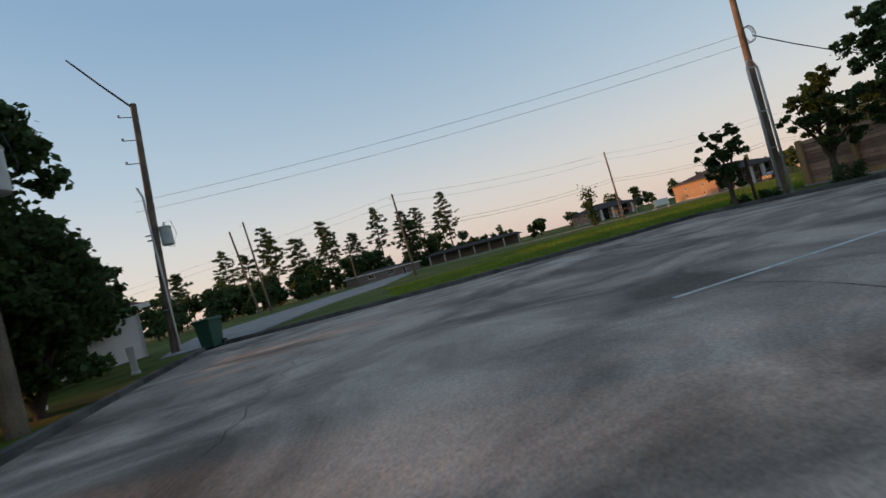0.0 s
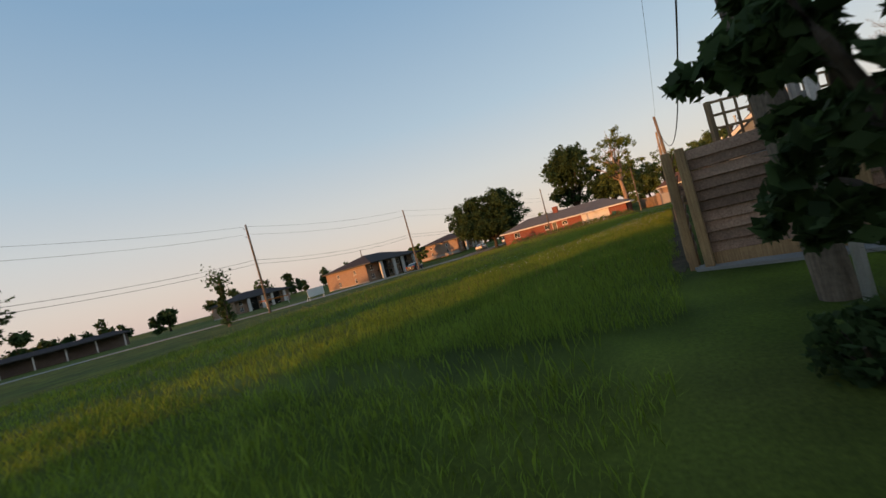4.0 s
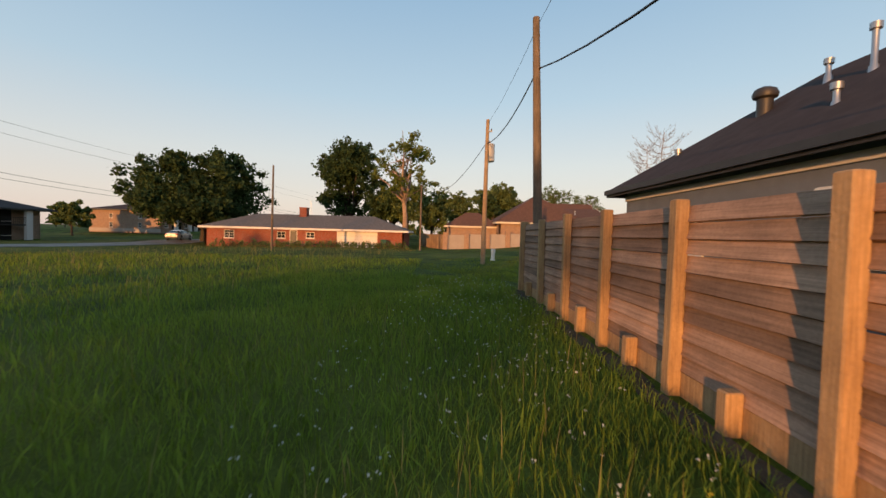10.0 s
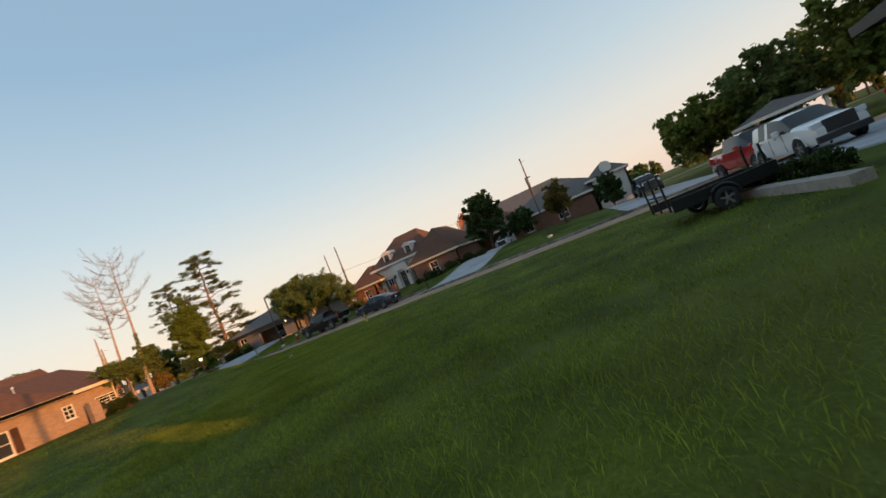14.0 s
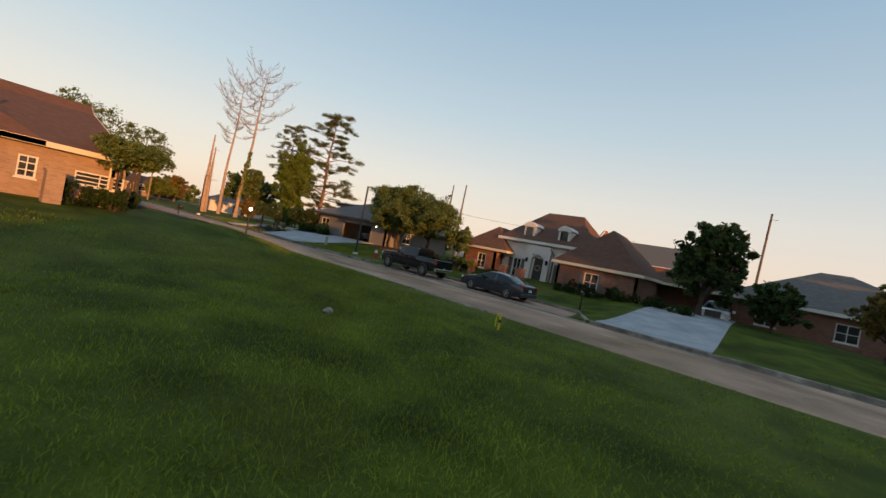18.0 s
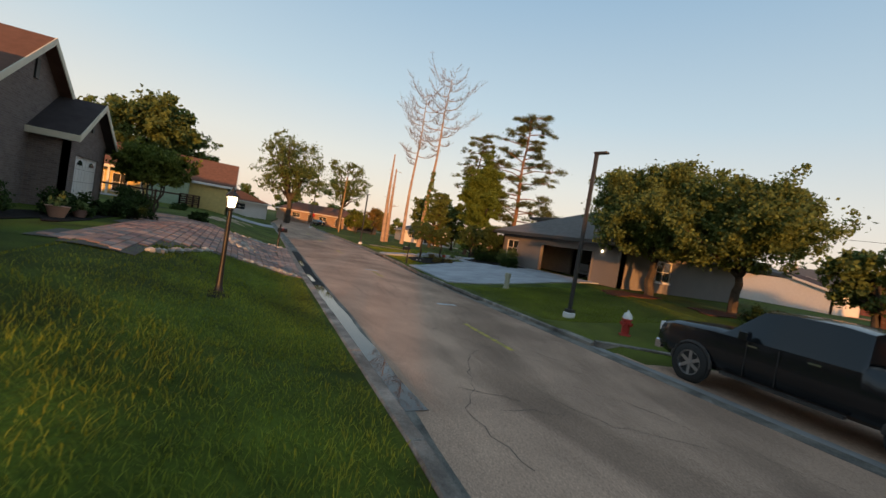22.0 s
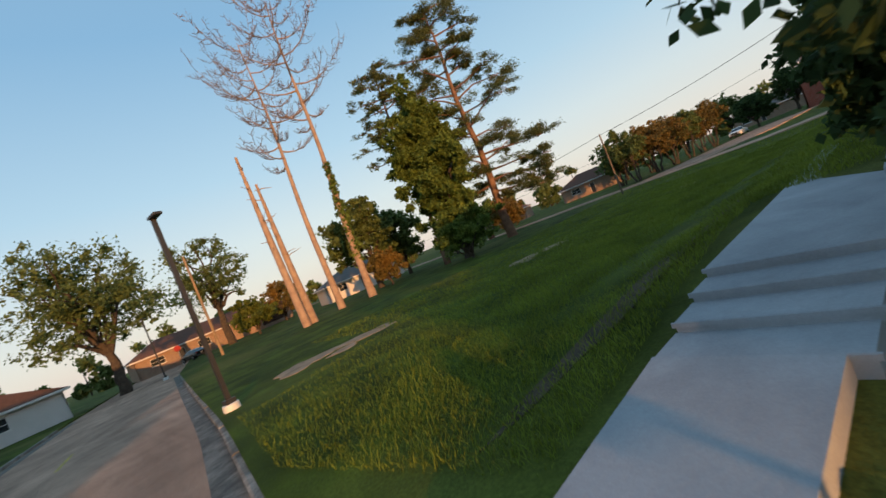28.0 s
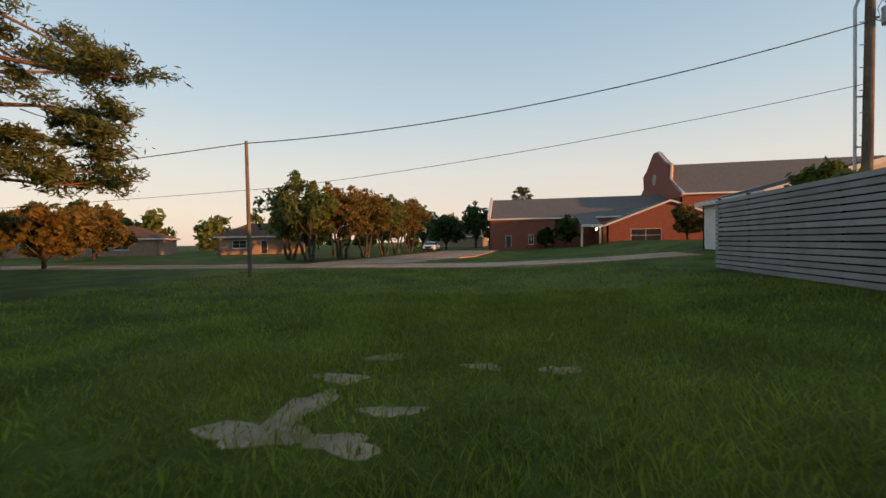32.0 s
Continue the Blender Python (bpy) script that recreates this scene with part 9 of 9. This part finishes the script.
for r in range(3):
    for i in range(54):
        x = 44.9 + 0.205 * i
        y = road_n(x) + 0.26 + 0.21 * r
        paver_shape(course, x, y, gz(x, y) + 0.012, -0.035, 0.098, 0.1, (math.atan((gz(x, y + 0.1) - gz(x, y - 0.1)) / 0.2), 0))
tagged(part("edge_course", course, "paver_grey", drive), "three rows of grey edge pavers", kind="stuff")
ribbon("wet_gutter", lambda x: road_n(x) - 0.13, lambda x: road_n(x) - 0.54 - 0.03 * math.sin(x * 1.3), 44.2, 56.6, 0.5, lambda x, y: STREET_Z + 0.010, 0.02, "wet_tar", "black wet gutter along the paver drive", "gutter")


# ---------------------------------------------------------------- grass
def blades(name, n, region, hmin, hmax, seed, material, label, lean=0.5, width=0.006, keep=None):
    """Grass blades as slim bent leaves spread over a region(u, v) -> (x, y)."""
    rs = np.random.RandomState(seed)
    xy = region(rs, n)
    if keep is not None:
        xy = xy[np.array([keep(px, py) for px, py in xy])]
    n = len(xy)
    z = np.array([gz(px, py) for px, py in xy])
    h = rs.uniform(hmin, hmax, n) * (0.75 + 0.5 * np.sin(xy[:, 0] * 1.3) * np.sin(xy[:, 1] * 1.7 + xy[:, 0] * 0.4) * 0.5 + 0.15)
    a = rs.uniform(0, 2 * np.pi, n)
    d = np.stack([np.cos(a), np.sin(a)], 1)
    side = np.stack([-d[:, 1], d[:, 0]], 1) * (width * rs.uniform(0.7, 1.5, n))[:, None]
    bend = (h * lean * rs.uniform(0.2, 1.3, n))[:, None]
    v = np.zeros((n, 4, 3))
    v[:, 0, :2] = xy
    v[:, 1, :2], v[:, 3, :2] = xy + d * bend * 0.3 + side, xy + d * bend * 0.3 - side
    v[:, 2, :2] = xy + d * bend
    v[:, 0, 2] = z - 0.01
    v[:, 1, 2] = v[:, 3, 2] = z + h * 0.5
    v[:, 2, 2] = z + h
    me = bpy.data.meshes.new(name)
    me.vertices.add(4 * n)
    me.vertices.foreach_set("co", v.reshape(-1))
    me.loops.add(4 * n)
    me.loops.foreach_set("vertex_index", np.arange(4 * n, dtype=np.int32))
    me.polygons.add(n)
    me.polygons.foreach_set("loop_start", np.arange(0, 4 * n, 4, dtype=np.int32))
    me.update(calc_edges=True)
    me.materials.append(M[material])
    return tagged(new(name, me), label, "grass", kind="stuff")


def strip(line, half, power=1.6):
    """Random places beside a line of points, denser near it."""
    seg = [(np.array(a, float), np.array(b, float)) for a, b in zip(line, line[1:])]
    ln = np.array([np.linalg.norm(b - a) for a, b in seg])

    def region(rs, n):
        k = rs.choice(len(seg), n, p=ln / ln.sum())
        u = rs.uniform(0, 1, n)[:, None]
        A, B = np.array([s[0] for s in seg])[k], np.array([s[1] for s in seg])[k]
        t = (B - A) / np.linalg.norm(B - A, axis=1)[:, None]
        off = np.clip(rs.normal(size=n), -2.2, 2.2) * half * 0.62 if power > 1.05 else rs.uniform(-half, half, n)
        return A + (B - A) * u + np.stack([-t[:, 1], t[:, 0]], 1) * off[:, None]
    return region


def meadow(px, py):
    return py > 0.36 + 0.16 * math.sin(px * 2.1) * math.sin(px * 0.7 + 1) and (px < 0.5 or py > 3.5) and not inside(px, py, lot_out) and nroad(px) - 1 > py


def lawn(px, py):
    return py > road_n(px) + 0.25 and not inside(px, py, drv_out) and not (37.6 < px and -20.9 < py < 2) and not (-35 < px < -1.2 and py < 0.1) and py < 30


SOIL = ((75.5, -52.3, 0.6, 1.1), (75.25, -54.3, 0.45, 1.0), (76.9, -42.0, 0.9, 1.0), (76.6, -44.2, 0.6, 1.2), (72.9, -63.2, 0.42, 0.24), (72.75, -63.75, 0.22, 0.42), (72.75, -64.6, 0.26, 0.2), (72.1, -63.15, 0.34, 0.16), (71.9, -63.8, 0.28, 0.12), (71.2, -65.2, 0.24, 0.13), (70.3, -65.1, 0.2, 0.16), (65.9, -43.0, 0.3, 3.0), (65.7, -47.6, 0.3, 3.0), (65.7, -52.4, 0.32, 3.2), (65.8, -58.0, 0.36, 3.6))


def last_lawn(px, py):
    for sx, sy, ax, ay in SOIL:
        if ((px - sx) / ax) ** 2 + ((py - sy) / ay) ** 2 < 0.6 and math.sin(px * 91.0 + py * 57.0) < 0.55:
            return False
    return py < road_s(px) - 0.3 and not (62.9 < px < 65.0 and py > -46.6) and not (px < 62.2 and py < -46) and not inside(px, py, MULCH) and not (60.4 < px < 63.3 and py < -42.9)


FIELD = [(-39, 2.4), (-20, 2.5), (-3, 2.4), (1, 2.2)]
blades("meadow_grass", 190000, strip(FIELD, 6.0, 1.2), 0.08, 0.26, 1, "blade", "long rough meadow grass beside the fence", 0.75, 0.0045, meadow)
blades("lot_grass", 45000, strip([(-54, 6.5), (-40, 5.5)], 6.0, 1.0), 0.06, 0.18, 14, "blade", "short rough field grass beside the parking lot kerb", 0.9, 0.006, lambda x, y: y > 1.0 - 0.07 * (x + 54) + 0.35)
blades("meadow_grass_far", 60000, strip([(-44, 13), (10, 14)], 12.0, 1.0), 0.10, 0.30, 2, "blade", "long rough meadow grass over the field", 0.7, 0.010, meadow)
blades("seed_grass", 2400, strip([(-36, 3.6), (-16, 3.2), (0, 3.6)], 5.0, 1.2), 0.28, 0.55, 3, "straw", "tall straw-coloured seeding grass stems", 0.5, 0.0035, meadow)
blades("seed_grass_far", 5000, strip([(-30, 20), (30, 14)], 10.0, 1.0), 0.3, 0.55, 4, "straw", "tall straw-coloured seeding grass stems", 0.5, 0.007, meadow)
blades("lawn_grass", 150000, strip([(1, 1), (6, -6), (12, -11), (20, -19), (27, -24.5), (36, -27.4)], 4.5, 1.1), 0.04, 0.125, 5, "lawn_blade", "mown lawn grass", 1.25, 0.0045, lawn)
blades("wet_grass", 24000, strip([(11.5, -7.4), (13.4, -8.6), (16.6, -11.4), (18, -12.2)], 2.4, 1.0), 0.04, 0.12, 15, "lawn_blade", "tufted wet grass standing in shallow puddles", 1.0, 0.007, lawn)
blades("lawn_grass_wide", 60000, strip([(2, -8), (14, -18), (30, -25)], 14.0, 1.0), 0.04, 0.10, 6, "lawn_blade", "mown lawn grass", 1.25, 0.009, lawn)
blades("verge_grass", 40000, strip([(36, -27.6), (46, -27.9)], 2.6, 1.2), 0.03, 0.07, 7, "lawn_blade", "mown lawn grass at the kerb", 1.25, 0.004, lawn)
blades("island_grass", 35000, strip([(55, -39.0), (63, -39.4)], 2.6, 1.2), 0.03, 0.07, 8, "lawn_blade", "mown lawn grass round the mulch bed", 1.25, 0.004, last_lawn)
blades("end_grass", 150000, strip([(66.5, -39.5), (68.5, -47), (69.8, -55), (70.8, -63), (71.4, -72)], 5.0, 1.1), 0.05, 0.16, 9, "lawn_blade", "rough uneven lawn grass", 1.25, 0.005, last_lawn)
blades("verge_south_grass", 45000, strip([(40.5, -38.6), (47.5, -40.2)], 3.4, 1.2), 0.03, 0.07, 12, "lawn_blade", "mown lawn grass beside the driveway", 1.25, 0.0045, lambda px, py: py < road_s(px) - 0.35 and px < 47.5 and py > -46.5)
blades("edge_grass", 40000, strip([(65.6, -40), (65.4, -48), (65.6, -58)], 2.6, 1.0), 0.03, 0.10, 16, "lawn_blade", "rough lawn grass beside the damp rut", 1.2, 0.006, lambda x, y: last_lawn(x, y) and abs(x - 66.1) > 0.2 + 0.12 * math.sin(y * 3.1))
blades("end_grass_far", 40000, strip([(72, -45), (76, -82)], 10.0, 1.0), 0.06, 0.16, 10, "lawn_blade", "rough uneven lawn grass", 1.25, 0.010, last_lawn)
rs_soil = np.random.RandomState(77)
for i in range(17):
    patch("soil_strip", (-35 + 2 * i + rs_soil.uniform(-0.3, 0.3), 0.26), 1.2, 0.15, 500 + i, "damp_soil", "dark damp bare soil along the fence foot", "bare soil", 0.010 + 0.006 * (i % 2))


def flowers(name, n, region, size, material, seed, label, height, keep):
    rs = np.random.RandomState(seed)
    xy = region(rs, n)
    xy = xy[np.array([keep(px, py) for px, py in xy])]
    z = np.array([gz(px, py) for px, py in xy]) + rs.uniform(0.7, 1.2, len(xy)) * height
    c = np.concatenate([xy, z[:, None]], 1)
    c = np.repeat(c, 4, axis=0) + rs.normal(size=(len(c) * 4, 3)) * size * 0.5
    return tagged(new(name, leaf_mesh(name, c, size, material, seed, 0.0, 1.0)), label, "flowers", kind="stuff")


flowers("clover_flowers", 900, strip([(-23, 2.9), (-17, 2.6), (-9, 2.2), (-2.5, 1.4), (-1, 1.2)], 1.6, 1.0), 0.016, "bloom", 1, "small white clover flowers in the meadow", 0.2, meadow)
flowers("clover_flowers_far", 160, strip([(-30, 6), (-22, 6)], 2.5, 1.0), 0.02, "bloom", 2, "small white clover flowers in the meadow", 0.22, meadow)
flowers("yellow_flowers", 420, strip([(-34, 1.6), (-20, 1.4), (-12, 1.4)], 1.2, 1.0), 0.014, "buttercup", 3, "small yellow meadow flowers", 0.2, meadow)
